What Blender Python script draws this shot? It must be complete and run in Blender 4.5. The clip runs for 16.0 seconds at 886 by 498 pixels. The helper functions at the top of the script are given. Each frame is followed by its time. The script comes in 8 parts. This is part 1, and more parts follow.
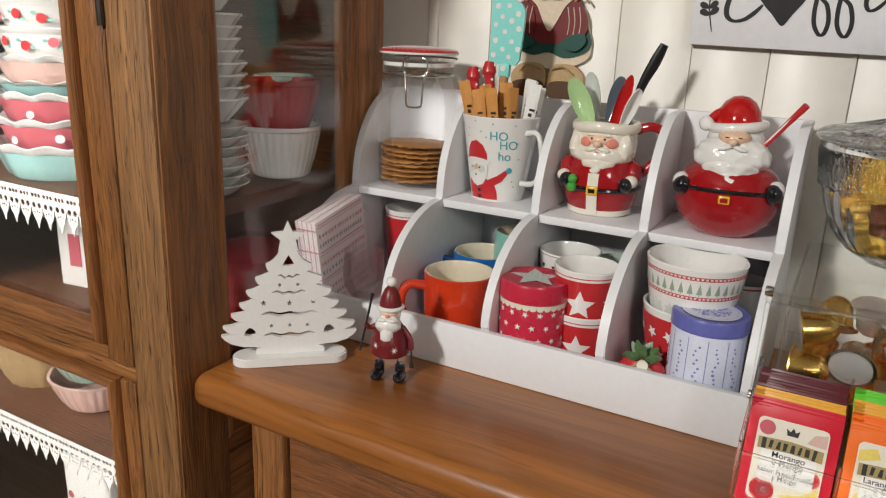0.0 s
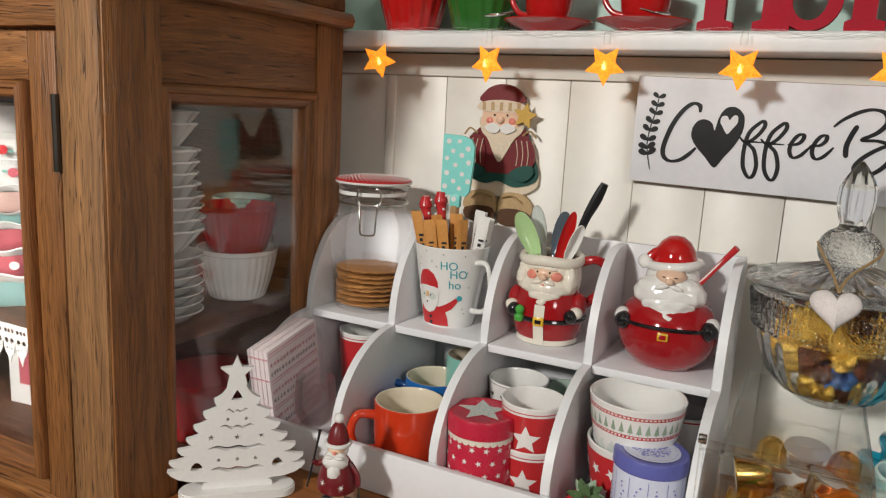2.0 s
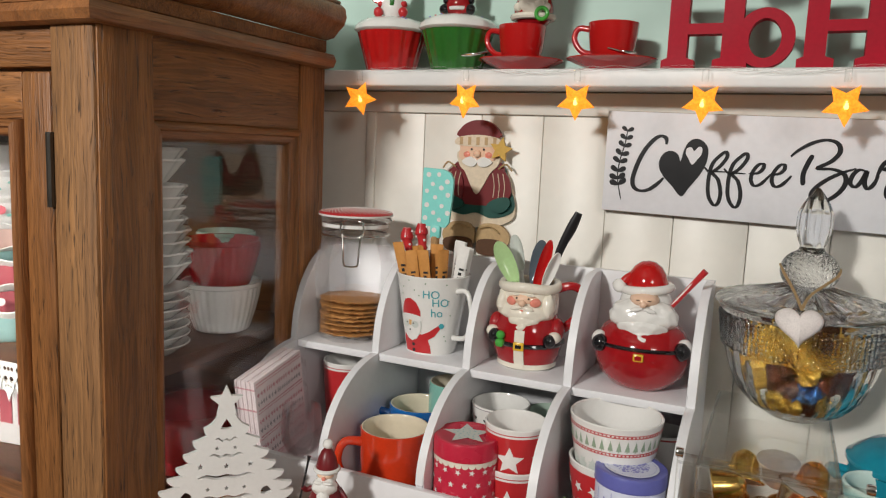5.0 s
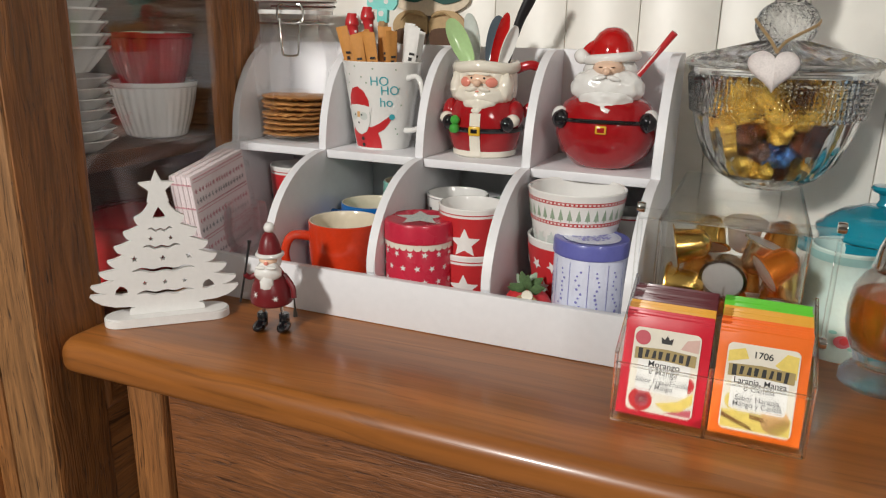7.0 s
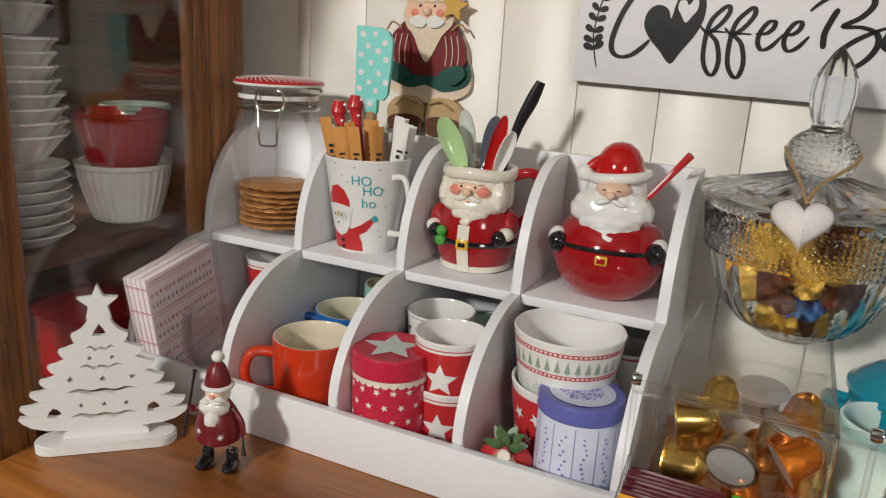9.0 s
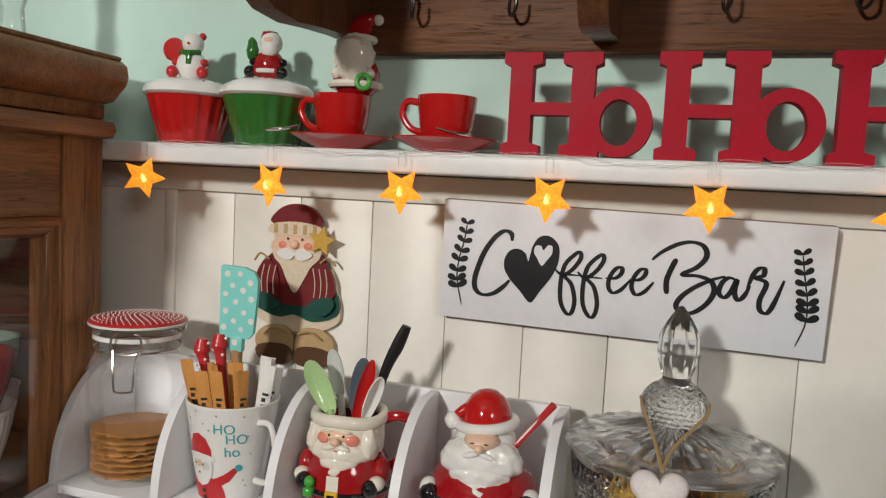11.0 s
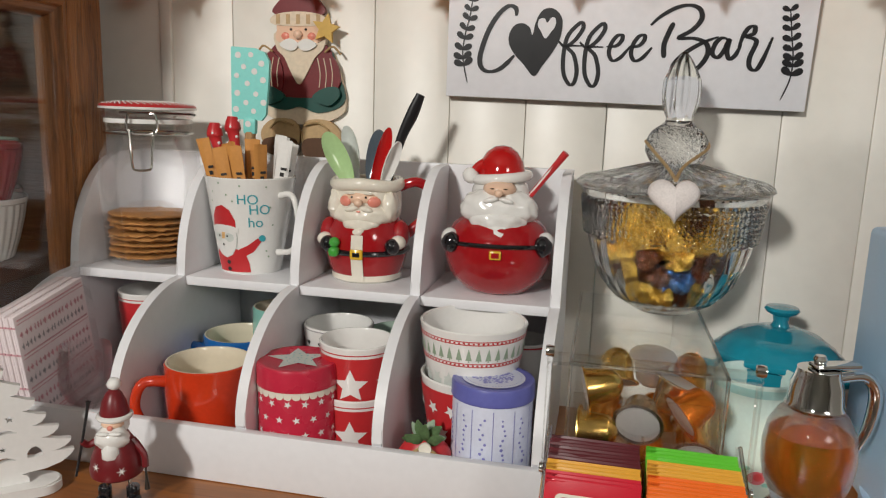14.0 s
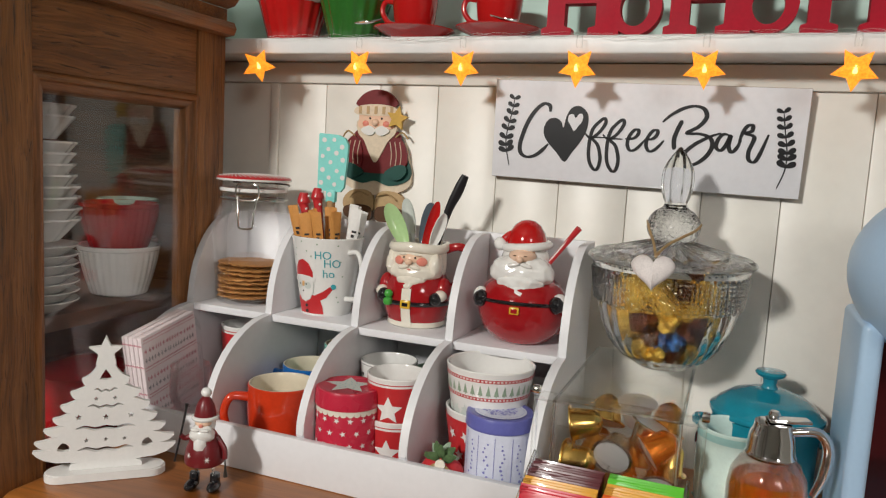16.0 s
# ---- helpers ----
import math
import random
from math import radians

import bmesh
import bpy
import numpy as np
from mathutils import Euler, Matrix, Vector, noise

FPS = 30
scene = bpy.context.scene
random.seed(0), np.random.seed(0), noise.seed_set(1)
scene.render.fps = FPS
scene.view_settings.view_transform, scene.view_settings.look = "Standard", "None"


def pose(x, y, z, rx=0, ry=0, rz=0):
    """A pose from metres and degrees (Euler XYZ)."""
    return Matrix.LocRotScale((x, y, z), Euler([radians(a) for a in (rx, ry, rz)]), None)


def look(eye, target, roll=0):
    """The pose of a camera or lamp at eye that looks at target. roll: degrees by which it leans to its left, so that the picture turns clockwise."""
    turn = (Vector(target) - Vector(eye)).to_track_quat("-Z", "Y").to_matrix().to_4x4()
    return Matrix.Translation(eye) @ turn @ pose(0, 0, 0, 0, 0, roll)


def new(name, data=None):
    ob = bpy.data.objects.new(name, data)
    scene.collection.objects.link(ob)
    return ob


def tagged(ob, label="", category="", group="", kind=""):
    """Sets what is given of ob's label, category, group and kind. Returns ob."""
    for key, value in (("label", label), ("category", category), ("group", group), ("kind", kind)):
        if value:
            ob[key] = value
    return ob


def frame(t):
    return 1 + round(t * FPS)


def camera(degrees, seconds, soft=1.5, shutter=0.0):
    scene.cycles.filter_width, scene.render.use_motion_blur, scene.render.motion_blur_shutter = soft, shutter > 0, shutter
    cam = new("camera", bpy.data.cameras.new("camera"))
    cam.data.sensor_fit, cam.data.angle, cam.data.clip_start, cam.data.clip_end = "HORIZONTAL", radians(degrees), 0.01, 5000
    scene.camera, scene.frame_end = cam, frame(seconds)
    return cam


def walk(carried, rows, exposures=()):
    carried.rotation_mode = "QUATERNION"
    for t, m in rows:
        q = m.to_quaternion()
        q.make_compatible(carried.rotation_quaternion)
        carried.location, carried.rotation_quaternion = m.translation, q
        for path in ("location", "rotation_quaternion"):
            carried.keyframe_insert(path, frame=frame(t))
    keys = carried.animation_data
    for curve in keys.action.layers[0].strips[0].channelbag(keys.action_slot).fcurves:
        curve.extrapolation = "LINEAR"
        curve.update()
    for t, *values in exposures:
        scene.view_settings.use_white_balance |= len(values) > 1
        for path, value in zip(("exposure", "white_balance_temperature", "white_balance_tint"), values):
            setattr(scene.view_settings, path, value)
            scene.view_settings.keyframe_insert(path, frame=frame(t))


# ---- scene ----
cam = camera(61.8, 16.0, soft=1.2)
PATH = [
    (0, (0.022, 0.032, 1.232), (-0.897, 1.713, 0.659), 2.3),
    (0.5, (0.025, 0.035, 1.25), (-0.876, 1.738, 0.713), 2.7),
    (1, (0.038, 0.043, 1.268), (-0.862, 1.761, 0.78), 2.7),
    (1.5, (0.041, 0.042, 1.287), (-0.852, 1.779, 0.853), 3.0),
    (2, (0.041, 0.038, 1.296), (-0.84, 1.794, 0.92), 3.0),
    (2.5, (0.041, 0.037, 1.306), (-0.844, 1.799, 0.972), 3.4),
    (3, (0.042, 0.034, 1.321), (-0.845, 1.803, 1.035), 3.9),
    (3.2, (0.041, 0.033, 1.322), (-0.843, 1.808, 1.061), 4.1),
    (5.3, (0.044, 0.005, 1.278), (-0.765, 1.812, 0.991), 2.1),
    (5.5, (0.044, 0.005, 1.267), (-0.751, 1.814, 0.959), 2.0),
    (6, (0.048, 0.017, 1.233), (-0.718, 1.826, 0.857), 1.7),
    (6.5, (0.05, 0.027, 1.206), (-0.705, 1.817, 0.73), 1.5),
    (7, (0.058, 0.051, 1.178), (-0.675, 1.82, 0.601), 1.1),
    (7.5, (0.063, 0.073, 1.166), (-0.65, 1.828, 0.525), 1.7),
    (8, (0.061, 0.101, 1.175), (-0.708, 1.828, 0.524), 3.0),
    (8.5, (0.075, 0.133, 1.215), (-0.776, 1.836, 0.604), 3.4),
    (9, (0.054, 0.166, 1.253), (-0.757, 1.914, 0.718), 3.4),
    (9.5, (0.046, 0.186, 1.286), (-0.661, 1.998, 0.817), 3.1),
    (10, (0.059, 0.197, 1.311), (-0.59, 2.053, 0.942), 3.3),
    (10.2, (0.06, 0.199, 1.325), (-0.577, 2.066, 0.994), 3.3),
    (12.3, (0.065, 0.166, 1.359), (-0.427, 2.105, 1.378), 2.6),
    (12.5, (0.059, 0.16, 1.354), (-0.421, 2.101, 1.374), 2.7),
    (13, (0.04, 0.144, 1.326), (-0.426, 2.088, 1.252), 2.2),
    (13.5, (0.016, 0.127, 1.266), (-0.416, 2.065, 1.019), 1.5),
    (14, (0.013, 0.125, 1.211), (-0.399, 2.047, 0.84), 1.9),
    (14.5, (0.011, 0.125, 1.166), (-0.399, 2.008, 0.633), 1.9),
    (15, (0.03, 0.098, 1.151), (-0.505, 1.921, 0.527), 2.3),
    (15.5, (0.074, 0.055, 1.179), (-0.596, 1.869, 0.668), 3.0),
    (16, (0.132, 0.012, 1.24), (-0.592, 1.861, 1.003), 3.2),
]
walk(cam, [(t, look(eye, aim, roll)) for t, eye, aim, roll in PATH],
     exposures=((0, 0.04), (3.2, 0.0), (5.5, 0.03), (7.3, 0.14), (8.5, 0.07), (10, -0.06), (13.5, -0.06), (14.5, 0.06), (15.4, 0.10), (16, 0.05)))

# ---- light: one lamp over the room's left, an added weaker fill behind ----
world = bpy.data.worlds.new("room_world")
scene.world = world
world.use_nodes = True
world.node_tree.nodes["Background"].inputs[0].default_value = (1.0, 0.95, 0.9, 1)
world.node_tree.nodes["Background"].inputs[1].default_value = 0.008
scene.view_settings.exposure = 0.0


def area_lamp(name, eye, target, size, watts, color):
    data = bpy.data.lights.new(name, "AREA")
    data.shape, data.size, data.energy, data.color = "DISK", size, watts, color
    ob = new(name, data)
    ob.matrix_world = look(eye, target)
    return ob


area_lamp("ceiling_lamp_light", (-0.63, -1.25, 1.95), (-0.1, 0.8, 1.1), 0.20, 30.5, (1.0, 0.970, 0.915))
# Unseen fill, aimed to brighten the cabinet's inside through its side pane.
area_lamp("fill_light", (1.85, -1.75, 2.2), (-0.3, 0.6, 1.0), 0.7, 15.0, (1.0, 0.96, 0.91))


# ---- materials ----
def node(nt, kind, **sets):
    n = nt.nodes.new(kind)
    for key, value in sets.items():
        n.inputs[key.replace("_", " ")].default_value = value
    return n


def plain(name, color, rough=0.5, metal=0.0, vary=0.08, scale=30.0, bump=0.02, coat=0.0, trans=0.0, ior=1.45, rand=0.0):
    """A surface with fine and coarse unevenness of colour, gloss and relief."""
    m = bpy.data.materials.new(name)
    m.use_nodes = True
    nt = m.node_tree
    b = nt.nodes["Principled BSDF"]
    b.inputs["Roughness"].default_value, b.inputs["Metallic"].default_value = rough, metal
    b.inputs["Coat Weight"].default_value, b.inputs["Coat Roughness"].default_value = coat, 0.08
    b.inputs["Transmission Weight"].default_value, b.inputs["IOR"].default_value = trans, ior
    co = nt.nodes.new("ShaderNodeTexCoord")
    big = node(nt, "ShaderNodeTexNoise", Scale=scale, Detail=3.0)
    fine = node(nt, "ShaderNodeTexNoise", Scale=scale * 9, Detail=4.0)
    for n in (big, fine):
        nt.links.new(co.outputs["Object"], n.inputs["Vector"])
    both = nt.nodes.new("ShaderNodeMath")
    both.operation = "ADD"
    half = nt.nodes.new("ShaderNodeMath")
    half.operation = "MULTIPLY"
    half.inputs[1].default_value = 0.5
    nt.links.new(big.outputs["Fac"], both.inputs[0])
    nt.links.new(fine.outputs["Fac"], both.inputs[1])
    nt.links.new(both.outputs[0], half.inputs[0])
    ramp = nt.nodes.new("ShaderNodeMapRange")
    ramp.inputs["From Min"].default_value, ramp.inputs["From Max"].default_value = 0.3, 0.7
    ramp.inputs["To Min"].default_value, ramp.inputs["To Max"].default_value = 1 - vary, 1 + vary * 0.6
    nt.links.new(half.outputs[0], ramp.inputs["Value"])
    hsv = nt.nodes.new("ShaderNodeHueSaturation")
    hsv.inputs["Color"].default_value = (*color, 1)
    nt.links.new(ramp.outputs["Result"], hsv.inputs["Value"])
    nt.links.new(hsv.outputs["Color"], b.inputs["Base Color"])
    if rand:
        info = nt.nodes.new("ShaderNodeObjectInfo")
        spread = nt.nodes.new("ShaderNodeMapRange")
        spread.inputs["To Min"].default_value, spread.inputs["To Max"].default_value = 0.5 - rand, 0.5 + rand
        nt.links.new(info.outputs["Random"], spread.inputs["Value"])
        nt.links.new(spread.outputs["Result"], hsv.inputs["Hue"])
    gloss = nt.nodes.new("ShaderNodeMapRange")
    gloss.inputs["To Min"].default_value, gloss.inputs["To Max"].default_value = max(0.02, rough * 0.75), min(1, rough * 1.25)
    nt.links.new(big.outputs["Fac"], gloss.inputs["Value"])
    nt.links.new(gloss.outputs["Result"], b.inputs["Roughness"])
    if bump:
        bm_ = nt.nodes.new("ShaderNodeBump")
        bm_.inputs["Strength"].default_value, bm_.inputs["Distance"].default_value = bump, 0.002
        nt.links.new(half.outputs[0], bm_.inputs["Height"])
        nt.links.new(bm_.outputs["Normal"], b.inputs["Normal"])
    return m


def clear(name, color=(1, 1, 1), rough=0.02, ior=1.45, thin=0.0):
    m = bpy.data.materials.new(name)
    m.use_nodes = True
    b = m.node_tree.nodes["Principled BSDF"]
    b.inputs["Base Color"].default_value = (*color, 1)
    b.inputs["Roughness"].default_value, b.inputs["IOR"].default_value = rough, ior
    b.inputs["Transmission Weight"].default_value = 1.0
    if thin:
        nt = m.node_tree
        mix, plainly = nt.nodes.new("ShaderNodeMixShader"), nt.nodes.new("ShaderNodeBsdfTransparent")
        plainly.inputs["Color"].default_value = (*color, 1)
        mix.inputs[0].default_value = thin
        nt.links.new(b.outputs[0], mix.inputs[1])
        nt.links.new(plainly.outputs[0], mix.inputs[2])
        nt.links.new(mix.outputs[0], nt.nodes["Material Output"].inputs["Surface"])
    return m


def wood(name, light, dark, crack, axis, grain=1.0, cracks=0.5, rough=0.45, coat=0.0, bump=0.6, contrast=1.0):
    """Wood with its grain along an axis (0, 1 or 2), darker streaks and open cracks."""
    m = bpy.data.materials.new(name)
    m.use_nodes = True
    nt = m.node_tree
    b = nt.nodes["Principled BSDF"]
    b.inputs["Roughness"].default_value, b.inputs["Coat Weight"].default_value = rough, coat
    b.inputs["Coat Roughness"].default_value = 0.12
    co = nt.nodes.new("ShaderNodeTexCoord")
    stretch = nt.nodes.new("ShaderNodeMapping")
    pull = [22.0 * grain] * 3
    pull[axis] = 6.0 * grain
    stretch.inputs["Scale"].default_value = pull
    nt.links.new(co.outputs["Object"], stretch.inputs["Vector"])
    warp = node(nt, "ShaderNodeTexNoise", Scale=1.0, Detail=3.0)
    nt.links.new(stretch.outputs[0], warp.inputs["Vector"])
    shift = nt.nodes.new("ShaderNodeVectorMath")
    shift.operation = "MULTIPLY_ADD"
    shift.inputs[1].default_value = [0.022 / grain] * 3
    nt.links.new(warp.outputs["Color"], shift.inputs[0])
    nt.links.new(co.outputs["Object"], shift.inputs[2])
    info = nt.nodes.new("ShaderNodeObjectInfo")
    jump = nt.nodes.new("ShaderNodeVectorMath")
    jump.operation = "MULTIPLY_ADD"
    jump.inputs[1].default_value = (7.0, 7.0, 7.0)
    nt.links.new(info.outputs["Random"], jump.inputs[0])
    nt.links.new(shift.outputs[0], jump.inputs[2])

    def streaks(across, along, detail):
        mp = nt.nodes.new("ShaderNodeMapping")
        s = [across] * 3
        s[axis] = along
        mp.inputs["Scale"].default_value = s
        nt.links.new(jump.outputs[0], mp.inputs["Vector"])
        n = node(nt, "ShaderNodeTexNoise", Scale=1.0, Detail=detail)
        nt.links.new(mp.outputs[0], n.inputs["Vector"])
        return n

    broad, thin = streaks(26 * grain, 1.6 * grain, 5.0), streaks(420 * grain, 14 * grain, 6.0)
    split, deep = streaks(680 * grain, 20 * grain, 3.0), streaks(95 * grain, 2.2 * grain, 3.0)
    base = nt.nodes.new("ShaderNodeValToRGB")
    base.color_ramp.elements[0].position, base.color_ramp.elements[1].position = 0.27, 0.66
    base.color_ramp.elements[0].color, base.color_ramp.elements[1].color = (*dark, 1), (*light, 1)
    nt.links.new(broad.outputs["Fac"], base.inputs["Fac"])
    fine = nt.nodes.new("ShaderNodeMapRange")
    fine.inputs["From Min"].default_value, fine.inputs["From Max"].default_value = 0.38, 0.62
    fine.inputs["To Min"].default_value, fine.inputs["To Max"].default_value = 1 - 0.40 * contrast, 1 + 0.20 * contrast
    fibre = streaks(120 * grain, 4 * grain, 8.0)
    both = nt.nodes.new("ShaderNodeMath")
    both.operation = "MULTIPLY_ADD"
    both.inputs[1].default_value = 0.45
    nt.links.new(fibre.outputs["Fac"], both.inputs[0])
    part_thin = nt.nodes.new("ShaderNodeMath")
    part_thin.operation = "MULTIPLY"
    part_thin.inputs[1].default_value = 0.55
    nt.links.new(thin.outputs["Fac"], part_thin.inputs[0])
    nt.links.new(part_thin.outputs[0], both.inputs[2])
    nt.links.new(both.outputs[0], fine.inputs["Value"])
    hsv = nt.nodes.new("ShaderNodeHueSaturation")
    nt.links.new(base.outputs["Color"], hsv.inputs["Color"])
    nt.links.new(fine.outputs["Result"], hsv.inputs["Value"])
    short = nt.nodes.new("ShaderNodeMapRange")
    short.inputs["From Min"].default_value, short.inputs["From Max"].default_value = 0.60, 0.68
    short.inputs["To Max"].default_value = cracks
    nt.links.new(split.outputs["Fac"], short.inputs["Value"])
    long_ = nt.nodes.new("ShaderNodeMapRange")
    long_.inputs["From Min"].default_value, long_.inputs["From Max"].default_value = 0.700, 0.712
    long_.inputs["To Max"].default_value = cracks
    nt.links.new(deep.outputs["Fac"], long_.inputs["Value"])
    open_ = nt.nodes.new("ShaderNodeMath")
    open_.operation = "MAXIMUM"
    nt.links.new(short.outputs["Result"], open_.inputs[0])
    nt.links.new(long_.outputs["Result"], open_.inputs[1])
    mix = nt.nodes.new("ShaderNodeMix")
    mix.data_type = "RGBA"
    nt.links.new(open_.outputs[0], mix.inputs["Factor"])
    nt.links.new(hsv.outputs["Color"], mix.inputs["A"])
    mix.inputs["B"].default_value = (*crack, 1)
    nt.links.new(mix.outputs["Result"], b.inputs["Base Color"])
    hsum = nt.nodes.new("ShaderNodeMath")
    hsum.operation = "SUBTRACT"
    nt.links.new(thin.outputs["Fac"], hsum.inputs[0])
    nt.links.new(open_.outputs[0], hsum.inputs[1])
    bp = nt.nodes.new("ShaderNodeBump")
    bp.inputs["Strength"].default_value, bp.inputs["Distance"].default_value = bump, 0.002
    nt.links.new(hsum.outputs[0], bp.inputs["Height"])
    nt.links.new(bp.outputs["Normal"], b.inputs["Normal"])
    return m


def glow(name, color, strength, thin=0.0):
    m = bpy.data.materials.new(name)
    m.use_nodes = True
    b = m.node_tree.nodes["Principled BSDF"]
    b.inputs["Base Color"].default_value = (*color, 1)
    b.inputs["Emission Color"].default_value, b.inputs["Emission Strength"].default_value = (*color, 1), strength
    if thin:
        nt = m.node_tree
        mix, plainly = nt.nodes.new("ShaderNodeMixShader"), nt.nodes.new("ShaderNodeBsdfTransparent")
        plainly.inputs["Color"].default_value = (1.0, 0.72, 0.35, 1)
        mix.inputs[0].default_value = thin
        nt.links.new(b.outputs[0], mix.inputs[1])
        nt.links.new(plainly.outputs[0], mix.inputs[2])
        nt.links.new(mix.outputs[0], nt.nodes["Material Output"].inputs["Surface"])
    return m


OLD = dict(light=(0.36, 0.150, 0.046), dark=(0.20, 0.076, 0.023), crack=(0.02, 0.009, 0.004))
WOOD_Z = wood("aged_wood_upright", axis=2, cracks=0.72, **OLD)
WOOD_Y = wood("aged_wood_deep", axis=1, cracks=0.72, **OLD)
WOOD_X = wood("aged_wood_across", axis=0, cracks=0.72, **OLD)
# Aged wood in a paler tone: the lamplight on the post's front.
LIT_FRONT_Z = wood("lit_front_wood", (0.35, 0.170, 0.062), (0.22, 0.098, 0.034), (0.03, 0.015, 0.008), 2, cracks=0.8, rough=0.6)
TRIM_X = wood("trim_wood_across", (0.36, 0.145, 0.045), (0.26, 0.095, 0.028), (0.06, 0.02, 0.008), 0, cracks=0.3, coat=0.25)
TRIM_Y = wood("trim_wood_deep", (0.36, 0.145, 0.045), (0.26, 0.095, 0.028), (0.06, 0.02, 0.008), 1, cracks=0.3, coat=0.25)
TRIM_Z = wood("trim_wood_upright", (0.36, 0.145, 0.045), (0.26, 0.095, 0.028), (0.06, 0.02, 0.008), 2, cracks=0.3, coat=0.25)
COUNTER = wood("varnished_top_wood", (0.46, 0.165, 0.034), (0.17, 0.052, 0.011), (0.08, 0.026, 0.007), 0, grain=0.33, contrast=0.60, cracks=0.30, rough=0.34, coat=0.25, bump=0.06)
DRAWER = wood("drawer_wood", (0.26, 0.098, 0.034), (0.13, 0.045, 0.016), (0.04, 0.015, 0.006), 0, grain=1.3, cracks=0.8, rough=0.45, bump=0.5)
RACK = wood("rack_wood", (0.22, 0.080, 0.024), (0.10, 0.035, 0.011), (0.02, 0.008, 0.003), 0, grain=0.7, cracks=0.4, rough=0.6)
RACK_Z = wood("rack_side_wood", (0.15, 0.058, 0.02), (0.09, 0.032, 0.011), (0.02, 0.008, 0.003), 2, grain=0.7, cracks=0.4, rough=0.38)
SHELF_WOOD = wood("inner_shelf_wood", (0.17, 0.074, 0.038), (0.10, 0.041, 0.021), (0.03, 0.012, 0.006), 0, cracks=0.4)
WHITE_BOARD = plain("white_lacquered_board", (0.80, 0.80, 0.82), 0.42, vary=0.04, scale=14, bump=0.05)
WALL_WHITE = plain("white_painted_boards", (0.80, 0.775, 0.71), 0.38, vary=0.05, scale=6, bump=0.06)
LEDGE_WHITE = plain("white_painted_ledge", (0.80, 0.80, 0.79), 0.4, vary=0.06, scale=9, bump=0.08)
MINT = plain("mint_wall_paint", (0.56, 0.76, 0.68), 0.65, vary=0.04, scale=5, bump=0.05)
# grey for the unseen ceiling and walls, so that they bounce less light
CEIL = plain("ceiling_paint", (0.42, 0.40, 0.37), 0.8)
FLOOR = plain("floor_tile", (0.30, 0.23, 0.17), 0.3, vary=0.15, scale=4)
SIGN_WHITE = plain("distressed_white_paint", (0.78, 0.78, 0.81), 0.55, vary=0.06, scale=12, bump=0.12)
SIGN_EDGE = plain("worn_board_edge", (0.42, 0.33, 0.26), 0.7, vary=0.35, scale=90)
BLACK = plain("black_paint", (0.012, 0.012, 0.014), 0.4)
BLACK_GLOSS = plain("black_glaze", (0.01, 0.01, 0.012), 0.1, coat=0.6)
WHITE = plain("white_glaze", (0.82, 0.81, 0.78), 0.1, vary=0.03, coat=0.5, bump=0.01)
CREAM = plain("cream_glaze", (0.78, 0.69, 0.53), 0.14, vary=0.05, coat=0.5)
IVORY = plain("ivory_glaze", (0.82, 0.77, 0.66), 0.12, vary=0.05, coat=0.5)
RED = plain("red_glaze", (0.36, 0.009, 0.013), 0.1, vary=0.12, coat=0.6, bump=0.015)
ORANGE_RED = plain("orange_red_enamel", (0.62, 0.045, 0.012), 0.12, vary=0.12, coat=0.6)
CUP_RED = plain("bright_red_glaze", (0.5, 0.012, 0.012), 0.1, vary=0.08, coat=0.6)
TIN_RED = plain("red_printed_tin", (0.55, 0.022, 0.055), 0.28, vary=0.08, coat=0.3)
PRINT_RED = plain("red_print", (0.55, 0.03, 0.035), 0.3, vary=0.06)
LETTER_RED = plain("red_painted_wood", (0.40, 0.006, 0.022), 0.55, vary=0.16, scale=22, bump=0.08)
LETTER_RED.node_tree.nodes["Principled BSDF"].inputs["Specular IOR Level"].default_value = 0.2
GREEN = plain("green_glaze", (0.03, 0.15, 0.025), 0.12, vary=0.1, coat=0.5)
LEAF = plain("leaf_green_glaze", (0.06, 0.36, 0.05), 0.15, coat=0.4)
PALE_GREEN = plain("pale_green_glaze", (0.45, 0.66, 0.32), 0.15, coat=0.4)
SKIN = plain("peach_glaze", (0.84, 0.57, 0.41), 0.16, vary=0.05, coat=0.4)
BLUSH = plain("rosy_glaze", (0.80, 0.27, 0.20), 0.16, coat=0.4)
GOLD_PAINT = plain("gold_glaze", (0.75, 0.45, 0.04), 0.2, coat=0.3)
TURQ = plain("turquoise_silicone", (0.23, 0.70, 0.64), 0.45)
TEAL_POT = plain("teal_enamel", (0.012, 0.26, 0.36), 0.14, vary=0.16, scale=10, coat=0.6)
BLUE_MUG = plain("blue_enamel", (0.01, 0.13, 0.42), 0.14, coat=0.6)
MINT_MUG = plain("mint_enamel", (0.25, 0.55, 0.48), 0.15, coat=0.5)
TIN_BLUE = plain("violet_blue_tin", (0.13, 0.14, 0.44), 0.3, coat=0.3)
TIN_PALE = plain("pale_printed_tin", (0.66, 0.69, 0.82), 0.3, vary=0.07, coat=0.3)
LILAC = plain("lilac_print", (0.25, 0.25, 0.58), 0.4)
GREY_BLUE = plain("grey_glaze", (0.10, 0.13, 0.16), 0.15, coat=0.4)
SILVER = plain("pale_silver_print", (0.62, 0.66, 0.62), 0.4)
SAGE = plain("sage_print", (0.32, 0.42, 0.30), 0.4)
STEEL = plain("wire_steel", (0.62, 0.61, 0.58), 0.22, metal=1.0)
CHROME = plain("chrome", (0.8, 0.8, 0.8), 0.06, metal=1.0, vary=0.02, bump=0)
IRON = plain("dark_iron", (0.10, 0.09, 0.08), 0.35, metal=0.9, vary=0.2)
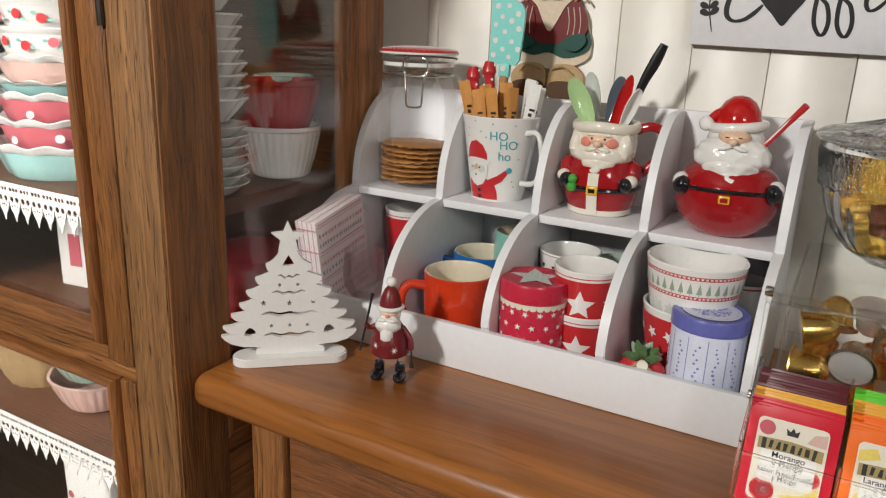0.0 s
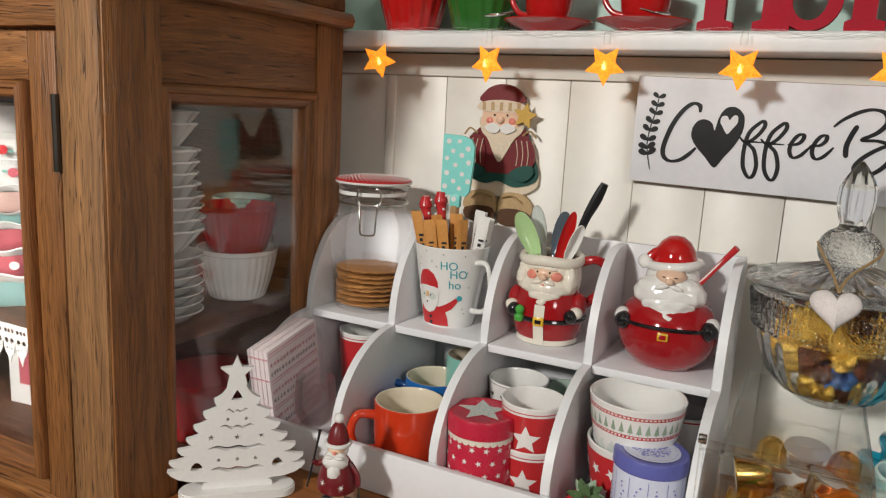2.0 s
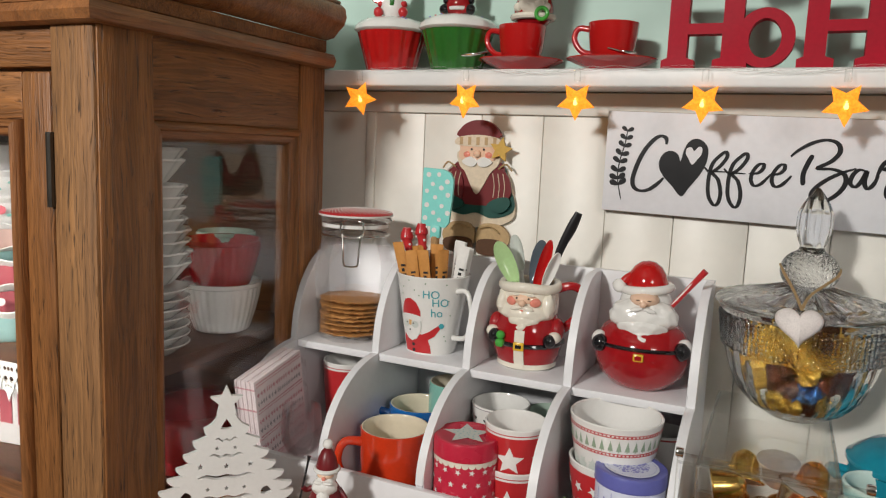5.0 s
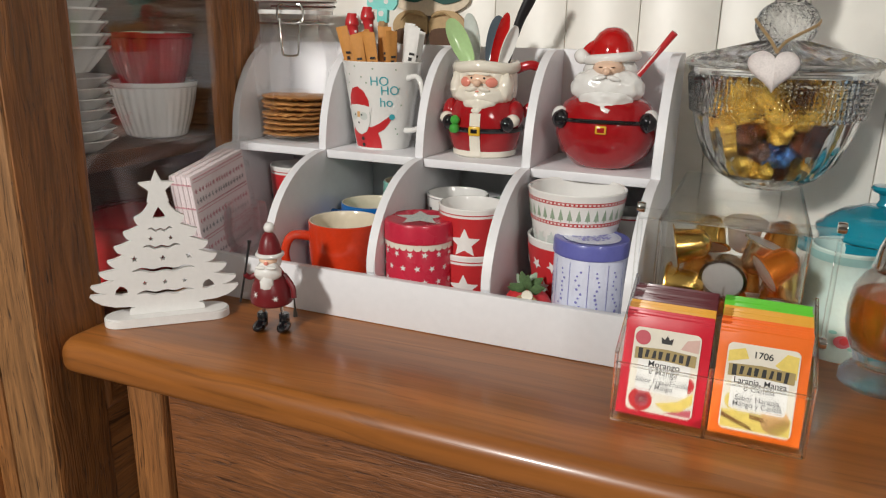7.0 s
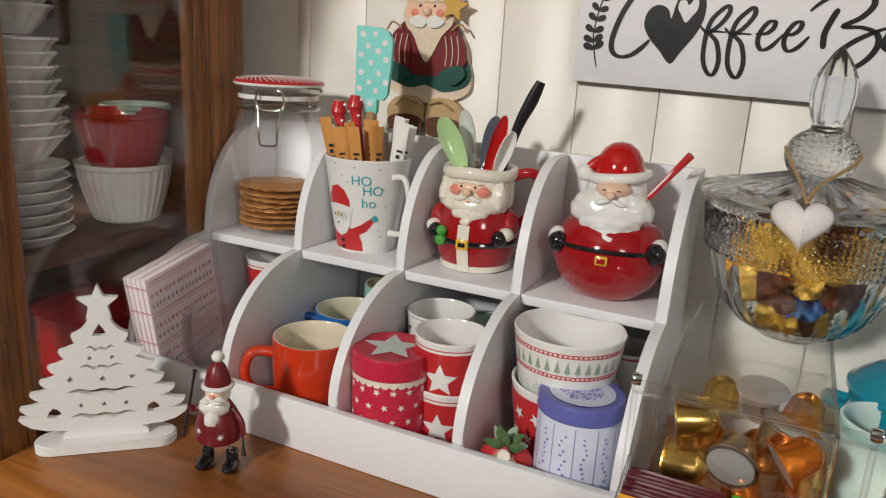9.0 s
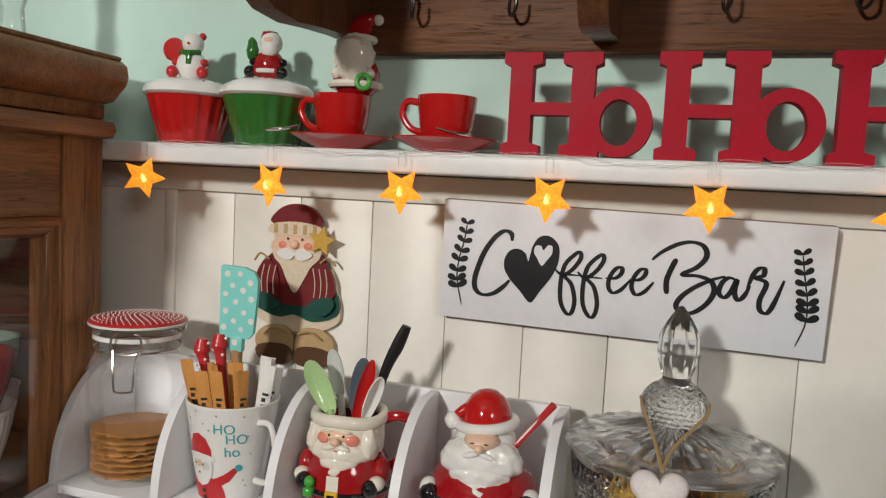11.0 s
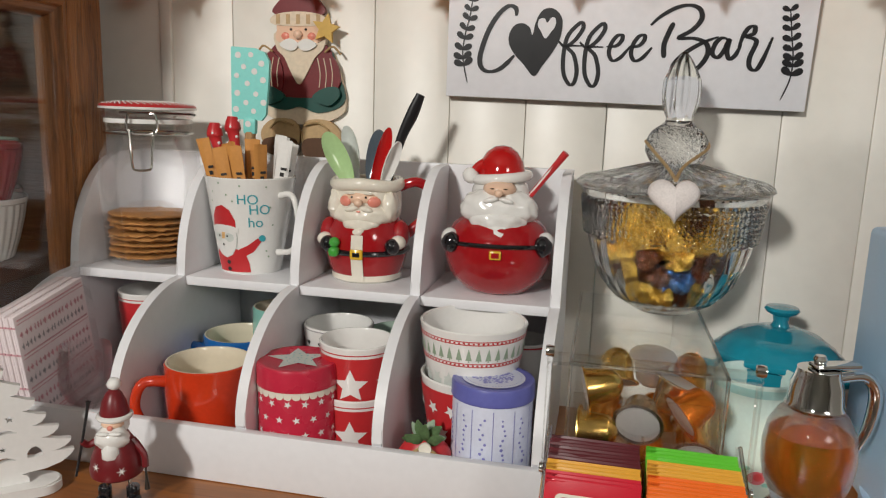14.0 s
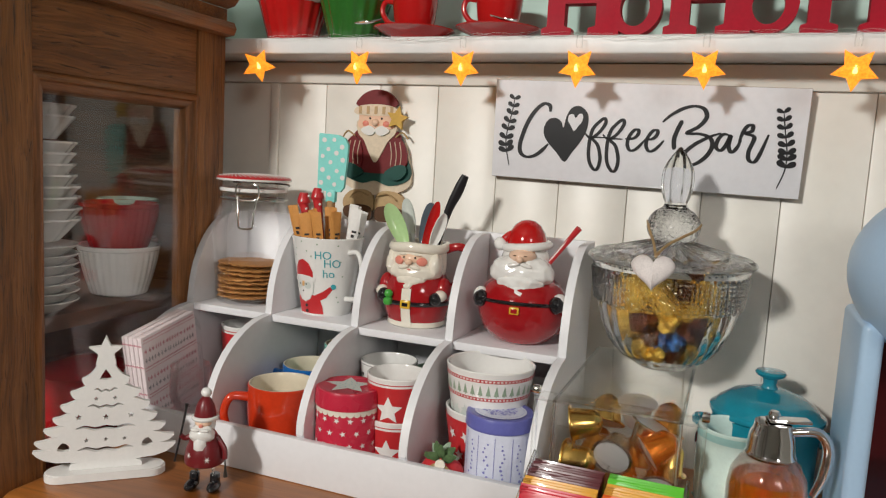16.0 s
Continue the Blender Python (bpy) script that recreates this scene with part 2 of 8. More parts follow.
GOLD = plain("gold_capsule", (0.85, 0.55, 0.16), 0.22, metal=1.0, vary=0.05)
BRONZE = plain("copper_capsule", (0.85, 0.36, 0.08), 0.22, metal=1.0, vary=0.05)
CHAMPAGNE = plain("champagne_capsule", (0.80, 0.68, 0.52), 0.25, metal=1.0)
ORANGE_CAP = plain("orange_capsule", (0.85, 0.24, 0.03), 0.25, metal=0.8)
FOIL_LID = plain("capsule_foil_lid", (0.74, 0.71, 0.69), 0.35, metal=0.6, vary=0.12)
GOLD_FOIL = plain("gold_candy_foil", (0.72, 0.46, 0.085), 0.22, metal=0.85, vary=0.3, scale=120, bump=0.9)
BROWN_FOIL = plain("brown_candy_foil", (0.13, 0.042, 0.020), 0.16, metal=0.8, vary=0.3, scale=120, bump=0.8)
BLUE_FOIL = plain("blue_candy_foil", (0.05, 0.16, 0.40), 0.2, metal=0.8, vary=0.2, scale=120, bump=0.8)
BISCUIT = plain("toasted_biscuit", (0.46, 0.21, 0.06), 0.6, vary=0.4, scale=160, bump=0.9)
STICK = plain("orange_brown_paper", (0.62, 0.28, 0.07), 0.55, vary=0.1)
PAPER = plain("white_paper", (0.82, 0.81, 0.78), 0.6, vary=0.06)
NAPKIN = plain("printed_napkin_paper", (0.82, 0.72, 0.73), 0.8, vary=0.06)
PINK_PRINT = plain("pink_print", (0.64, 0.30, 0.34), 0.8)
GREY_PRINT = plain("grey_print", (0.36, 0.33, 0.34), 0.8)
TEAL_PRINT = plain("teal_print", (0.05, 0.38, 0.44), 0.3)
TWINE = plain("jute_twine", (0.42, 0.28, 0.13), 0.85, vary=0.25, scale=200)
WOOD_HANDLE = wood("beech_handle", (0.55, 0.33, 0.15), (0.42, 0.23, 0.09), (0.3, 0.15, 0.06), 2, grain=2.5, cracks=0.1)
RAW_WHITE = plain("white_painted_plywood", (0.80, 0.79, 0.77), 0.6, vary=0.05, scale=25, bump=0.12)
HEART_WHITE = plain("chipped_white_heart", (0.78, 0.72, 0.70), 0.6, vary=0.2, scale=70, bump=0.3)
SACHET_RED = plain("red_sachet", (0.60, 0.015, 0.035), 0.3, vary=0.06, coat=0.3)
SACHET_ORANGE = plain("orange_sachet", (0.85, 0.16, 0.015), 0.3, vary=0.06, coat=0.3)
SACHET_GREEN = plain("green_sachet", (0.12, 0.55, 0.03), 0.3, vary=0.06, coat=0.3)
SACHET_YELLOW = plain("amber_sachet", (0.75, 0.38, 0.04), 0.3, vary=0.08, coat=0.3)
SACHET_DARK = plain("maroon_sachet", (0.10, 0.01, 0.015), 0.3, vary=0.1, coat=0.3)
LABEL_GOLD = plain("dull_gold_print", (0.38, 0.29, 0.12), 0.45)
PEACH_PRINT = plain("peach_fruit_print", (0.80, 0.48, 0.20), 0.4, vary=0.15)
LEMON_PRINT = plain("lemon_fruit_print", (0.80, 0.62, 0.15), 0.4, vary=0.15)
BROWN_PRINT = plain("cinnamon_print", (0.30, 0.12, 0.04), 0.5, vary=0.2)
INK = plain("dark_ink", (0.03, 0.03, 0.03), 0.5)
PALE_BLUE = plain("pale_blue_plastic", (0.42, 0.60, 0.80), 0.35, vary=0.03)
MAROON = plain("maroon_painted_wood", (0.17, 0.014, 0.018), 0.35, vary=0.15)
STRIPE_CREAM = plain("cream_painted_wood", (0.72, 0.60, 0.45), 0.45, vary=0.15)
TAN = plain("tan_painted_wood", (0.50, 0.34, 0.17), 0.5, vary=0.2)
BOOT_BROWN = plain("brown_painted_wood", (0.10, 0.045, 0.02), 0.4, vary=0.2)
DEEP_GREEN = plain("dark_green_painted_wood", (0.012, 0.075, 0.06), 0.4, vary=0.15)
YELLOW_WOOD = plain("mustard_painted_wood", (0.62, 0.38, 0.06), 0.45, vary=0.15)
PINK_DISH = plain("pink_glaze", (0.60, 0.14, 0.17), 0.14, coat=0.5)
AQUA_DISH = plain("aqua_glaze", (0.36, 0.62, 0.60), 0.14, coat=0.5)
BLUSH_DISH = plain("blush_glaze", (0.70, 0.48, 0.42), 0.14, coat=0.5)
SAGE_DISH = plain("pale_sage_glaze", (0.42, 0.54, 0.45), 0.14, coat=0.5)
PALE_MINT = plain("pale_mint_glaze", (0.60, 0.76, 0.71), 0.15, coat=0.4)
BOW_GREEN = plain("green_bow_fabric", (0.09, 0.16, 0.06), 0.8, vary=0.5, scale=260, bump=0.4)
CUT_CRYSTAL = clear("diamond_cut_crystal", (0.96, 0.975, 0.98), 0.05, 1.5)
cut_nodes = CUT_CRYSTAL.node_tree
cut_at = cut_nodes.nodes.new("ShaderNodeTexCoord")
cut_cells = node(cut_nodes, "ShaderNodeTexVoronoi", Scale=230.0, Randomness=0.25)
cut_bump = node(cut_nodes, "ShaderNodeBump", Strength=0.75, Distance=0.0035)
cut_nodes.links.new(cut_at.outputs["Object"], cut_cells.inputs["Vector"])
cut_nodes.links.new(cut_cells.outputs["Distance"], cut_bump.inputs["Height"])
cut_nodes.links.new(cut_bump.outputs["Normal"], cut_nodes.nodes["Principled BSDF"].inputs["Normal"])
LID_CRYSTAL = clear("ribbed_crystal", (0.97, 0.985, 0.99), 0.03, 1.48, 0.22)
LACE = plain("white_cotton_lace", (0.80, 0.78, 0.75), 0.9, vary=0.15, scale=300, bump=0.5)
GLASS = clear("clear_glass", thin=0.80)
THICK_GLASS = clear("thick_clear_glass", (0.97, 0.98, 0.98), 0.02, 1.45, 0.40)
FILM = clear("clear_film", (1, 1, 1), 0.06, 1.45, 0.90)
PANE = clear("window_pane_glass")
CRYSTAL = clear("cut_crystal", (0.97, 0.985, 0.99), 0.02, 1.5)
ACRYLIC = clear("clear_acrylic", (0.985, 0.99, 0.985), 0.02, 1.45, 0.80)
AMBER = clear("amber_liquid", (0.72, 0.21, 0.020), 0.03, 1.38)
AMBER.node_tree.nodes["Principled BSDF"].inputs["Transmission Weight"].default_value = 0.92
STAR_GLOW = glow("amber_star_plastic", (1.0, 0.40, 0.030), 0.85, 0.30)
star_nodes = STAR_GLOW.node_tree
star_at = star_nodes.nodes.new("ShaderNodeTexCoord")
star_grain = node(star_nodes, "ShaderNodeTexNoise", Scale=420.0, Detail=3.0)
star_range = node(star_nodes, "ShaderNodeMapRange", From_Min=0.3, From_Max=0.7, To_Min=0.35, To_Max=1.15)
star_bump = node(star_nodes, "ShaderNodeBump", Strength=0.8, Distance=0.002)
star_nodes.links.new(star_at.outputs["Object"], star_grain.inputs["Vector"])
star_nodes.links.new(star_grain.outputs["Fac"], star_range.inputs["Value"])
star_nodes.links.new(star_range.outputs["Result"], star_nodes.nodes["Principled BSDF"].inputs["Emission Strength"])
star_nodes.links.new(star_grain.outputs["Fac"], star_bump.inputs["Height"])
star_nodes.links.new(star_bump.outputs["Normal"], star_nodes.nodes["Principled BSDF"].inputs["Normal"])
BULB = glow("warm_bulb", (1.0, 0.60, 0.18), 2.2)


# ---- building helpers ----
def part(name, bm, material, parent=None, label="", at=None, smooth=40):
    """Links a bmesh as one mesh object, under a thing or a part where one is given."""
    me = bpy.data.meshes.new(name)
    bmesh.ops.recalc_face_normals(bm, faces=bm.faces[:])
    bm.to_mesh(me)
    bm.free()
    for m in material if isinstance(material, (list, tuple)) else [material]:
        me.materials.append(m)
    if smooth:
        me.polygons.foreach_set("use_smooth", [True] * len(me.polygons))
        me.set_sharp_from_angle(angle=radians(smooth))
    ob = new(name, me)
    if parent is not None:
        ob.parent = parent
    if at is not None:
        ob.matrix_basis = at if isinstance(at, Matrix) else Matrix.Translation(at)
    return tagged(ob, label)


def thing(name, at, label, category, group=""):
    ob = new(name)
    ob.empty_display_size = 0.02
    ob.matrix_basis = at if isinstance(at, Matrix) else Matrix.Translation(at)
    return tagged(ob, label, category, group)


def block(x0, x1, y0, y1, z0, z1, bevel=0.0, seg=2, bm=None):
    bm = bm or bmesh.new()
    made = bmesh.ops.create_cube(bm, size=1.0)["verts"]
    bmesh.ops.scale(bm, vec=(x1 - x0, y1 - y0, z1 - z0), verts=made)
    bmesh.ops.translate(bm, vec=((x0 + x1) / 2, (y0 + y1) / 2, (z0 + z1) / 2), verts=made)
    if bevel:
        edges = {e for v in made for e in v.link_edges}
        bmesh.ops.bevel(bm, geom=list(edges), offset=bevel, segments=seg, affect="EDGES", profile=0.5)
    return bm


def lathe(profile, seg=40, flutes=0, depth=0.0, bm=None, wave=0.0, waves=0):
    """Turns a profile of (radius, height) round z; flutes press ribs into it, waves lift its rim."""
    bm = bm or bmesh.new()
    rings = []
    top = max(h for _, h in profile)
    for r, h in profile:
        if r < 1e-5:
            rings.append([bm.verts.new((0, 0, h))])
            continue
        ring = []
        for k in range(seg):
            a = 2 * math.pi * k / seg
            q = r * (1 + depth * math.cos(flutes * a)) if flutes else r
            lift = wave * math.sin(waves * a) * (h / top) ** 2 if waves else 0
            ring.append(bm.verts.new((q * math.cos(a), q * math.sin(a), h + lift)))
        rings.append(ring)
    for a, b in zip(rings, rings[1:]):
        if len(a) == 1 and len(b) == 1:
            continue
        for k in range(seg):
            n = (k + 1) % seg
            if len(a) == 1:
                bm.faces.new((a[0], b[n], b[k]))
            elif len(b) == 1:
                bm.faces.new((a[k], a[n], b[0]))
            else:
                bm.faces.new((a[k], a[n], b[n], b[k]))
    return bm


def smooth_path(points, steps=6, closed=False):
    """A Catmull-Rom line through points of any dimension."""
    p = [np.array(q, float) for q in points]
    n = len(p)
    out = []
    for i in range(n if closed else n - 1):
        a, b, c, d = (p[(i + k) % n] if closed else p[min(max(i + k, 0), n - 1)] for k in (-1, 0, 1, 2))
        for s in range(steps):
            t = s / steps
            out.append(0.5 * (2 * b + (c - a) * t + (2 * a - 5 * b + 4 * c - d) * t * t + (3 * b - a - 3 * c + d) * t**3))
    if not closed:
        out.append(p[-1])
    return out


def tube(points, radius, seg=8, bm=None, steps=5, closed=False, flat=1.0):
    """A rod along a smooth line; radius is a number or one per given point."""
    bm = bm or bmesh.new()
    rad = radius if isinstance(radius, (list, tuple)) else [radius] * len(points)
    line = smooth_path([(*q, r) for q, r in zip(points, rad)], steps, closed)
    up, rings = Vector((0.13, 0.21, 0.97)), []
    for i, q in enumerate(line):
        a = Vector(line[(i - 1) % len(line)][:3]) if closed or i else Vector(q[:3])
        b = Vector(line[(i + 1) % len(line)][:3]) if closed or i < len(line) - 1 else Vector(q[:3])
        way = (b - a).normalized()
        side = way.cross(up)
        side = side.normalized() if side.length > 1e-4 else Vector((1, 0, 0))
        up = side.cross(way).normalized()
        rings.append([bm.verts.new(Vector(q[:3]) + float(q[3]) * (side * math.cos(2 * math.pi * k / seg) + flat * up * math.sin(2 * math.pi * k / seg))) for k in range(seg)])
    pairs = list(zip(rings, rings[1:])) + ([(rings[-1], rings[0])] if closed else [])
    for a, b in pairs:
        for k in range(seg):
            bm.faces.new((a[k], a[(k + 1) % seg], b[(k + 1) % seg], b[k]))
    if not closed:
        bm.faces.new(rings[0][::-1])
        bm.faces.new(rings[-1])
    return bm


def ball(center, radii, bm=None, seg=24, lumps=0.0, scale=60.0, turn=None):
    bm = bm or bmesh.new()
    made = bmesh.ops.create_uvsphere(bm, u_segments=seg, v_segments=max(6, seg // 2), radius=1.0)["verts"]
    for v in made:
        n = v.co.copy()
        v.co = Vector((v.co.x * radii[0], v.co.y * radii[1], v.co.z * radii[2]))
        if lumps:
            v.co += n * lumps * noise.noise((v.co + Vector(center)) * scale)
        if turn is not None:
            v.co = turn @ v.co
        v.co += Vector(center)
    return bm


def slab(outline, thick, holes=(), bm=None, bevel=0.0):
    """An outline in x and z, with holes, cut from a board of that thickness in y (front at 0)."""
    bm = bm or bmesh.new()
    old = set(bm.faces)
    edges = []
    for loop in (outline, *holes):
        vs = [bm.verts.new((u, 0, w)) for u, w in loop]
        edges += [bm.edges.new((vs[k], vs[(k + 1) % len(vs)])) for k in range(len(vs))]
    bmesh.ops.triangle_fill(bm, edges=edges, use_beauty=True, use_dissolve=False)
    faces = [f for f in bm.faces if f not in old]
    made = bmesh.ops.extrude_face_region(bm, geom=faces)["geom"]
    bmesh.ops.translate(bm, vec=(0, thick, 0), verts=[v for v in made if isinstance(v, bmesh.types.BMVert)])
    return bm


def star_shape(r, inner=0.45, points=5, turn=90.0, cx=0.0, cz=0.0):
    return [(cx + (r if k % 2 == 0 else r * inner) * math.cos(radians(turn + 180 * k / points)), cz + (r if k % 2 == 0 else r * inner) * math.sin(radians(turn + 180 * k / points))) for k in range(2 * points)]


def disc_shape(r, cx=0.0, cz=0.0, n=12, squash=1.0):
    return [(cx + r * math.cos(2 * math.pi * k / n), cz + squash * r * math.sin(2 * math.pi * k / n)) for k in range(n)]


def heart_shape(w, cx=0.0, cz=0.0, n=40):
    out = []
    for k in range(n):
        a = 2 * math.pi * k / n
        out.append((cx + w * 0.0312 * 16 * math.sin(a) ** 3, cz + w * 0.0312 * (13 * math.cos(a) - 5 * math.cos(2 * a) - 2 * math.cos(3 * a) - math.cos(4 * a))))
    return out


def wrap(shapes, radius_at, turn, lift=0.0004, bm=None, rings=3):
    """Lays flat shapes (x along, z up) on a turned surface; turn is where x = 0 lies, in degrees round z."""
    bm = bm or bmesh.new()
    for corners in shapes:
        mx, mz = sum(p[0] for p in corners) / len(corners), sum(p[1] for p in corners) / len(corners)
        shape = []
        for p, q in zip(corners, corners[1:] + corners[:1]):
            n = max(1, round(math.hypot(q[0] - p[0], q[1] - p[1]) / 0.003))
            shape += [(p[0] + (q[0] - p[0]) * k / n, p[1] + (q[1] - p[1]) * k / n) for k in range(n)]

        def put(u, w):
            r = radius_at(w) + lift
            a = radians(turn) + u / max(radius_at(w), 1e-4)
            return bm.verts.new((r * math.cos(a), r * math.sin(a), w))

        hub, last = put(mx, mz), None
        for k in range(1, rings + 1):
            ring = [put(mx + (u - mx) * k / rings, mz + (w - mz) * k / rings) for u, w in shape]
            for i in range(len(ring)):
                j = (i + 1) % len(ring)
                bm.faces.new((hub, ring[i], ring[j]) if last is None else (last[i], ring[i], ring[j], last[j]))
            last = ring
    return bm


def lay(shapes, y=0.0, bm=None):
    """Flat shapes in x and z as thin prints at depth y."""
    bm = bm or bmesh.new()
    for shape in shapes:
        bm.faces.new([bm.verts.new((u, y, w)) for u, w in shape])
    return bm


def lay_top(shapes, z, bm=None):
    bm = bm or bmesh.new()
    for shape in shapes:
        bm.faces.new([bm.verts.new((u, w, z)) for u, w in shape])
    return bm


def lettering(name, words, size, material, parent, at, label="", wrapped=None, bold=0.0):
    """Built-in type as a mesh, upright in x and z, centred."""
    data = bpy.data.curves.new(name, "FONT")
    data.body, data.size, data.align_x, data.align_y = words, size, "CENTER", "CENTER"
    data.space_line, data.offset = 0.85, bold * size
    tmp = bpy.data.objects.new(name, data)
    scene.collection.objects.link(tmp)
    deps = bpy.context.evaluated_depsgraph_get()
    me = bpy.data.meshes.new_from_object(tmp.evaluated_get(deps))
    bpy.data.objects.remove(tmp)
    bm = bmesh.new()
    bm.from_mesh(me)
    for v in bm.verts:
        u, w = v.co.x, v.co.y
        v.co = wrapped(u, w) if wrapped else Vector((u, 0, w))
    return part(name, bm, material, parent, label, at, smooth=0)


def blend(pieces):
    """Several (bmesh, material) pieces as one mesh with several materials."""
    out, mats = bmesh.new(), []
    for bm, m in pieces:
        if m not in mats:
            mats.append(m)
        me = bpy.data.meshes.new("piece")
        bmesh.ops.recalc_face_normals(bm, faces=bm.faces[:])
        bm.to_mesh(me)
        bm.free()
        n = len(out.faces)
        out.from_mesh(me)
        out.faces.ensure_lookup_table()
        for f in out.faces[n:]:
            f.material_index = mats.index(m)
        bpy.data.meshes.remove(me)
    return out, mats


def no_shadow(ob):
    ob.visible_shadow = False
    return ob


# ---- the room ----
FLOOR_Z, CEIL_Z, WALL_Y, BOARD_Y = 0.0, 2.45, 0.930, 0.908
X_LEFT, X_RIGHT, Y_BACK = -2.3, 2.2, -2.8


def structure(name, bm, material, label, category, smooth=0):
    return tagged(part(name, bm, material, None, smooth=smooth), label, category, kind="structure")


structure("floor", block(X_LEFT, X_RIGHT, Y_BACK, WALL_Y, -0.1, 0), FLOOR, "warm beige tiled floor of the room", "floor")
structure("ceiling", block(X_LEFT, X_RIGHT, Y_BACK, WALL_Y, CEIL_Z, CEIL_Z + 0.1), CEIL, "plain grey ceiling, out of view", "ceiling")
structure("wall_north", block(X_LEFT, X_RIGHT, WALL_Y, WALL_Y + 0.12, 0, CEIL_Z), MINT, "mint green painted wall above white panelling", "wall")
structure("wall_south", block(X_LEFT, X_RIGHT, Y_BACK - 0.12, Y_BACK, 0, CEIL_Z), CEIL, "plain grey wall behind, out of view", "wall")
structure("wall_west", block(X_LEFT - 0.12, X_LEFT, Y_BACK, WALL_Y, 0, CEIL_Z), CEIL, "plain grey side wall, out of view", "wall")
structure("wall_east", block(X_RIGHT, X_RIGHT + 0.12, Y_BACK, WALL_Y, 0, CEIL_Z), CEIL, "plain grey far wall, out of view", "wall")

panel = tagged(new("wall_panelling"), "white painted tongue-and-groove wall panelling", "wall panelling", kind="structure")
LEDGE_Z = 1.384
rail = block(X_LEFT, X_RIGHT, BOARD_Y - 0.006, WALL_Y, 1.335, LEDGE_Z - 0.021, 0.002)
part("top_rail", rail, WALL_WHITE, panel)
seams = [-2.3, -0.985, -0.73, -0.482, -0.402, -0.320, -0.237, -0.153, -0.072, 0.0105, 0.094, 0.177, 0.2585, 0.342, 0.426, 0.51, 0.594, 0.9, 1.3, 2.2]
for a, b in zip(seams, seams[1:]):
    part("board", block(a + 0.0003, b - 0.0003, BOARD_Y, WALL_Y, 0.0, 1.336, 0.0012, 2), WALL_WHITE, panel)
part("corner_bead", block(-0.490, -0.476, BOARD_Y - 0.005, BOARD_Y + 0.001, 0.88, 1.335, 0.002), WALL_WHITE, panel)
structure("ledge", block(-0.62, X_RIGHT, 0.833, WALL_Y, LEDGE_Z - 0.020, LEDGE_Z, 0.0025, 3), LEDGE_WHITE, "white painted wooden ledge above the panelling", "ledge", 40)


# ---- sideboard ----
def build_sideboard():
    t = thing("sideboard", (0, 0, 0), "brown wooden sideboard with a varnished rounded top", "sideboard")
    bm = block(-0.5045, 1.25, 0.484, 0.905, 0.869, 0.900)
    bmesh.ops.bevel(bm, geom=[e for e in bm.edges if abs(e.verts[0].co.z - e.verts[1].co.z) > 0.01], offset=0.02, segments=5, affect="EDGES", profile=0.5)
    bmesh.ops.bevel(bm, geom=[e for e in bm.edges if e.verts[0].co.z > 0.899 and e.verts[1].co.z > 0.899 and len(e.link_faces) == 2 and abs(e.link_faces[0].normal.z - e.link_faces[1].normal.z) > 0.5], offset=0.015, segments=6, affect="EDGES", profile=0.5)
    bmesh.ops.bevel(bm, geom=[e for e in bm.edges if e.verts[0].co.z < 0.870 and e.verts[1].co.z < 0.870 and len(e.link_faces) == 2 and abs(e.link_faces[0].normal.z - e.link_faces[1].normal.z) > 0.5], offset=0.008, segments=3, affect="EDGES", profile=0.5)
    part("top", bm, COUNTER, t, "varnished honey brown top with a rounded edge")
    part("stile", block(-0.438, -0.399, 0.502, 0.54, 0.04, 0.869, 0.002), WOOD_Z, t)
    part("side_panel", block(-0.438, -0.420, 0.54, 0.90, 0.04, 0.869, 0.002), WOOD_Z, t)
    part("stile", block(1.16, 1.20, 0.502, 0.54, 0.04, 0.869, 0.002), WOOD_Z, t)
    part("back_panel", block(-0.42, 1.2, 0.88, 0.9, 0.04, 0.869), WOOD_Z, t)
    for z0, z1 in ((0.655, 0.863), (0.44, 0.645), (0.1, 0.43)):
        part("drawer_front", block(-0.3975, 0.37, 0.509, 0.53, z0, z1, 0.003), DRAWER, t, "brown drawer front with strong grain")
        part("drawer_front", block(0.376, 1.158, 0.509, 0.53, z0, z1, 0.003), DRAWER, t, "brown drawer front with strong grain")
    part("plinth", block(-0.43, 1.19, 0.52, 0.88, 0.0, 0.04, 0.002), WOOD_X, t)


build_sideboard()


# ---- china cabinet ----
SX, FY = -0.508, 0.472  # its side plane and its front plane
CB = 0.828  # the back of its side
CI = 0.872  # its back panel


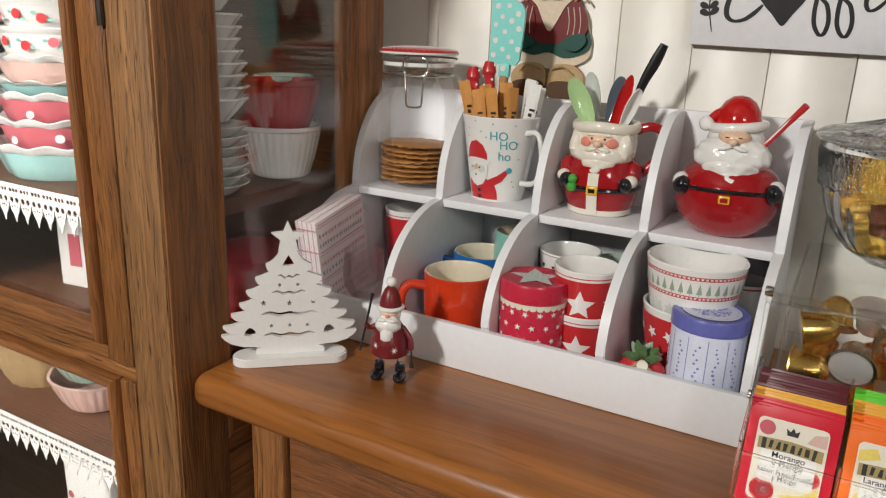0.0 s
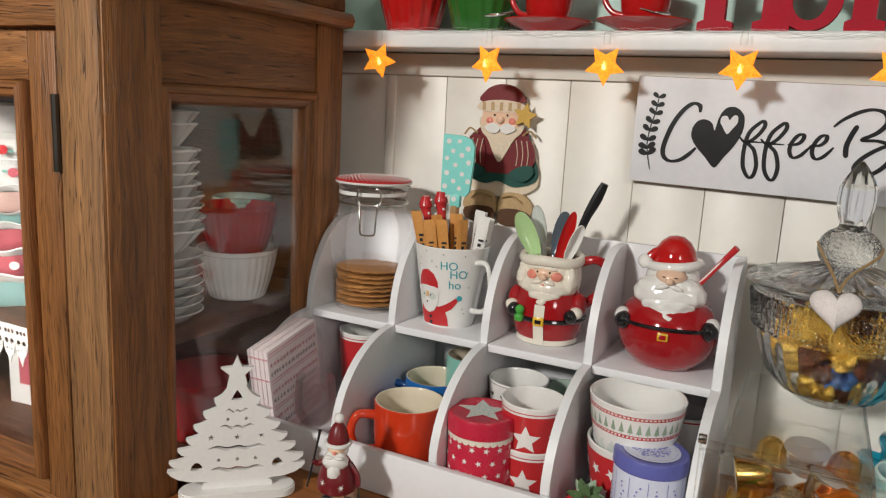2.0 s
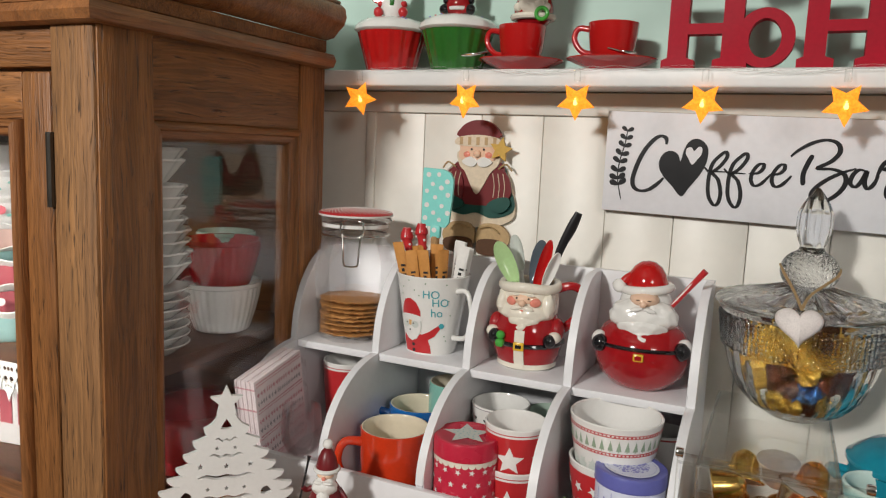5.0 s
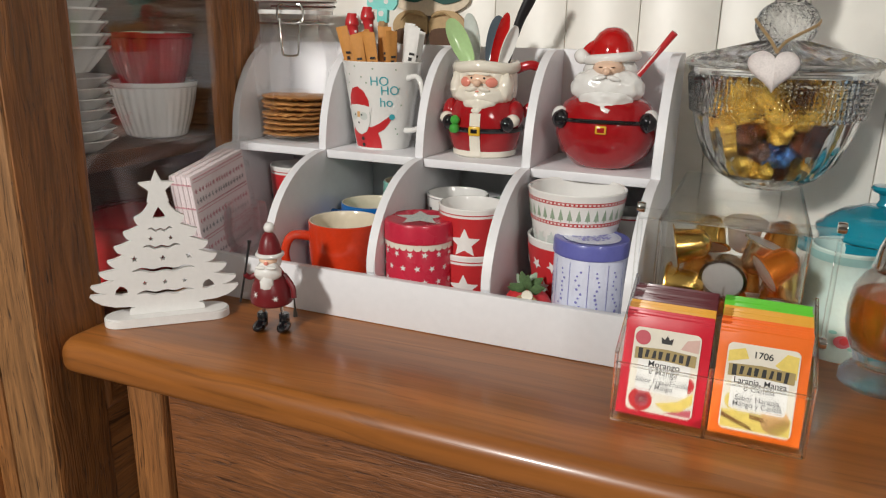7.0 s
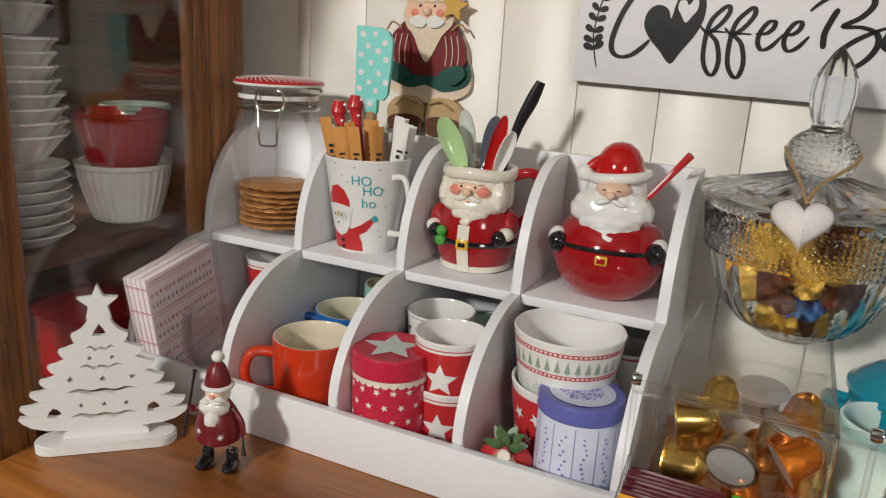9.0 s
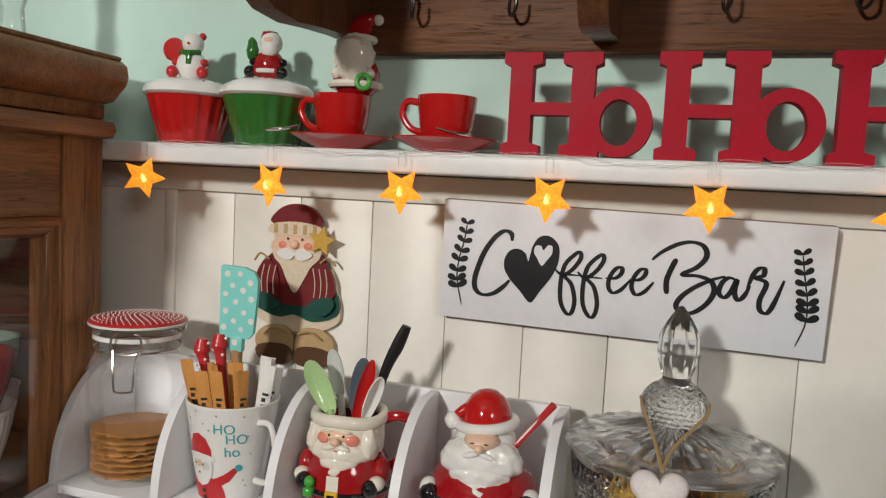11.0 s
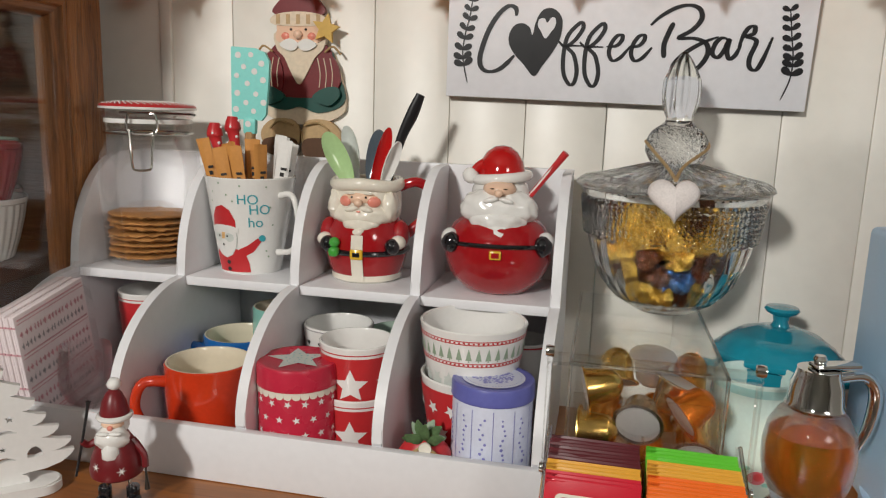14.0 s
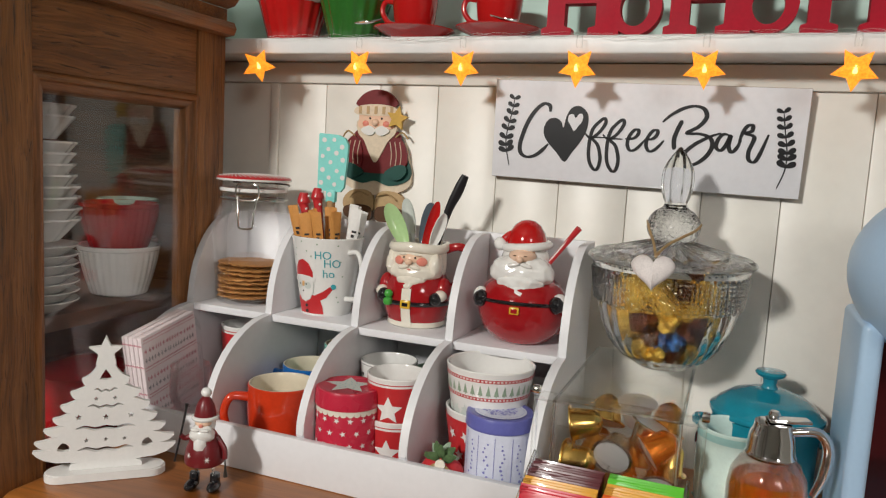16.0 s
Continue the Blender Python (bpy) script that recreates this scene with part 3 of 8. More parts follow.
def frame_mould(y0, y1, z0, z1, w, axis, where, parent, mats, name="mould"):
    """Four mitred moulding strips round an opening; axis x: in a side plane, y: in a front plane."""
    for a, b, m in (((y0, z1), (y1, z1), mats[0]), ((y1, z1), (y1, z0), mats[1]), ((y1, z0), (y0, z0), mats[0]), ((y0, z0), (y0, z1), mats[1])):
        bm = bmesh.new()
        d = Vector((b[0] - a[0], b[1] - a[1])).normalized()
        inw = Vector((d.y, -d.x))
        rings = []
        for end, sgn in ((a, 1), (b, -1)):
            ring = []
            for off, lift in ((0, 0), (0, 0.006), (0.15, 0.010), (0.4, 0.011), (0.5, 0.007), (0.75, 0.006), (0.9, 0.003), (1, -0.004), (1, -0.014), (0, -0.014)):
                q = Vector(end) + inw * off * w + d * sgn * off * w
                ring.append(bm.verts.new((where + lift, q.x, q.y) if axis == "x" else (q.x, where - lift, q.y)))
            rings.append(ring)
        for k in range(10):
            bm.faces.new((rings[0][k], rings[0][(k + 1) % 10], rings[1][(k + 1) % 10], rings[1][k]))
        bm.faces.new(rings[0])
        bm.faces.new(rings[1][::-1])
        part(name, bm, m, parent, smooth=50)


def build_cabinet():
    t = thing("china_cabinet", (0, 0, 0), "tall aged brown wooden china cabinet with glass side and doors", "cabinet")
    L = -1.42
    # Light on the post's front is put into its wood; its side stays darker.
    part("corner_post", block(-0.562, SX, FY, 0.538, 0.0, 1.412, 0.003), [LIT_FRONT_Z], t, "weathered front corner post with long cracks")
    part("post_face", block(SX, SX + 0.0025, FY + 0.003, 0.5375, 0.02, 1.39, 0.001), WOOD_Z, t)
    part("back_post", block(-0.548, SX, 0.7755, CB, 0.0, 1.412, 0.003), WOOD_Z, t)
    part("side_rail", block(-0.535, SX - 0.003, 0.538, 0.7755, 1.305, 1.412, 0.002), WOOD_Y, t, "side rail with deep wavy grain")
    part("side_rail", block(-0.535, SX - 0.003, 0.538, 0.7755, 0.62, 0.80, 0.002), WOOD_Y, t)
    frame_mould(0.5365, 0.7755, 0.80, 1.305, 0.020, "x", SX - 0.008, t, (TRIM_Y, TRIM_Z))
    pane = part("side_pane", block(-0.520, -0.517, 0.545, 0.768, 0.81, 1.298), PANE, t, "clear glass side pane with reflections", smooth=0)
    no_shadow(pane)
    part("side_panel", block(-0.535, SX - 0.006, 0.538, 0.7755, 0.03, 0.62, 0.002), WOOD_Z, t)
    part("back_panel", block(L, -0.556, CI - 0.02, CI, 0.02, 1.412), SHELF_WOOD, t)
    part("far_side", block(L, L + 0.02, FY + 0.02, CI - 0.02, 0.02, 1.412), SHELF_WOOD, t)
    part("roof_board", block(L, -0.556, FY + 0.003, CI, 1.412, 1.428), WOOD_X, t)
    part("front_rail", block(L, -0.562, FY + 0.004, 0.51, 1.348, 1.412, 0.002), WOOD_X, t)
    part("middle_rail", block(L, -0.5645, FY + 0.003, 0.51, 0.8795, 0.8935, 0.002), WOOD_X, t)
    # crown and half-round moulding, along the front and along the side
    for prof, name in ((((0.0, 1.384), (0.012, 1.386), (0.016, 1.394), (0.012, 1.402), (0.0, 1.404)), "half_round"), (((0.0, 1.420), (0.012, 1.423), (0.020, 1.432), (0.027, 1.438), (0.030, 1.447), (0.028, 1.458), (0.022, 1.463), (0.0, 1.463)), "crown")):
        bm = bmesh.new()
        cols = [[bm.verts.new(p) for p in ((L, FY - o, z), (SX + o, FY - o, z), (SX + o, CB, z))] for o, z in prof]
        for a, b in zip(cols, cols[1:] + cols[:1]):
            for k in range(2):
                bm.faces.new((a[k], a[k + 1], b[k + 1], b[k]))
        bm.faces.new([c[0] for c in cols])
        bm.faces.new([c[2] for c in cols])
        part(name, bm, TRIM_X if name == "crown" else TRIM_Y, t, smooth=50)
    part("frieze", block(L, SX + 0.0015, FY - 0.0015, CB - 0.001, 1.405, 1.4195, 0.001), WOOD_X, t)
    part("top_board", block(L, SX + 0.022, FY - 0.022, CB, 1.4632, 1.468, 0.002), WOOD_X, t)
    # upper door
    door = part("upper_door", block(-0.602, -0.5645, FY + 0.001, 0.50, 0.895, 1.344, 0.0025), WOOD_Z, t, "aged wooden door with a glass pane")
    part("door_rail", block(-0.98, -0.603, FY + 0.002, 0.498, 1.300, 1.344, 0.002), WOOD_X, door)
    part("door_rail", block(-0.98, -0.603, FY + 0.002, 0.498, 0.895, 0.914, 0.002), WOOD_X, door)
    part("door_stile", block(-1.02, -0.98, FY + 0.001, 0.50, 0.895, 1.344, 0.0025), WOOD_Z, door)
    frame_mould(-0.98, -0.602, 0.914, 1.300, 0.016, "y", FY + 0.002, door, (TRIM_X, TRIM_Z))
    no_shadow(part("pane", block(-0.975, -0.608, 0.486, 0.489, 0.92, 1.296), PANE, door, smooth=0))
    hinge = tube([(-0.5625, FY - 0.002, 1.222), (-0.5625, FY - 0.002, 1.29)], 0.0035, 8)
    part("hinge", hinge, IRON, door, "dark iron hinge")
    low = part("lower_door", block(-0.588, -0.5645, FY + 0.001, 0.50, 0.10, 0.878, 0.0025), WOOD_Z, t, "aged wooden lower door with a glass pane")
    part("door_rail", block(-0.98, -0.589, FY + 0.002, 0.498, 0.10, 0.16, 0.002), WOOD_X, low)
    part("door_stile", block(-1.02, -0.98, FY + 0.001, 0.50, 0.10, 0.878, 0.0025), WOOD_Z, low)
    frame_mould(-0.98, -0.588, 0.16, 0.878, 0.016, "y", FY + 0.002, low, (TRIM_X, TRIM_Z))
    no_shadow(part("pane", block(-0.975, -0.594, 0.486, 0.489, 0.17, 0.872), PANE, low, smooth=0))
    part("far_door", block(L + 0.02, -1.022, FY + 0.001, 0.50, 0.10, 1.344, 0.0025), WOOD_Z, t)
    for z in (1.046, 0.870, 0.742, 0.40):
        part("shelf", block(L + 0.02, -0.557, 0.505, CI - 0.021, z - 0.018, z, 0.001), SHELF_WOOD, t)
    part("floor_board", block(L + 0.02, -0.557, 0.505, CI - 0.021, 0.08, 0.10), SHELF_WOOD, t)


build_cabinet()


# ---- wall rack with hooks ----
def build_rack():
    t = thing("wall_rack", (0, 0, 0), "dark reddish brown wooden wall rack with cup hooks", "wall rack")
    for z0, z1 in ((1.487, 1.5585), (1.5598, 1.655), (1.6563, 1.6995), (1.7205, 1.80)):
        part("back_board", block(-0.252, 0.270, 0.912, WALL_Y, z0, z1, 0.0012), RACK, t)
    arc = [(0.929, 1.496), (0.86, 1.494), (0.81, 1.490), (0.765, 1.485), (0.725, 1.487), (0.70, 1.498), (0.685, 1.512), (0.676, 1.535), (0.668, 1.57), (0.664, 1.62), (0.664, 1.70), (0.664, 1.80), (0.929, 1.80)]

    def side(x0, x1, squeeze):
        bm = bmesh.new()
        ring = [[bm.verts.new((x, 0.929 - (0.929 - y) * squeeze, z)) for y, z in arc] for x in (x0, x1)]
        for k in range(len(arc)):
            n = (k + 1) % len(arc)
            bm.faces.new((ring[0][k], ring[0][n], ring[1][n], ring[1][k]))
        bm.faces.new(ring[0])
        bm.faces.new(ring[1][::-1])
        part("side_board", bm, RACK_Z, t, smooth=30)

    side(-0.272, -0.252, 1.0)
    side(-0.022, 0.002, 0.62)
    side(0.270, 0.291, 1.0)
    # Added board above the view, at a height that shades the upper back boards.
    part("shelf_board", block(-0.252, 0.270, 0.67, 0.9115, 1.622, 1.640, 0.002), RACK, t)
    for x, r in ((-0.207, 0), (-0.110, 8), (0.085, -6), (0.188, 5)):
        bm = tube([(0, 0.002, 0.004), (0, -0.012, 0.006), (0, -0.016, 0.0), (0, -0.014, -0.010), (0, -0.022, -0.018), (0, -0.032, -0.012), (0, -0.033, 0.002)], [0.0016, 0.0016, 0.0016, 0.0017, 0.0017, 0.0016, 0.0013], 8)
        hook = part("hook", bm, IRON, t, "bent dark iron hook")
        hook.matrix_basis = pose(x, 0.912, 1.535, 0, 0, r + 25)


build_rack()


# ---- white organiser on the sideboard ----
ORG_F, ORG_SH, ORG_T, ORG_B, TOP = 0.642, 0.757, 0.842, 0.868, 0.900
DIV = (-0.500, -0.382, -0.264, -0.147, -0.021)
SHELF_TOP, ORG_FLOOR = 1.044, 0.909


def build_organiser():
    t = thing("organiser", (0, 0, 0), "white lacquered two-tier organiser with curved dividers", "organiser")
    prof = [(ORG_F + 0.0085, TOP + 0.0005), (ORG_F + 0.0085, 0.946)]
    prof += [(ORG_SH - (ORG_SH - ORG_F - 0.004) * math.cos(a), 0.946 + (SHELF_TOP - 0.946) * math.sin(a)) for a in np.linspace(0.05, math.pi / 2 - 0.02, 14)]
    prof += [(ORG_T - (ORG_T - ORG_SH) * math.cos(a), SHELF_TOP + 0.112 * math.sin(a)) for a in np.linspace(0.0, math.pi / 2, 16)]
    prof += [(ORG_B, SHELF_TOP + 0.112), (ORG_B, TOP + 0.0005)]
    for x in DIV:
        bm = bmesh.new()
        ring = [[bm.verts.new((x + s * 0.0045, y, z)) for y, z in prof] for s in (-1, 1)]
        for k in range(len(prof)):
            n = (k + 1) % len(prof)
            bm.faces.new((ring[0][k], ring[0][n], ring[1][n], ring[1][k]))
        faces = [bm.faces.new(ring[0]), bm.faces.new(ring[1][::-1])]
        bmesh.ops.bevel(bm, geom=list({e for f in faces for e in f.edges}), offset=0.0009, segments=2, affect="EDGES")
        part("divider", bm, WHITE_BOARD, t, smooth=35)
    x0, x1 = DIV[0] - 0.0045, DIV[-1] + 0.0045
    part("front_board", block(x0, x1, ORG_F, ORG_F + 0.008, TOP + 0.0005, 0.9475, 0.0009), WHITE_BOARD, t)
    part("back_board", block(x0, x1, ORG_B + 0.0003, ORG_B + 0.008, TOP + 0.0005, 1.1565, 0.0009), WHITE_BOARD, t)
    for a, b in zip(DIV, DIV[1:]):
        part("floor_board", block(a + 0.005, b - 0.005, ORG_F + 0.0085, ORG_B - 0.0004, TOP + 0.0005, ORG_FLOOR), WHITE_BOARD, t)
        part("shelf", block(a + 0.0047, b - 0.0047, ORG_SH + 0.0006, ORG_B - 0.0004, SHELF_TOP - 0.009, SHELF_TOP, 0.0008), WHITE_BOARD, t)


build_organiser()


# ---- cups, mugs and bowls ----
def cup_shell(r0, r1, h, wall=0.003, belly=0.0, foot=0.0):
    """A closed profile, outside and inside, of a cup from radius r0 at the foot to r1 at the rim."""
    out = [(0, foot), (r0 * 0.85, foot), (r0 * 0.97, 0.0), (r0, 0.0015)]
    for k in range(1, 9):
        s = k / 8
        out.append((r0 + (r1 - r0) * s + belly * math.sin(math.pi * s), 0.0015 + (h - 0.0025) * s))
    out += [(r1 - wall * 0.3, h), (r1 - wall * 0.7, h)]
    for k in range(8, 0, -1):
        s = k / 8
        out.append((r0 - wall + (r1 - r0) * s + belly * math.sin(math.pi * s), 0.004 + (h - 0.0055) * s))
    return out + [(r0 * 0.75, 0.004), (0, 0.004)]


def two_tone(profile, split, seg=48, flutes=0, depth=0.0):
    """The outside and the inside of a shell as two meshes, met at the profile's point number split."""
    return lathe(profile[: split + 1], seg, flutes, depth), lathe(profile[split:], seg, flutes, depth)


def handle_path(r, z0, z1, out):
    return [(r - 0.003, 0, z1), (r + out * 0.7, 0, z1 + 0.002), (r + out, 0, (z0 + z1) / 2 + 0.004), (r + out * 0.75, 0, z0 + 0.006), (r - 0.003, 0, z0)]


def enamel_mug(at, turn, outer, inner, label, r=0.040, h=0.074):
    t = thing("mug", pose(*at, 0, 0, turn), label, "mug", "mugs in the organiser")
    prof = cup_shell(r * 0.88, r, h, 0.0035, 0.002)
    a, b = two_tone(prof, 12)
    part("body", a, outer, t)
    part("lining", b, inner, t, "glossy lining")
    part("handle", tube(handle_path(r - 0.001, 0.018, 0.058, 0.026), [0.0055, 0.0048, 0.0046, 0.0048, 0.0055], 10), outer, t)
    return t


enamel_mug((-0.323, 0.703, ORG_FLOOR), 221, ORANGE_RED, CREAM, "orange-red enamelled mug with cream inside", 0.0385, 0.074)
enamel_mug((-0.330, 0.776, ORG_FLOOR), 190, BLUE_MUG, CREAM, "blue enamelled mug with cream inside", 0.0355, 0.077)
enamel_mug((-0.305, 0.820, ORG_FLOOR), 185, MINT_MUG, CREAM, "mint green enamelled mug with cream inside", 0.030, 0.096)


def print_band(z0, z1, radius_at, turn0=0, n=48, lift=0.0004):
    bm = bmesh.new()
    rows = [[bm.verts.new(((radius_at(z) + lift) * math.cos(2 * math.pi * k / n), (radius_at(z) + lift) * math.sin(2 * math.pi * k / n), z)) for k in range(n)] for z in (z0, z1)]
    for k in range(n):
        bm.faces.new((rows[0][k], rows[0][(k + 1) % n], rows[1][(k + 1) % n], rows[1][k]))
    return bm


def star_cup(at, turn, label, r0=0.027, r1=0.033, h=0.058, big=True, solid=None):
    t = thing("cup", pose(*at, 0, 0, turn), label, "cup", "patterned cups in the organiser")
    rad = lambda z: r0 + (r1 - r0) * z / h
    part("body", lathe(cup_shell(r0, r1, h, 0.0025), 44), WHITE, t)
    part("red_band", print_band(0.003, h - 0.009, rad), PRINT_RED, t, "red printed band")
    part("rim_line", print_band(h - 0.0065, h - 0.0055, rad), PRINT_RED, t)
    if big:
        for k in range(5):
            part("star_print", wrap([star_shape(0.0155, 0.46, 5, 90, 0, h * 0.42)], rad, k * 72 - 90, 0.0007), WHITE, t)
    else:
        for k in range(9):
            part("star_print", wrap([star_shape(0.0045, 0.45, 5, 90, 0, h * (0.25 + 0.4 * (k % 2)))], rad, k * 40 - 90, 0.0007), WHITE, t)
    return t


star_cup((-0.187, 0.715, ORG_FLOOR), 8, "white cup with a red band and large white stars")
star_cup((-0.187, 0.715, ORG_FLOOR + 0.046), 8, "white cup with red band and stars, stacked")

hearts = thing("cup", (-0.226, 0.775, ORG_FLOOR), "white tapered cup with small dark printed hearts", "cup", "patterned cups in the organiser")
H_RAD = lambda z: 0.025 + 0.0085 * z / 0.098
part("body", lathe(cup_shell(0.025, 0.0335, 0.098, 0.0025), 44), WHITE, hearts)
part("rim_line", print_band(0.0955, 0.0965, H_RAD), GREY_PRINT, hearts)
for k in range(14):
    for j in range(3):
        part("heart_print", wrap([heart_shape(0.0055 if (k + j) % 2 else 0.0038, 0, 0.084 - 0.012 * j, 14)], H_RAD, k * 360 / 14 + 12 * (j % 2), 0.0005, rings=1), INK if j != 1 else PRINT_RED, hearts)
plain_cup = thing("cup", (-0.172, 0.80, ORG_FLOOR), "grey-white cup standing behind the star cups", "cup", "patterned cups in the organiser")
part("body", lathe(cup_shell(0.024, 0.032, 0.088, 0.0025), 40), SAGE_DISH, plain_cup)

# large patterned bowl in star bowls
bowl = thing("bowl", (-0.086, 0.722, ORG_FLOOR), "red bowl with white stars under a stack", "bowl", "stacked bowls")
B0 = lambda z: 0.030 + 0.014 * (z / 0.082) ** 0.8
part("body", lathe([(0, 0), (0.029, 0)] + [(B0(0.082 * k / 8), 0.001 + 0.081 * k / 8) for k in range(9)] + [(0.0425, 0.083)] + [(B0(0.082 * k / 8) - 0.003, 0.003 + 0.079 * k / 8) for k in range(8, -1, -1)] + [(0, 0.003)], 48), WHITE, bowl)
part("red_band", print_band(0.004, 0.076, lambda z: 0.0302 + 0.0142 * (z / 0.082) ** 0.8), PRINT_RED, bowl)
for k in range(14):
    for j in range(3):
        part("star_print", wrap([star_shape(0.0062, 0.45, 5, 80 + 20 * j, 0, 0.018 + 0.021 * j)], lambda z: 0.0302 + 0.0142 * (z / 0.082) ** 0.8, k * 360 / 14 + 13 * j, 0.0008, rings=1), WHITE, bowl)
bowl2 = thing("bowl", (-0.086, 0.722, ORG_FLOOR + 0.066), "white bowl with a band of printed trees and reindeer", "bowl", "stacked bowls")
B2 = lambda z: 0.033 + 0.0125 * (z / 0.062) ** 0.6
part("body", lathe([(0, 0), (0.032, 0)] + [(B2(0.062 * k / 8), 0.001 + 0.061 * k / 8) for k in range(9)] + [(0.0445, 0.063)] + [(B2(0.062 * k / 8) - 0.0025, 0.003 + 0.059 * k / 8) for k in range(8, -1, -1)] + [(0, 0.003)], 56), WHITE, bowl2)
B2B = lambda z: B2(max(z - 0.001, 0))
for z in (0.053, 0.034, 0.008):
    part("red_line", print_band(z, z + 0.0008, B2B), PRINT_RED, bowl2)
    part("red_line", print_band(z + 0.0026, z + 0.0034, B2B), PRINT_RED, bowl2)
    bm = wrap([[(u - 0.0008, z + 0.001), (u + 0.0008, z + 0.001), (u + 0.0008, z + 0.0024), (u - 0.0008, z + 0.0024)] for u in [0.0]], B2B, 0, 0.0005, rings=1)
    for k in range(1, 72):
        wrap([[(-0.0008, z + 0.001), (0.0008, z + 0.001), (0.0008, z + 0.0024), (-0.0008, z + 0.0024)]], B2B, k * 5, 0.0005, bm, 1)
    part("dotted_line", bm, PRINT_RED, bowl2)
bm = bmesh.new()
for k in range(34):
    wrap([[(-0.0025, 0.040), (0.0025, 0.040), (0.0, 0.0505)], [(-0.0004, 0.0385), (0.0004, 0.0385), (0.0004, 0.041), (-0.0004, 0.041)]], B2B, k * 360 / 34, 0.0005, bm, 1)
part("tree_print", bm, SAGE, bowl2)
bm = bmesh.new()
for k in range(20):
    wrap([star_shape(0.0055, 0.4, 4, 45 * (k % 2), 0, 0.022), [(-0.006, 0.014), (0.003, 0.014), (0.005, 0.020), (-0.004, 0.021)]], B2B, k * 18, 0.0005, bm, 1)
part("figure_print", bm, SILVER, bowl2)
bowl3 = thing("cup", (-0.050, 0.80, ORG_FLOOR), "pale cup with a red rim behind the bowls", "cup", "patterned cups in the organiser")
part("body", lathe(cup_shell(0.020, 0.0245, 0.092, 0.0025), 36), WHITE, bowl3)
part("rim_line", print_band(0.088, 0.0895, lambda z: 0.0246), PRINT_RED, bowl3)


# ---- tins ----
def tin(at, r, h, body, lid, label, turn=0, cap=0.020):
    t = thing("tin", pose(*at, 0, 0, turn), label, "tin", "printed tins")
    part("body", lathe([(0, 0), (r - 0.001, 0), (r, 0.001), (r, h - cap + 0.0005), (r - 0.001, h - cap + 0.002), (0, h - cap + 0.002)], 56), body, t)
    part("lid", lathe([(r - 0.001, h - cap - 0.001), (r + 0.0012, h - cap - 0.0005), (r + 0.0016, h - cap + 0.001), (r + 0.0012, h - cap + 0.0025), (r + 0.0012, h - 0.0035), (r + 0.0002, h - 0.0008), (r - 0.002, h), (r - 0.0045, h - 0.0008), (0, h - 0.0008)], 56), lid, t)
    return t


red_tin = tin((-0.230, 0.686, ORG_FLOOR), 0.0335, 0.091, TIN_RED, TIN_RED, "red round tin with white stars and star lid", -105, 0.0185)
part("star_print", lay_top([star_shape(0.027, 0.46, 5, -70)], 0.0906), SILVER, red_tin, "pale speckled star")
part("star_dots", lay_top([disc_shape(0.0008, 0.016 * math.cos(k * 2.4) * (k / 26) ** 0.5, 0.016 * math.sin(k * 2.4) * (k / 26) ** 0.5, 6) for k in range(26)], 0.0909), TEAL_PRINT, red_tin)
bm = bmesh.new()
for k in range(15):
    for j in range(5):
        wrap([star_shape(0.0034, 0.42, 5, 15 * k + 30 * j, 0, 0.008 + 0.0135 * j)], lambda z: 0.0335, k * 24 + 12 * (j % 2), 0.0005, bm, 1)
part("star_prints", bm, WHITE, red_tin)
part("lace_band", print_band(0.069, 0.0735, lambda z: 0.0335), IVORY, red_tin)
bm = bmesh.new()
for k in range(30):
    wrap([disc_shape(0.0035, 0, 0.0685, 10, 0.8)], lambda z: 0.0335, k * 12, 0.0005, bm, 1)
part("lace_edge", bm, IVORY, red_tin)

blue_tin = tin((-0.0625, 0.688, ORG_FLOOR), 0.0325, 0.0925, TIN_PALE, TIN_BLUE, "pale lilac tin with a violet-blue lid", -95, 0.0135)
part("lid_print", lay_top([disc_shape(0.0255, n=40)], 0.0921), TIN_PALE, blue_tin)
bm = bmesh.new()
for k in range(70):
    r_, a_ = 0.0165 * ((k + 0.5) / 70) ** 0.5, k * 2.39996
    lay_top([disc_shape(0.0009 + 0.0006 * (k % 3), r_ * math.cos(a_), r_ * math.sin(a_), 5)], 0.0924, bm)
part("lid_flowers", bm, LILAC, blue_tin)
bm = bmesh.new()
for k in range(60):
    lay_top([disc_shape(0.0005, 0.0225 * math.cos(k * math.pi / 30), 0.0225 * math.sin(k * math.pi / 30), 5)], 0.0924, bm)
part("lid_ring", bm, LILAC, blue_tin)
random.seed(4)
bm = bmesh.new()
for s in range(12):
    for k in range(17):
        z = 0.004 + 0.068 * k / 17
        wrap([disc_shape(0.0009 + 0.0012 * random.random() * (1 - k / 20), random.uniform(-0.0035, 0.0035) * (0.4 + k % 3 / 3), z, 5)], lambda q: 0.0325, s * 30, 0.0005, bm, 1)
part("sprig_print", bm, LILAC, blue_tin)
bm = bmesh.new()
for s in range(12):
    wrap([[(-0.00025, 0.002), (0.00025, 0.002), (0.00025, 0.075), (-0.00025, 0.075)]], lambda q: 0.0325, s * 30 + 15, 0.0004, bm, 1)
part("stripe_print", bm, LILAC, blue_tin)
bm = bmesh.new()
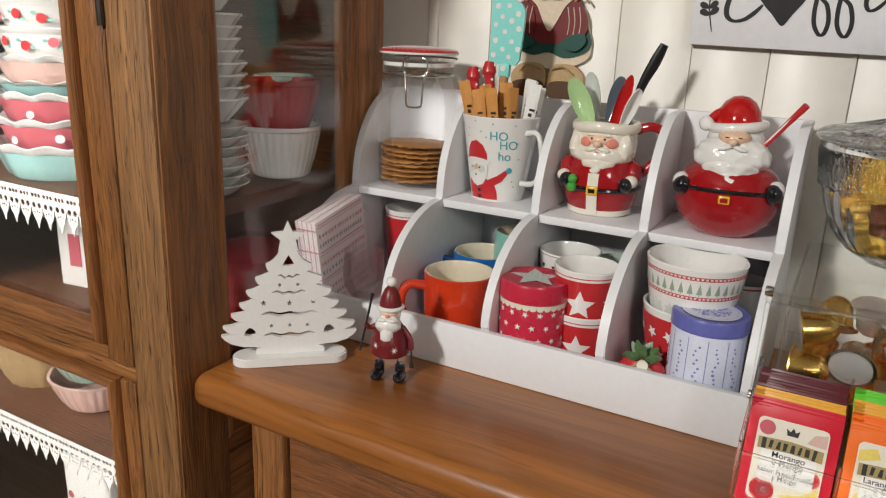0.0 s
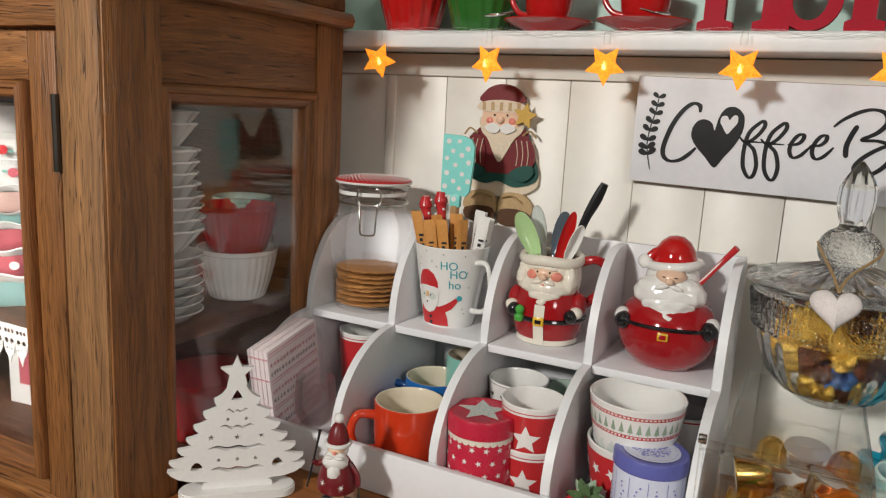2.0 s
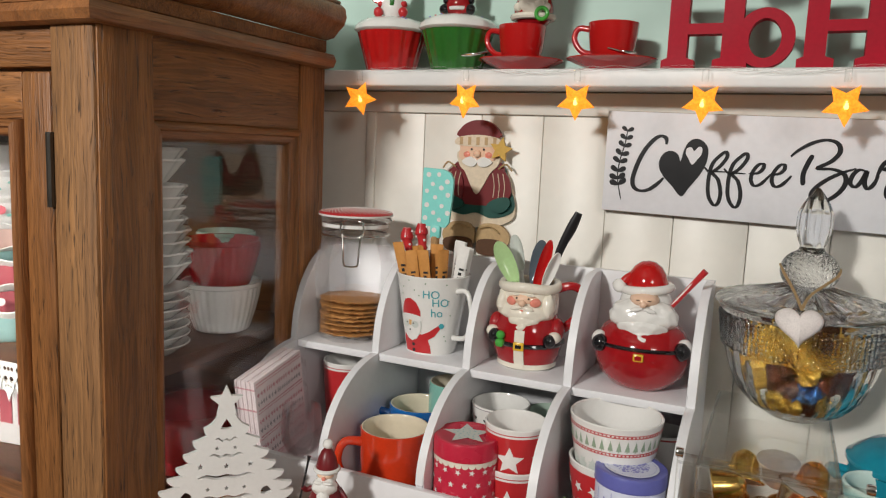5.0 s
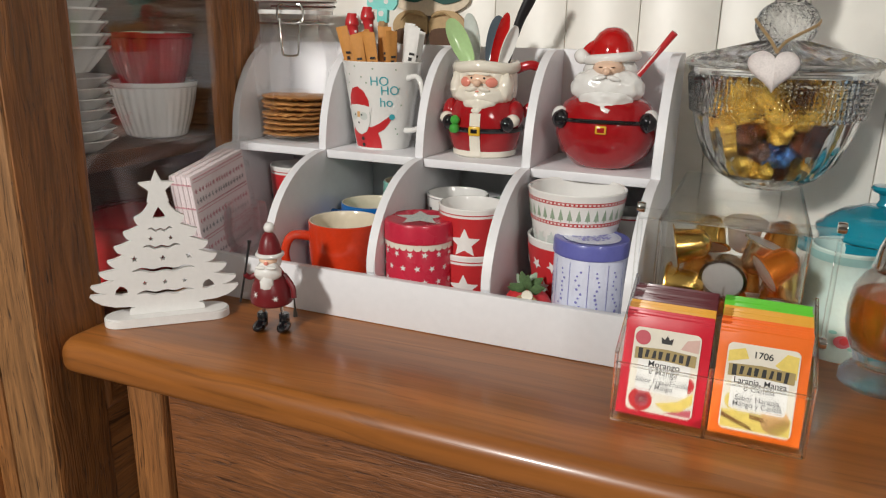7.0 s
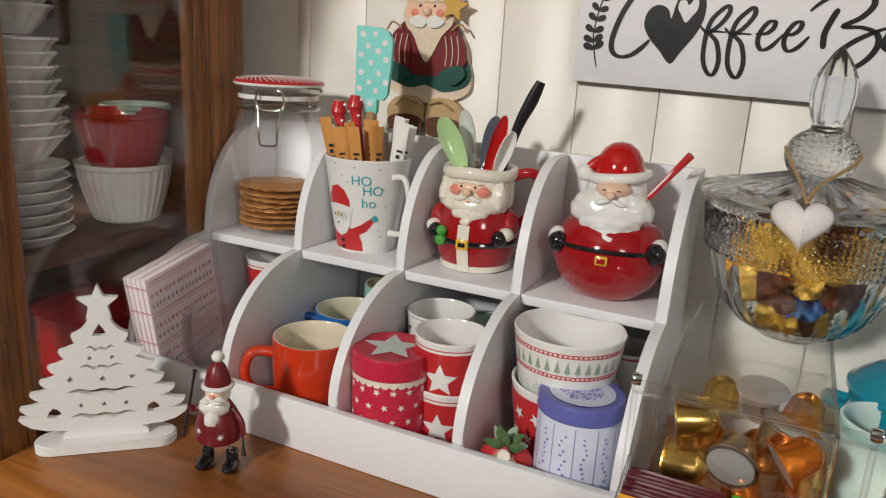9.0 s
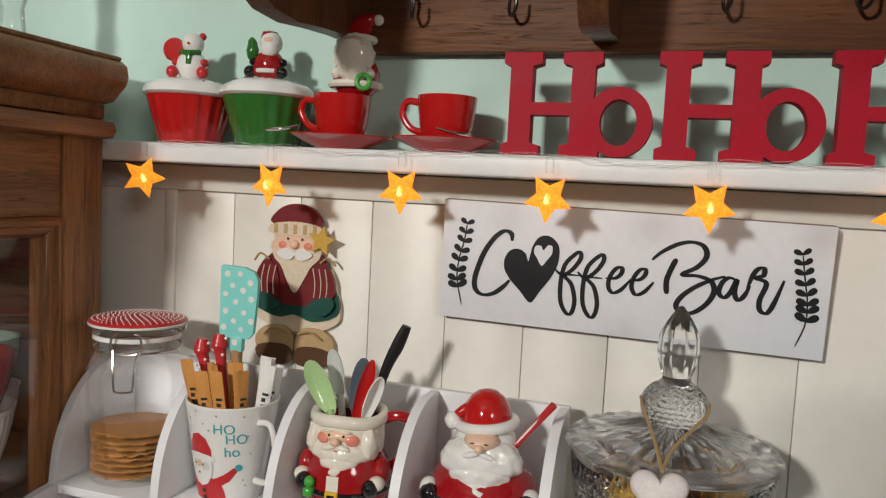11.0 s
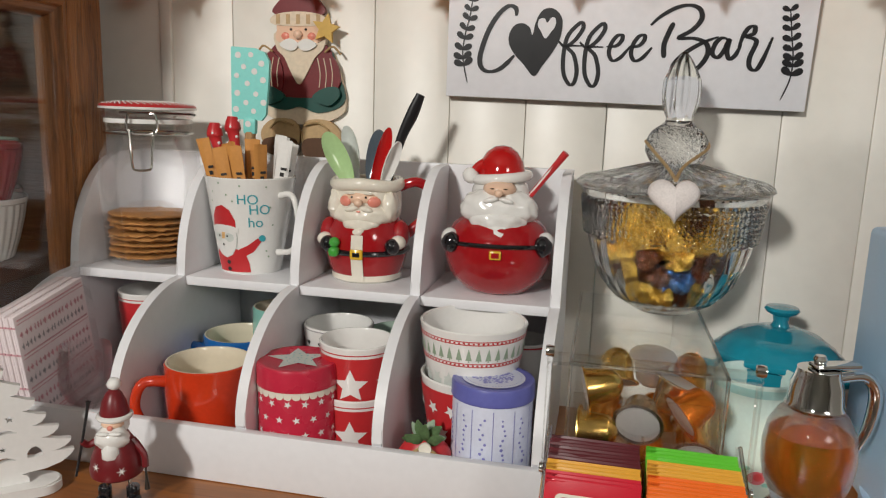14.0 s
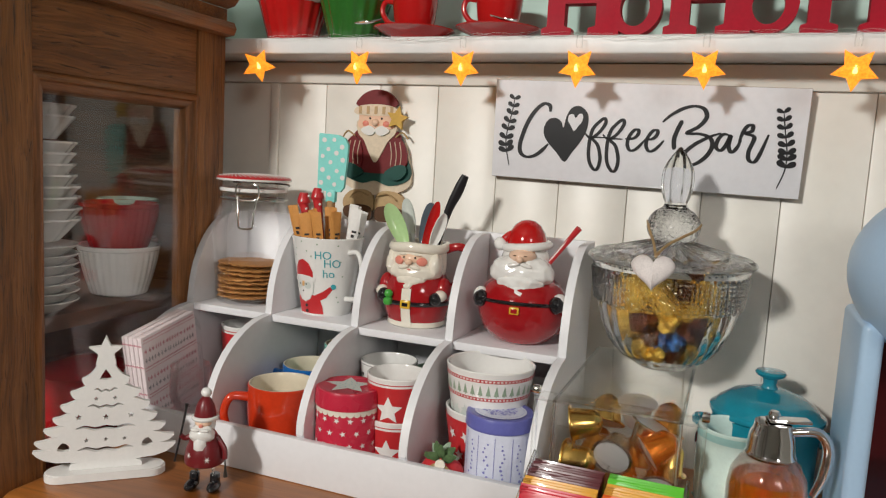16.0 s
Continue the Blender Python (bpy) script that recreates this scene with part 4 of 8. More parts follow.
for k in range(7):
    wrap([[(-0.012 + 0.0034 * k, 0.022), (-0.0113 + 0.0034 * k, 0.022), (-0.0093 + 0.0034 * k, 0.022 + 0.004 + 0.006 * (k in (0, 4))), (-0.010 + 0.0034 * k, 0.022 + 0.004 + 0.006 * (k in (0, 4)))]], lambda q: 0.0325, 24, 0.0007, bm, 1)
part("illegible_writing", bm, INK, blue_tin)


# ---- snow-capped mug with sticks ----
hoho = thing("mug", pose(-0.334, 0.811, SHELF_TOP, 0, 0, 0), "white tapered mug printed with a red-hatted snowman shape", "mug")
M_R = lambda z: 0.0305 + 0.0142 * z / 0.096
M_AX = -80
prof = cup_shell(0.0305, 0.0447, 0.096, 0.0028)
part("body", lathe(prof, 56), WHITE, hoho)
part("handle", tube(handle_path(0.041, 0.022, 0.078, 0.025), [0.0034, 0.0029, 0.0028, 0.0029, 0.0034], 10), WHITE, hoho).matrix_basis = pose(0, 0, 0, 0, 0, -22)
part("coat_print", wrap([[(-0.027, 0.0025), (0.008, 0.0025), (0.007, 0.012), (0.004, 0.021), (-0.004, 0.026), (-0.028, 0.027), (-0.032, 0.019), (-0.030, 0.010)]], M_R, M_AX, 0.0004), PRINT_RED, hoho)
part("sleeve_print", wrap([[(0.000, 0.017), (0.012, 0.024), (0.020, 0.0345), (0.0165, 0.0375), (0.006, 0.030), (-0.003, 0.0255)]], M_R, M_AX, 0.00045), PRINT_RED, hoho)
part("hat_print", wrap([[(-0.0345, 0.0445), (-0.020, 0.0475), (-0.004, 0.0455), (-0.0045, 0.055), (-0.010, 0.065), (-0.018, 0.0695), (-0.027, 0.067), (-0.0325, 0.058)]], M_R, M_AX, 0.0004), PRINT_RED, hoho)
part("face_outline_print", wrap([[(-0.0345, 0.0445), (-0.0345, 0.036), (-0.031, 0.026), (-0.0235, 0.019), (-0.016, 0.0165), (-0.009, 0.020), (-0.004, 0.029), (-0.0030, 0.0375), (-0.004, 0.0455)]], M_R, M_AX, 0.0006), SILVER, hoho)
part("face_print", wrap([[(-0.0338, 0.0445), (-0.0338, 0.036), (-0.0304, 0.0266), (-0.0232, 0.0197), (-0.016, 0.0173), (-0.0095, 0.0206), (-0.0047, 0.029), (-0.0037, 0.0375), (-0.0045, 0.0455)]], M_R, M_AX, 0.0008), WHITE, hoho)
part("cheek_print", wrap([disc_shape(0.0050, -0.0255, 0.037, 14, 0.9), disc_shape(0.0050, -0.0115, 0.0375, 14, 0.9)], M_R, M_AX, 0.0010, rings=1), SILVER, hoho)
part("nose_print", wrap([[(-0.0205, 0.036), (-0.0165, 0.036), (-0.016, 0.0425), (-0.020, 0.0425)]], M_R, M_AX, 0.0012, rings=1), PEACH_PRINT, hoho)
part("hatband_print", wrap([[(-0.036, 0.0415), (-0.028, 0.0442), (-0.019, 0.0452), (-0.009, 0.0445), (-0.0015, 0.0425), (-0.0015, 0.0475), (-0.009, 0.0495), (-0.019, 0.0502), (-0.028, 0.0492), (-0.036, 0.0465)]], M_R, M_AX, 0.0010), WHITE, hoho)
for u, w, r_ in ((-0.0135, 0.0125, 0.0022), (-0.0130, 0.0055, 0.0022), (-0.0235, 0.0385, 0.0010), (-0.0135, 0.0388, 0.0010), (-0.0185, 0.0300, 0.0012)):
    part("button_print", wrap([disc_shape(r_, u, w, 10)], M_R, M_AX, 0.0013, rings=1), INK, hoho)
part("mitten_print", wrap([disc_shape(0.0034, 0.0205, 0.0372, 10)], M_R, M_AX, 0.0008, rings=1), TEAL_PRINT, hoho)
tagged(part("dot_prints", wrap([disc_shape(0.001, u, w, 8) for u, w in ((-0.032, 0.073), (-0.030, 0.082), (-0.012, 0.080), (0.002, 0.089), (-0.006, 0.074), (0.027, 0.088), (0.030, 0.068), (0.032, 0.050), (0.024, 0.024), (-0.020, 0.091), (0.026, 0.018))], M_R, M_AX, 0.0006, rings=1), SAGE, hoho), kind="stuff")
for words, u0, w0, size in (("HO", 0.0085, 0.0755, 0.0135), ("HO", 0.0195, 0.0655, 0.0135), ("ho", 0.0150, 0.0530, 0.0140)):
    def on_mug(u, w, u0=u0, w0=w0):
        z = w0 + w
        a = radians(M_AX) + (u0 + u) / M_R(z)
        r = M_R(z) + 0.0006
        return Vector((r * math.cos(a), r * math.sin(a), z))
    lettering("greeting", words, size, TEAL_PRINT, hoho, None, wrapped=on_mug)


def along(way):
    """A turn whose z runs along a way and whose x stays as near to the wall's length as it can."""
    z = way.normalized()
    y = z.cross(Vector((1, 0, 0))).normalized()
    return Matrix((y.cross(z), y, z)).transposed().to_4x4()


def stick(foot, tip, wide, thick, material, label, name="sugar_stick", cat="sugar sachet", cap=None, bars=True):
    f, p = Vector(foot), Vector(tip)
    m = along(p - f)
    t = thing(name, Matrix.Translation(f) @ m @ pose(0, 0, 0, 0, 0, random.uniform(-35, 55)), label, cat, "sticks in the mug")
    n = (p - f).length
    bm, nx, nz, seed = bmesh.new(), 6, 18, random.uniform(0, 50)
    twist, bend = random.uniform(-0.7, 0.7), random.uniform(-0.004, 0.004)
    rings = []
    for j in range(nz + 1):
        s = j / nz
        full = thick / 2 * (0.35 + 0.65 * min(1, 3.2 * (1 - s))) if s > 0.6 else thick / 2
        ring = []
        for u, v in [(2 * i / nx - 1, -1) for i in range(nx + 1)] + [(1 - 2 * i / nx, 1) for i in range(nx + 1)]:
            x = wide / 2 * u * (1 + 0.15 * max(0, s - 0.75) * 4)
            y = v * full * (1 - 0.75 * u * u) + 0.0011 * noise.noise(Vector((u * 1.6 + seed, s * 7, seed)))
            a = twist * (s - 0.7)
            ring.append(bm.verts.new((x * math.cos(a) - y * math.sin(a) + bend * s * s, x * math.sin(a) + y * math.cos(a), n * s + (0.0012 * noise.noise(Vector((u * 3, seed, 1))) if j == nz else 0))))
        rings.append(ring)
    for p, q in zip(rings, rings[1:]):
        for k in range(len(p)):
            bm.faces.new((p[k], p[(k + 1) % len(p)], q[(k + 1) % len(p)], q[k]))
    bm.faces.new(rings[0][::-1])
    part("wrapper", bm, material, t)
    if bars:
        part("illegible_writing", lay([[(-wide * 0.2, n * 0.66), (wide * 0.25, n * 0.66), (wide * 0.25, n * 0.70), (-wide * 0.2, n * 0.70)], [(-wide * 0.2, n * 0.72), (wide * 0.1, n * 0.72), (wide * 0.1, n * 0.75), (-wide * 0.2, n * 0.75)], [(-wide * 0.2, n * 0.77), (wide * 0.25, n * 0.77), (wide * 0.25, n * 0.79), (-wide * 0.2, n * 0.79)]], -thick / 2 - 0.0004), INK, t)
    return t


random.seed(7)
MUG_Z = SHELF_TOP + 0.006
for k, (dx, dy, tx, tz, sty) in enumerate(((-0.016, -0.012, -0.040, 1.176, 0), (-0.006, -0.016, -0.022, 1.168, 0), (0.0, -0.008, -0.014, 1.173, 0), (0.006, -0.016, -0.004, 1.170, 0), (0.008, -0.006, 0.006, 1.176, 0), (0.012, -0.012, 0.020, 1.172, 0), (-0.010, 0.0, -0.030, 1.170, 0), (0.014, 0.006, 0.028, 1.180, 1), (0.016, -0.002, 0.040, 1.176, 1), (0.018, 0.010, 0.034, 1.172, 1), (0.012, 0.012, 0.022, 1.178, 1))):
    stick((-0.331 + dx, 0.811 + dy, MUG_Z), (-0.331 + tx, 0.809 + dy * 1.6, tz), 0.0130, 0.0045, PAPER if sty else STICK, "white paper sugar stick standing in the mug" if sty else "orange-brown paper sugar stick standing in the mug")
for dx, tx, tz in ((-0.018, -0.047, 1.190), (-0.012, -0.027, 1.197)):
    t = thing("spoon", (0, 0, 0), "spotted red silicone tipped stick in the mug", "spoon", "sticks in the mug")
    part("grip", tube([(-0.331 + dx * 0.5, 0.814, MUG_Z + 0.01), (-0.331 + tx * 0.9, 0.820, tz - 0.028), (-0.331 + tx, 0.821, tz - 0.012), (-0.331 + tx, 0.821, tz)], [0.0035, 0.005, 0.0082, 0.005], 12), PRINT_RED, t)
    dots = bmesh.new()
    for k in range(10):
        a, z = k * 2.4, tz - 0.004 - 0.0032 * k
        ball((-0.331 + tx * 0.985 + 0.0066 * math.cos(a), 0.821 + 0.0066 * math.sin(a), z), (0.0017, 0.0017, 0.0017), dots, 8)
    part("dots", dots, WHITE, t)
spat = thing("spatula", pose(-0.3425, 0.826, 1.150, 0, 2, 8), "turquoise silicone spatula with white spots, wooden handle", "spatula")
out = [(-0.0185, 0.0485), (-0.016, 0.044), (0.012, 0.044), (0.0165, 0.05), (0.0185, 0.085), (0.0185, 0.103), (0.014, 0.111), (0.004, 0.1145), (-0.0195, 0.1150), (-0.0205, 0.1135)]
bm = slab(out, 0.006)
part("blade", bm, TURQ, spat, "turquoise blade", pose(0, -0.003, 0))
part("neck", block(-0.0065, 0.0065, -0.0045, 0.0045, 0.030, 0.0465, 0.002), TURQ, spat)
dots = bmesh.new()
for k, (u, w) in enumerate(((-0.013, 0.107), (0.0, 0.108), (0.011, 0.100), (-0.007, 0.096), (0.004, 0.092), (-0.014, 0.087), (0.013, 0.084), (-0.003, 0.080), (-0.013, 0.070), (0.006, 0.070), (0.014, 0.062), (-0.004, 0.061), (-0.014, 0.054), (0.004, 0.053), (-0.001, 0.040))):
    lay([disc_shape(0.0031 - 0.0004 * (k % 2), u, w, 14)], -0.0048 if w < 0.044 else -0.0034, dots)
part("dots", dots, WHITE, spat)
part("handle", tube([(0.004, 0, -0.095), (0.001, 0, -0.03), (0, 0, 0.032)], [0.005, 0.0055, 0.0055], 10), WOOD_HANDLE, spat)


# ---- clip-top jar with biscuits ----
jar = thing("storage_jar", pose(-0.4465, 0.811, SHELF_TOP) @ Matrix.Scale(0.96, 4), "clear glass clip-top jar with a red spotted lid", "jar")
JB = [(0, 0.002), (0.040, 0.0), (0.045, 0.002), (0.0475, 0.008), (0.0482, 0.03), (0.0525, 0.075), (0.053, 0.095), (0.050, 0.116), (0.0435, 0.130), (0.0415, 0.134), (0.0415, 0.142), (0.0437, 0.144), (0.0437, 0.149)]
part("glass_body", lathe(JB + [(r - 0.0028 if r else 0, max(z, 0.006)) for r, z in reversed(JB)], 56), GLASS, jar, "clear glass body").visible_shadow = False
part("seal_ring", lathe([(0.041, 0.1495), (0.0445, 0.1495), (0.0445, 0.154), (0.041, 0.154)], 48), WHITE, jar)
part("glass_lid", lathe([(0, 0.1545), (0.0445, 0.1545), (0.0462, 0.157), (0.0462, 0.1645), (0, 0.1645)], 48), GLASS, jar).visible_shadow = False
part("lid_top", lathe([(0, 0.165), (0.0478, 0.165), (0.049, 0.167), (0.0475, 0.1685), (0.036, 0.1705), (0.018, 0.1715), (0, 0.1718)], 56), PRINT_RED, jar, "red lid printed with white dots")
part("lid_edge", lathe([(0.0475, 0.1635), (0.0492, 0.1638), (0.0496, 0.1655), (0.0490, 0.1662), (0.0475, 0.1655)], 56), WHITE, jar)
dots = bmesh.new()
for j in range(1, 10):
    n = 5 * j
    for k in range(n):
        r_ = 0.0050 * j
        a_ = 2 * math.pi * (k + 0.5 * (j % 2)) / n
        z_ = float(np.interp(r_, (0, 0.018, 0.036, 0.0475), (0.1718, 0.1715, 0.1705, 0.1685))) + 0.0006
        ball((r_ * math.cos(a_), r_ * math.sin(a_), z_), (0.00085, 0.00085, 0.0007), dots, 6)
tagged(part("lid_dots", dots, WHITE, jar), kind="stuff")
part("wire_band", tube([(0.0445 * math.cos(a), 0.0445 * math.sin(a), 0.139) for a in np.linspace(0, 2 * math.pi, 17)[:-1]], 0.0013, 6, closed=True, steps=2), STEEL, jar)
part("wire_band", tube([(0.0475 * math.cos(a), 0.0475 * math.sin(a), 0.159) for a in np.linspace(math.pi * 0.1, math.pi * 0.9, 9)], 0.0013, 6, steps=2), STEEL, jar)
bm = tube([(-0.008, -0.047, 0.160), (-0.013, -0.048, 0.158), (-0.013, -0.048, 0.141), (0.013, -0.048, 0.141), (0.013, -0.048, 0.158), (0.008, -0.047, 0.160)], 0.0012, 6, steps=3)
tube([(-0.012, -0.049, 0.144), (-0.010, -0.056, 0.125), (-0.009, -0.057, 0.108), (-0.006, -0.057, 0.104), (0.006, -0.057, 0.104), (0.009, -0.057, 0.108), (0.010, -0.056, 0.125), (0.012, -0.049, 0.144)], 0.0012, 6, bm, 4)
part("clip", bm, STEEL, jar, "bent wire clip").matrix_basis = pose(0, 0, 0, 0, 0, 26)
random.seed(12)
for k in range(8):
    t = thing("biscuit", pose(-0.4465 + random.uniform(-0.001, 0.001), 0.811 + random.uniform(-0.001, 0.001), SHELF_TOP + 0.0078 + 0.0058 * k, random.uniform(-1.5, 1.5), random.uniform(-1.5, 1.5), random.uniform(0, 360)), "round golden-brown lacy biscuit in a stack", "biscuit", "biscuits in the jar")
    bm = lathe([(0, 0), (0.036, 0.0), (0.0415, 0.0012), (0.0428, 0.0022), (0.0415, 0.0032), (0.038, 0.0036), (0.030, 0.0042), (0.018, 0.0039), (0, 0.0041)], 72)
    for v in bm.verts:
        r_ = math.hypot(v.co.x, v.co.y)
        v.co.z += (0.0022 if r_ > 0.034 else 0.0008) * noise.noise(Vector((v.co.x * 170 + k * 9, v.co.y * 170, k)))
        f = 1 + 0.045 * noise.noise(Vector((v.co.x * 140, v.co.y * 140 + k * 5, k)))
        v.co.x, v.co.y = v.co.x * f, v.co.y * f
    part("wafer", bm, BISCUIT, t)


# ---- ceramic figures: plain shapes, one mesh each ----
def figure_mug():
    c = [(lathe([(0, 0.0), (0.032, 0.0), (0.0345, 0.002), (0.0348, 0.0075)], 48), IVORY)]
    c.append((lathe([(0.0348, 0.0075), (0.0375, 0.014), (0.0402, 0.026), (0.0402, 0.038), (0.0385, 0.050), (0.033, 0.060), (0.0305, 0.066), (0.0305, 0.094), (0.029, 0.098), (0.0275, 0.094), (0.0275, 0.02), (0, 0.018)], 48), RED))
    c.append((lathe([(0.031, 0.060), (0.0330, 0.066), (0.0335, 0.076), (0.0330, 0.086), (0.0322, 0.092), (0.030, 0.094)], 64, 13, 0.012), IVORY))
    c.append((tube([(0.0318 * math.cos(a), 0.0318 * math.sin(a), 0.0940 + 0.0012 * math.sin(3 * a)) for a in np.linspace(0, 2 * math.pi, 13)[:-1]], 0.0052, 12, closed=True, steps=5, flat=1.15), IVORY))
    c.append((ball((0, -0.0165, 0.0820), (0.0225, 0.0195, 0.0095), None, 28), SKIN))
    c.append((ball((0, -0.018, 0.0655), (0.0290, 0.0190, 0.0135), None, 48, 0.0022, 130), IVORY))
    c.append((ball((0, -0.0225, 0.0570), (0.0195, 0.0155, 0.0110), None, 40, 0.0022, 130), IVORY))
    c.append((ball((0, -0.0270, 0.0500), (0.0095, 0.0125, 0.0085), None, 32, 0.0018, 150), IVORY))
    for s in (-1, 1):
        c.append((ball((s * 0.0260, -0.0150, 0.0735), (0.0082, 0.0145, 0.0165), None, 28, 0.0022, 190), IVORY))
        c.append((ball((s * 0.0140, -0.0312, 0.0790), (0.0066, 0.0026, 0.0050), None, 18, turn=pose(0, 0, 0, 0, 0, s * 26).to_3x3()), BLUSH))
        c.append((ball((s * 0.0068, -0.0350, 0.0835), (0.0011, 0.0012, 0.0012), None, 10), BLACK_GLOSS))
        c.append((ball((s * 0.0085, -0.0335, 0.0868), (0.0045, 0.0020, 0.0011), None, 14), IVORY))
        c.append((ball((s * 0.0065, -0.0350, 0.0725), (0.0072, 0.0032, 0.0028), None, 18, turn=pose(0, 0, 0, 0, s * 14, 0).to_3x3()), IVORY))
        c.append((ball((s * 0.0355, -0.010, 0.046), (0.0090, 0.013, 0.0145), None, 22), RED))
        c.append((ball((s * 0.0360, -0.0235, 0.0405), (0.0076, 0.0080, 0.0068), None, 18), IVORY))
        c.append((ball((s * 0.0315, -0.0300, 0.0370), (0.0074, 0.0072, 0.0080), None, 20), BLACK_GLOSS))
    c.append((ball((0, -0.0378, 0.0785), (0.0044, 0.0040, 0.0038), None, 14), SKIN))
    c.append((ball((0, -0.0366, 0.0700), (0.0022, 0.0012, 0.0010), None, 10), BLUSH))
    c.append((tube([(0.0402 * math.cos(a), 0.0402 * math.sin(a), 0.0300) for a in np.linspace(0, 2 * math.pi, 17)[:-1]], 0.0028, 8, closed=True, steps=2), BLACK_GLOSS))
    c.append((wrap([[(-0.0055, 0.003), (0.0055, 0.003), (0.0055, 0.048), (-0.0055, 0.048)]], lambda z: float(np.interp(z, (0, 0.0075, 0.014, 0.026, 0.038, 0.05), (0.0345, 0.0348, 0.0375, 0.0402, 0.0402, 0.0385))), -90, 0.0014, rings=4), IVORY))
    c.append((block(-0.0062, 0.0062, -0.0440, -0.040, 0.0250, 0.0348, 0.0015), GOLD_PAINT))
    c.append((block(-0.0036, 0.0036, -0.0446, -0.040, 0.0276, 0.0322, 0.0008), BLACK_GLOSS))
    c.append((block(-0.0275, -0.0175, -0.0445, -0.033, 0.0265, 0.0360, 0.0035, 3), LEAF))
    c.append((ball((-0.0222, -0.0388, 0.0400), (0.0052, 0.0050, 0.0052), None, 16), LEAF))
    c.append((tube([(0.026, 0.004, 0.089), (0.047, 0.004, 0.0965), (0.0615, 0.006, 0.087), (0.0570, 0.006, 0.064), (0.034, 0.002, 0.040)], [0.0052, 0.0050, 0.0050, 0.0050, 0.0056], 12), RED))
    bm, mats = blend(c)
    tagged(part("figure_mug", bm, mats, None, "glossy red and white ceramic mug in a figure's shape", pose(-0.2125, 0.8170, SHELF_TOP, 0, 0, 4)), "", "mug")


figure_mug()


def figure_jar():
    c = []
    c.append((lathe([(0, 0), (0.026, 0.0), (0.033, 0.003), (0.046, 0.016), (0.0525, 0.034), (0.0515, 0.052), (0.044, 0.066), (0.034, 0.074), (0, 0.076)], 56), RED))
    c.append((ball((0, -0.001, 0.095), (0.0285, 0.027, 0.023), None, 28), WHITE))
    c.append((ball((0, -0.019, 0.0835), (0.0365, 0.0215, 0.0205), None, 56, 0.0026, 135), WHITE))
    c.append((ball((0, -0.025, 0.0725), (0.0275, 0.0185, 0.0125), None, 48, 0.0026, 135), WHITE))
    c.append((ball((0, -0.0355, 0.0600), (0.0130, 0.0115, 0.0085), None, 36, 0.0020, 135), WHITE))
    c.append((ball((0, -0.029, 0.0655), (0.0160, 0.0150, 0.0095), None, 40, 0.0022, 135), WHITE))
    c.append((ball((0, -0.0215, 0.1020), (0.0160, 0.0195, 0.0085), None, 24), SKIN))
    for s in (-1, 1):
        c.append((ball((s * 0.0060, -0.0395, 0.1035), (0.0022, 0.0012, 0.0006), None, 12), BOOT_BROWN))
        c.append((ball((s * 0.0070, -0.0388, 0.0930), (0.0075, 0.0032, 0.0026), None, 18, turn=pose(0, 0, 0, 0, s * 16, 0).to_3x3()), WHITE))
        c.append((ball((s * 0.0455, -0.024, 0.0535), (0.0085, 0.0105, 0.0095), None, 18), WHITE))
        c.append((ball((s * 0.0430, -0.032, 0.0505), (0.0092, 0.0085, 0.0098), None, 20, 0.001, 200), BLACK_GLOSS))
    c.append((ball((0, -0.0415, 0.0995), (0.0042, 0.0040, 0.0038), None, 12), SKIN))
    c.append((tube([(0.0252 * math.cos(a), -0.001 + 0.0250 * math.sin(a), 0.1115 + 0.0025 * math.cos(a)) for a in np.linspace(0, 2 * math.pi, 13)[:-1]], 0.0050, 12, closed=True, steps=5), WHITE))
    c.append((lathe([(0.0232, 0.110), (0.0228, 0.118), (0.0205, 0.127), (0.0150, 0.1355), (0.0080, 0.1405), (0, 0.142)], 40), CUP_RED))
    c.append((tube([(-0.004, -0.002, 0.124), (-0.018, -0.006, 0.123), (-0.027, -0.009, 0.116)], [0.007, 0.0055, 0.004], 12), CUP_RED))
    c.append((ball((-0.0295, -0.010, 0.1125), (0.0075, 0.0075, 0.0078), None, 18, 0.001, 200), WHITE))
    belt = [(0.0535 * math.cos(a), 0.0535 * math.sin(a), 0.0480 + 0.0045 * math.cos(a + 1.5708)) for a in np.linspace(-math.pi, 0, 13)]
    c.append((tube([(x * 0.968, y * 0.968, z - 0.001) for x, y, z in belt], 0.0023, 8, steps=3), BLACK_GLOSS))
    c.append((block(-0.0056, 0.0056, -0.0555, -0.0505, 0.0395, 0.0480, 0.0015), GOLD_PAINT))
    c.append((block(-0.0036, 0.0036, -0.0561, -0.0505, 0.0412, 0.0462, 0.0006), RED))
    bm, mats = blend(c)
    tagged(part("figure_jar", bm, mats, None, "round glossy red ceramic jar in a figure's shape", pose(-0.0805, 0.8105, SHELF_TOP, 0, 0, 5) @ Matrix.Scale(0.96, 4)), "", "jar")


figure_jar()
sp = thing("spoon", (0, 0, 0), "red ceramic spoon handle leaning out of the jar", "spoon")
part("handle", tube([(-0.058, 0.8090, 1.128), (-0.040, 0.8060, 1.152), (-0.022, 0.8020, 1.176)], [0.0028, 0.0027, 0.0035], 8), PRINT_RED, sp)
part("stripe", tube([(-0.058, 0.8075, 1.1295), (-0.041, 0.8045, 1.1523), (-0.026, 0.8010, 1.1722)], 0.0011, 6), WHITE, sp)


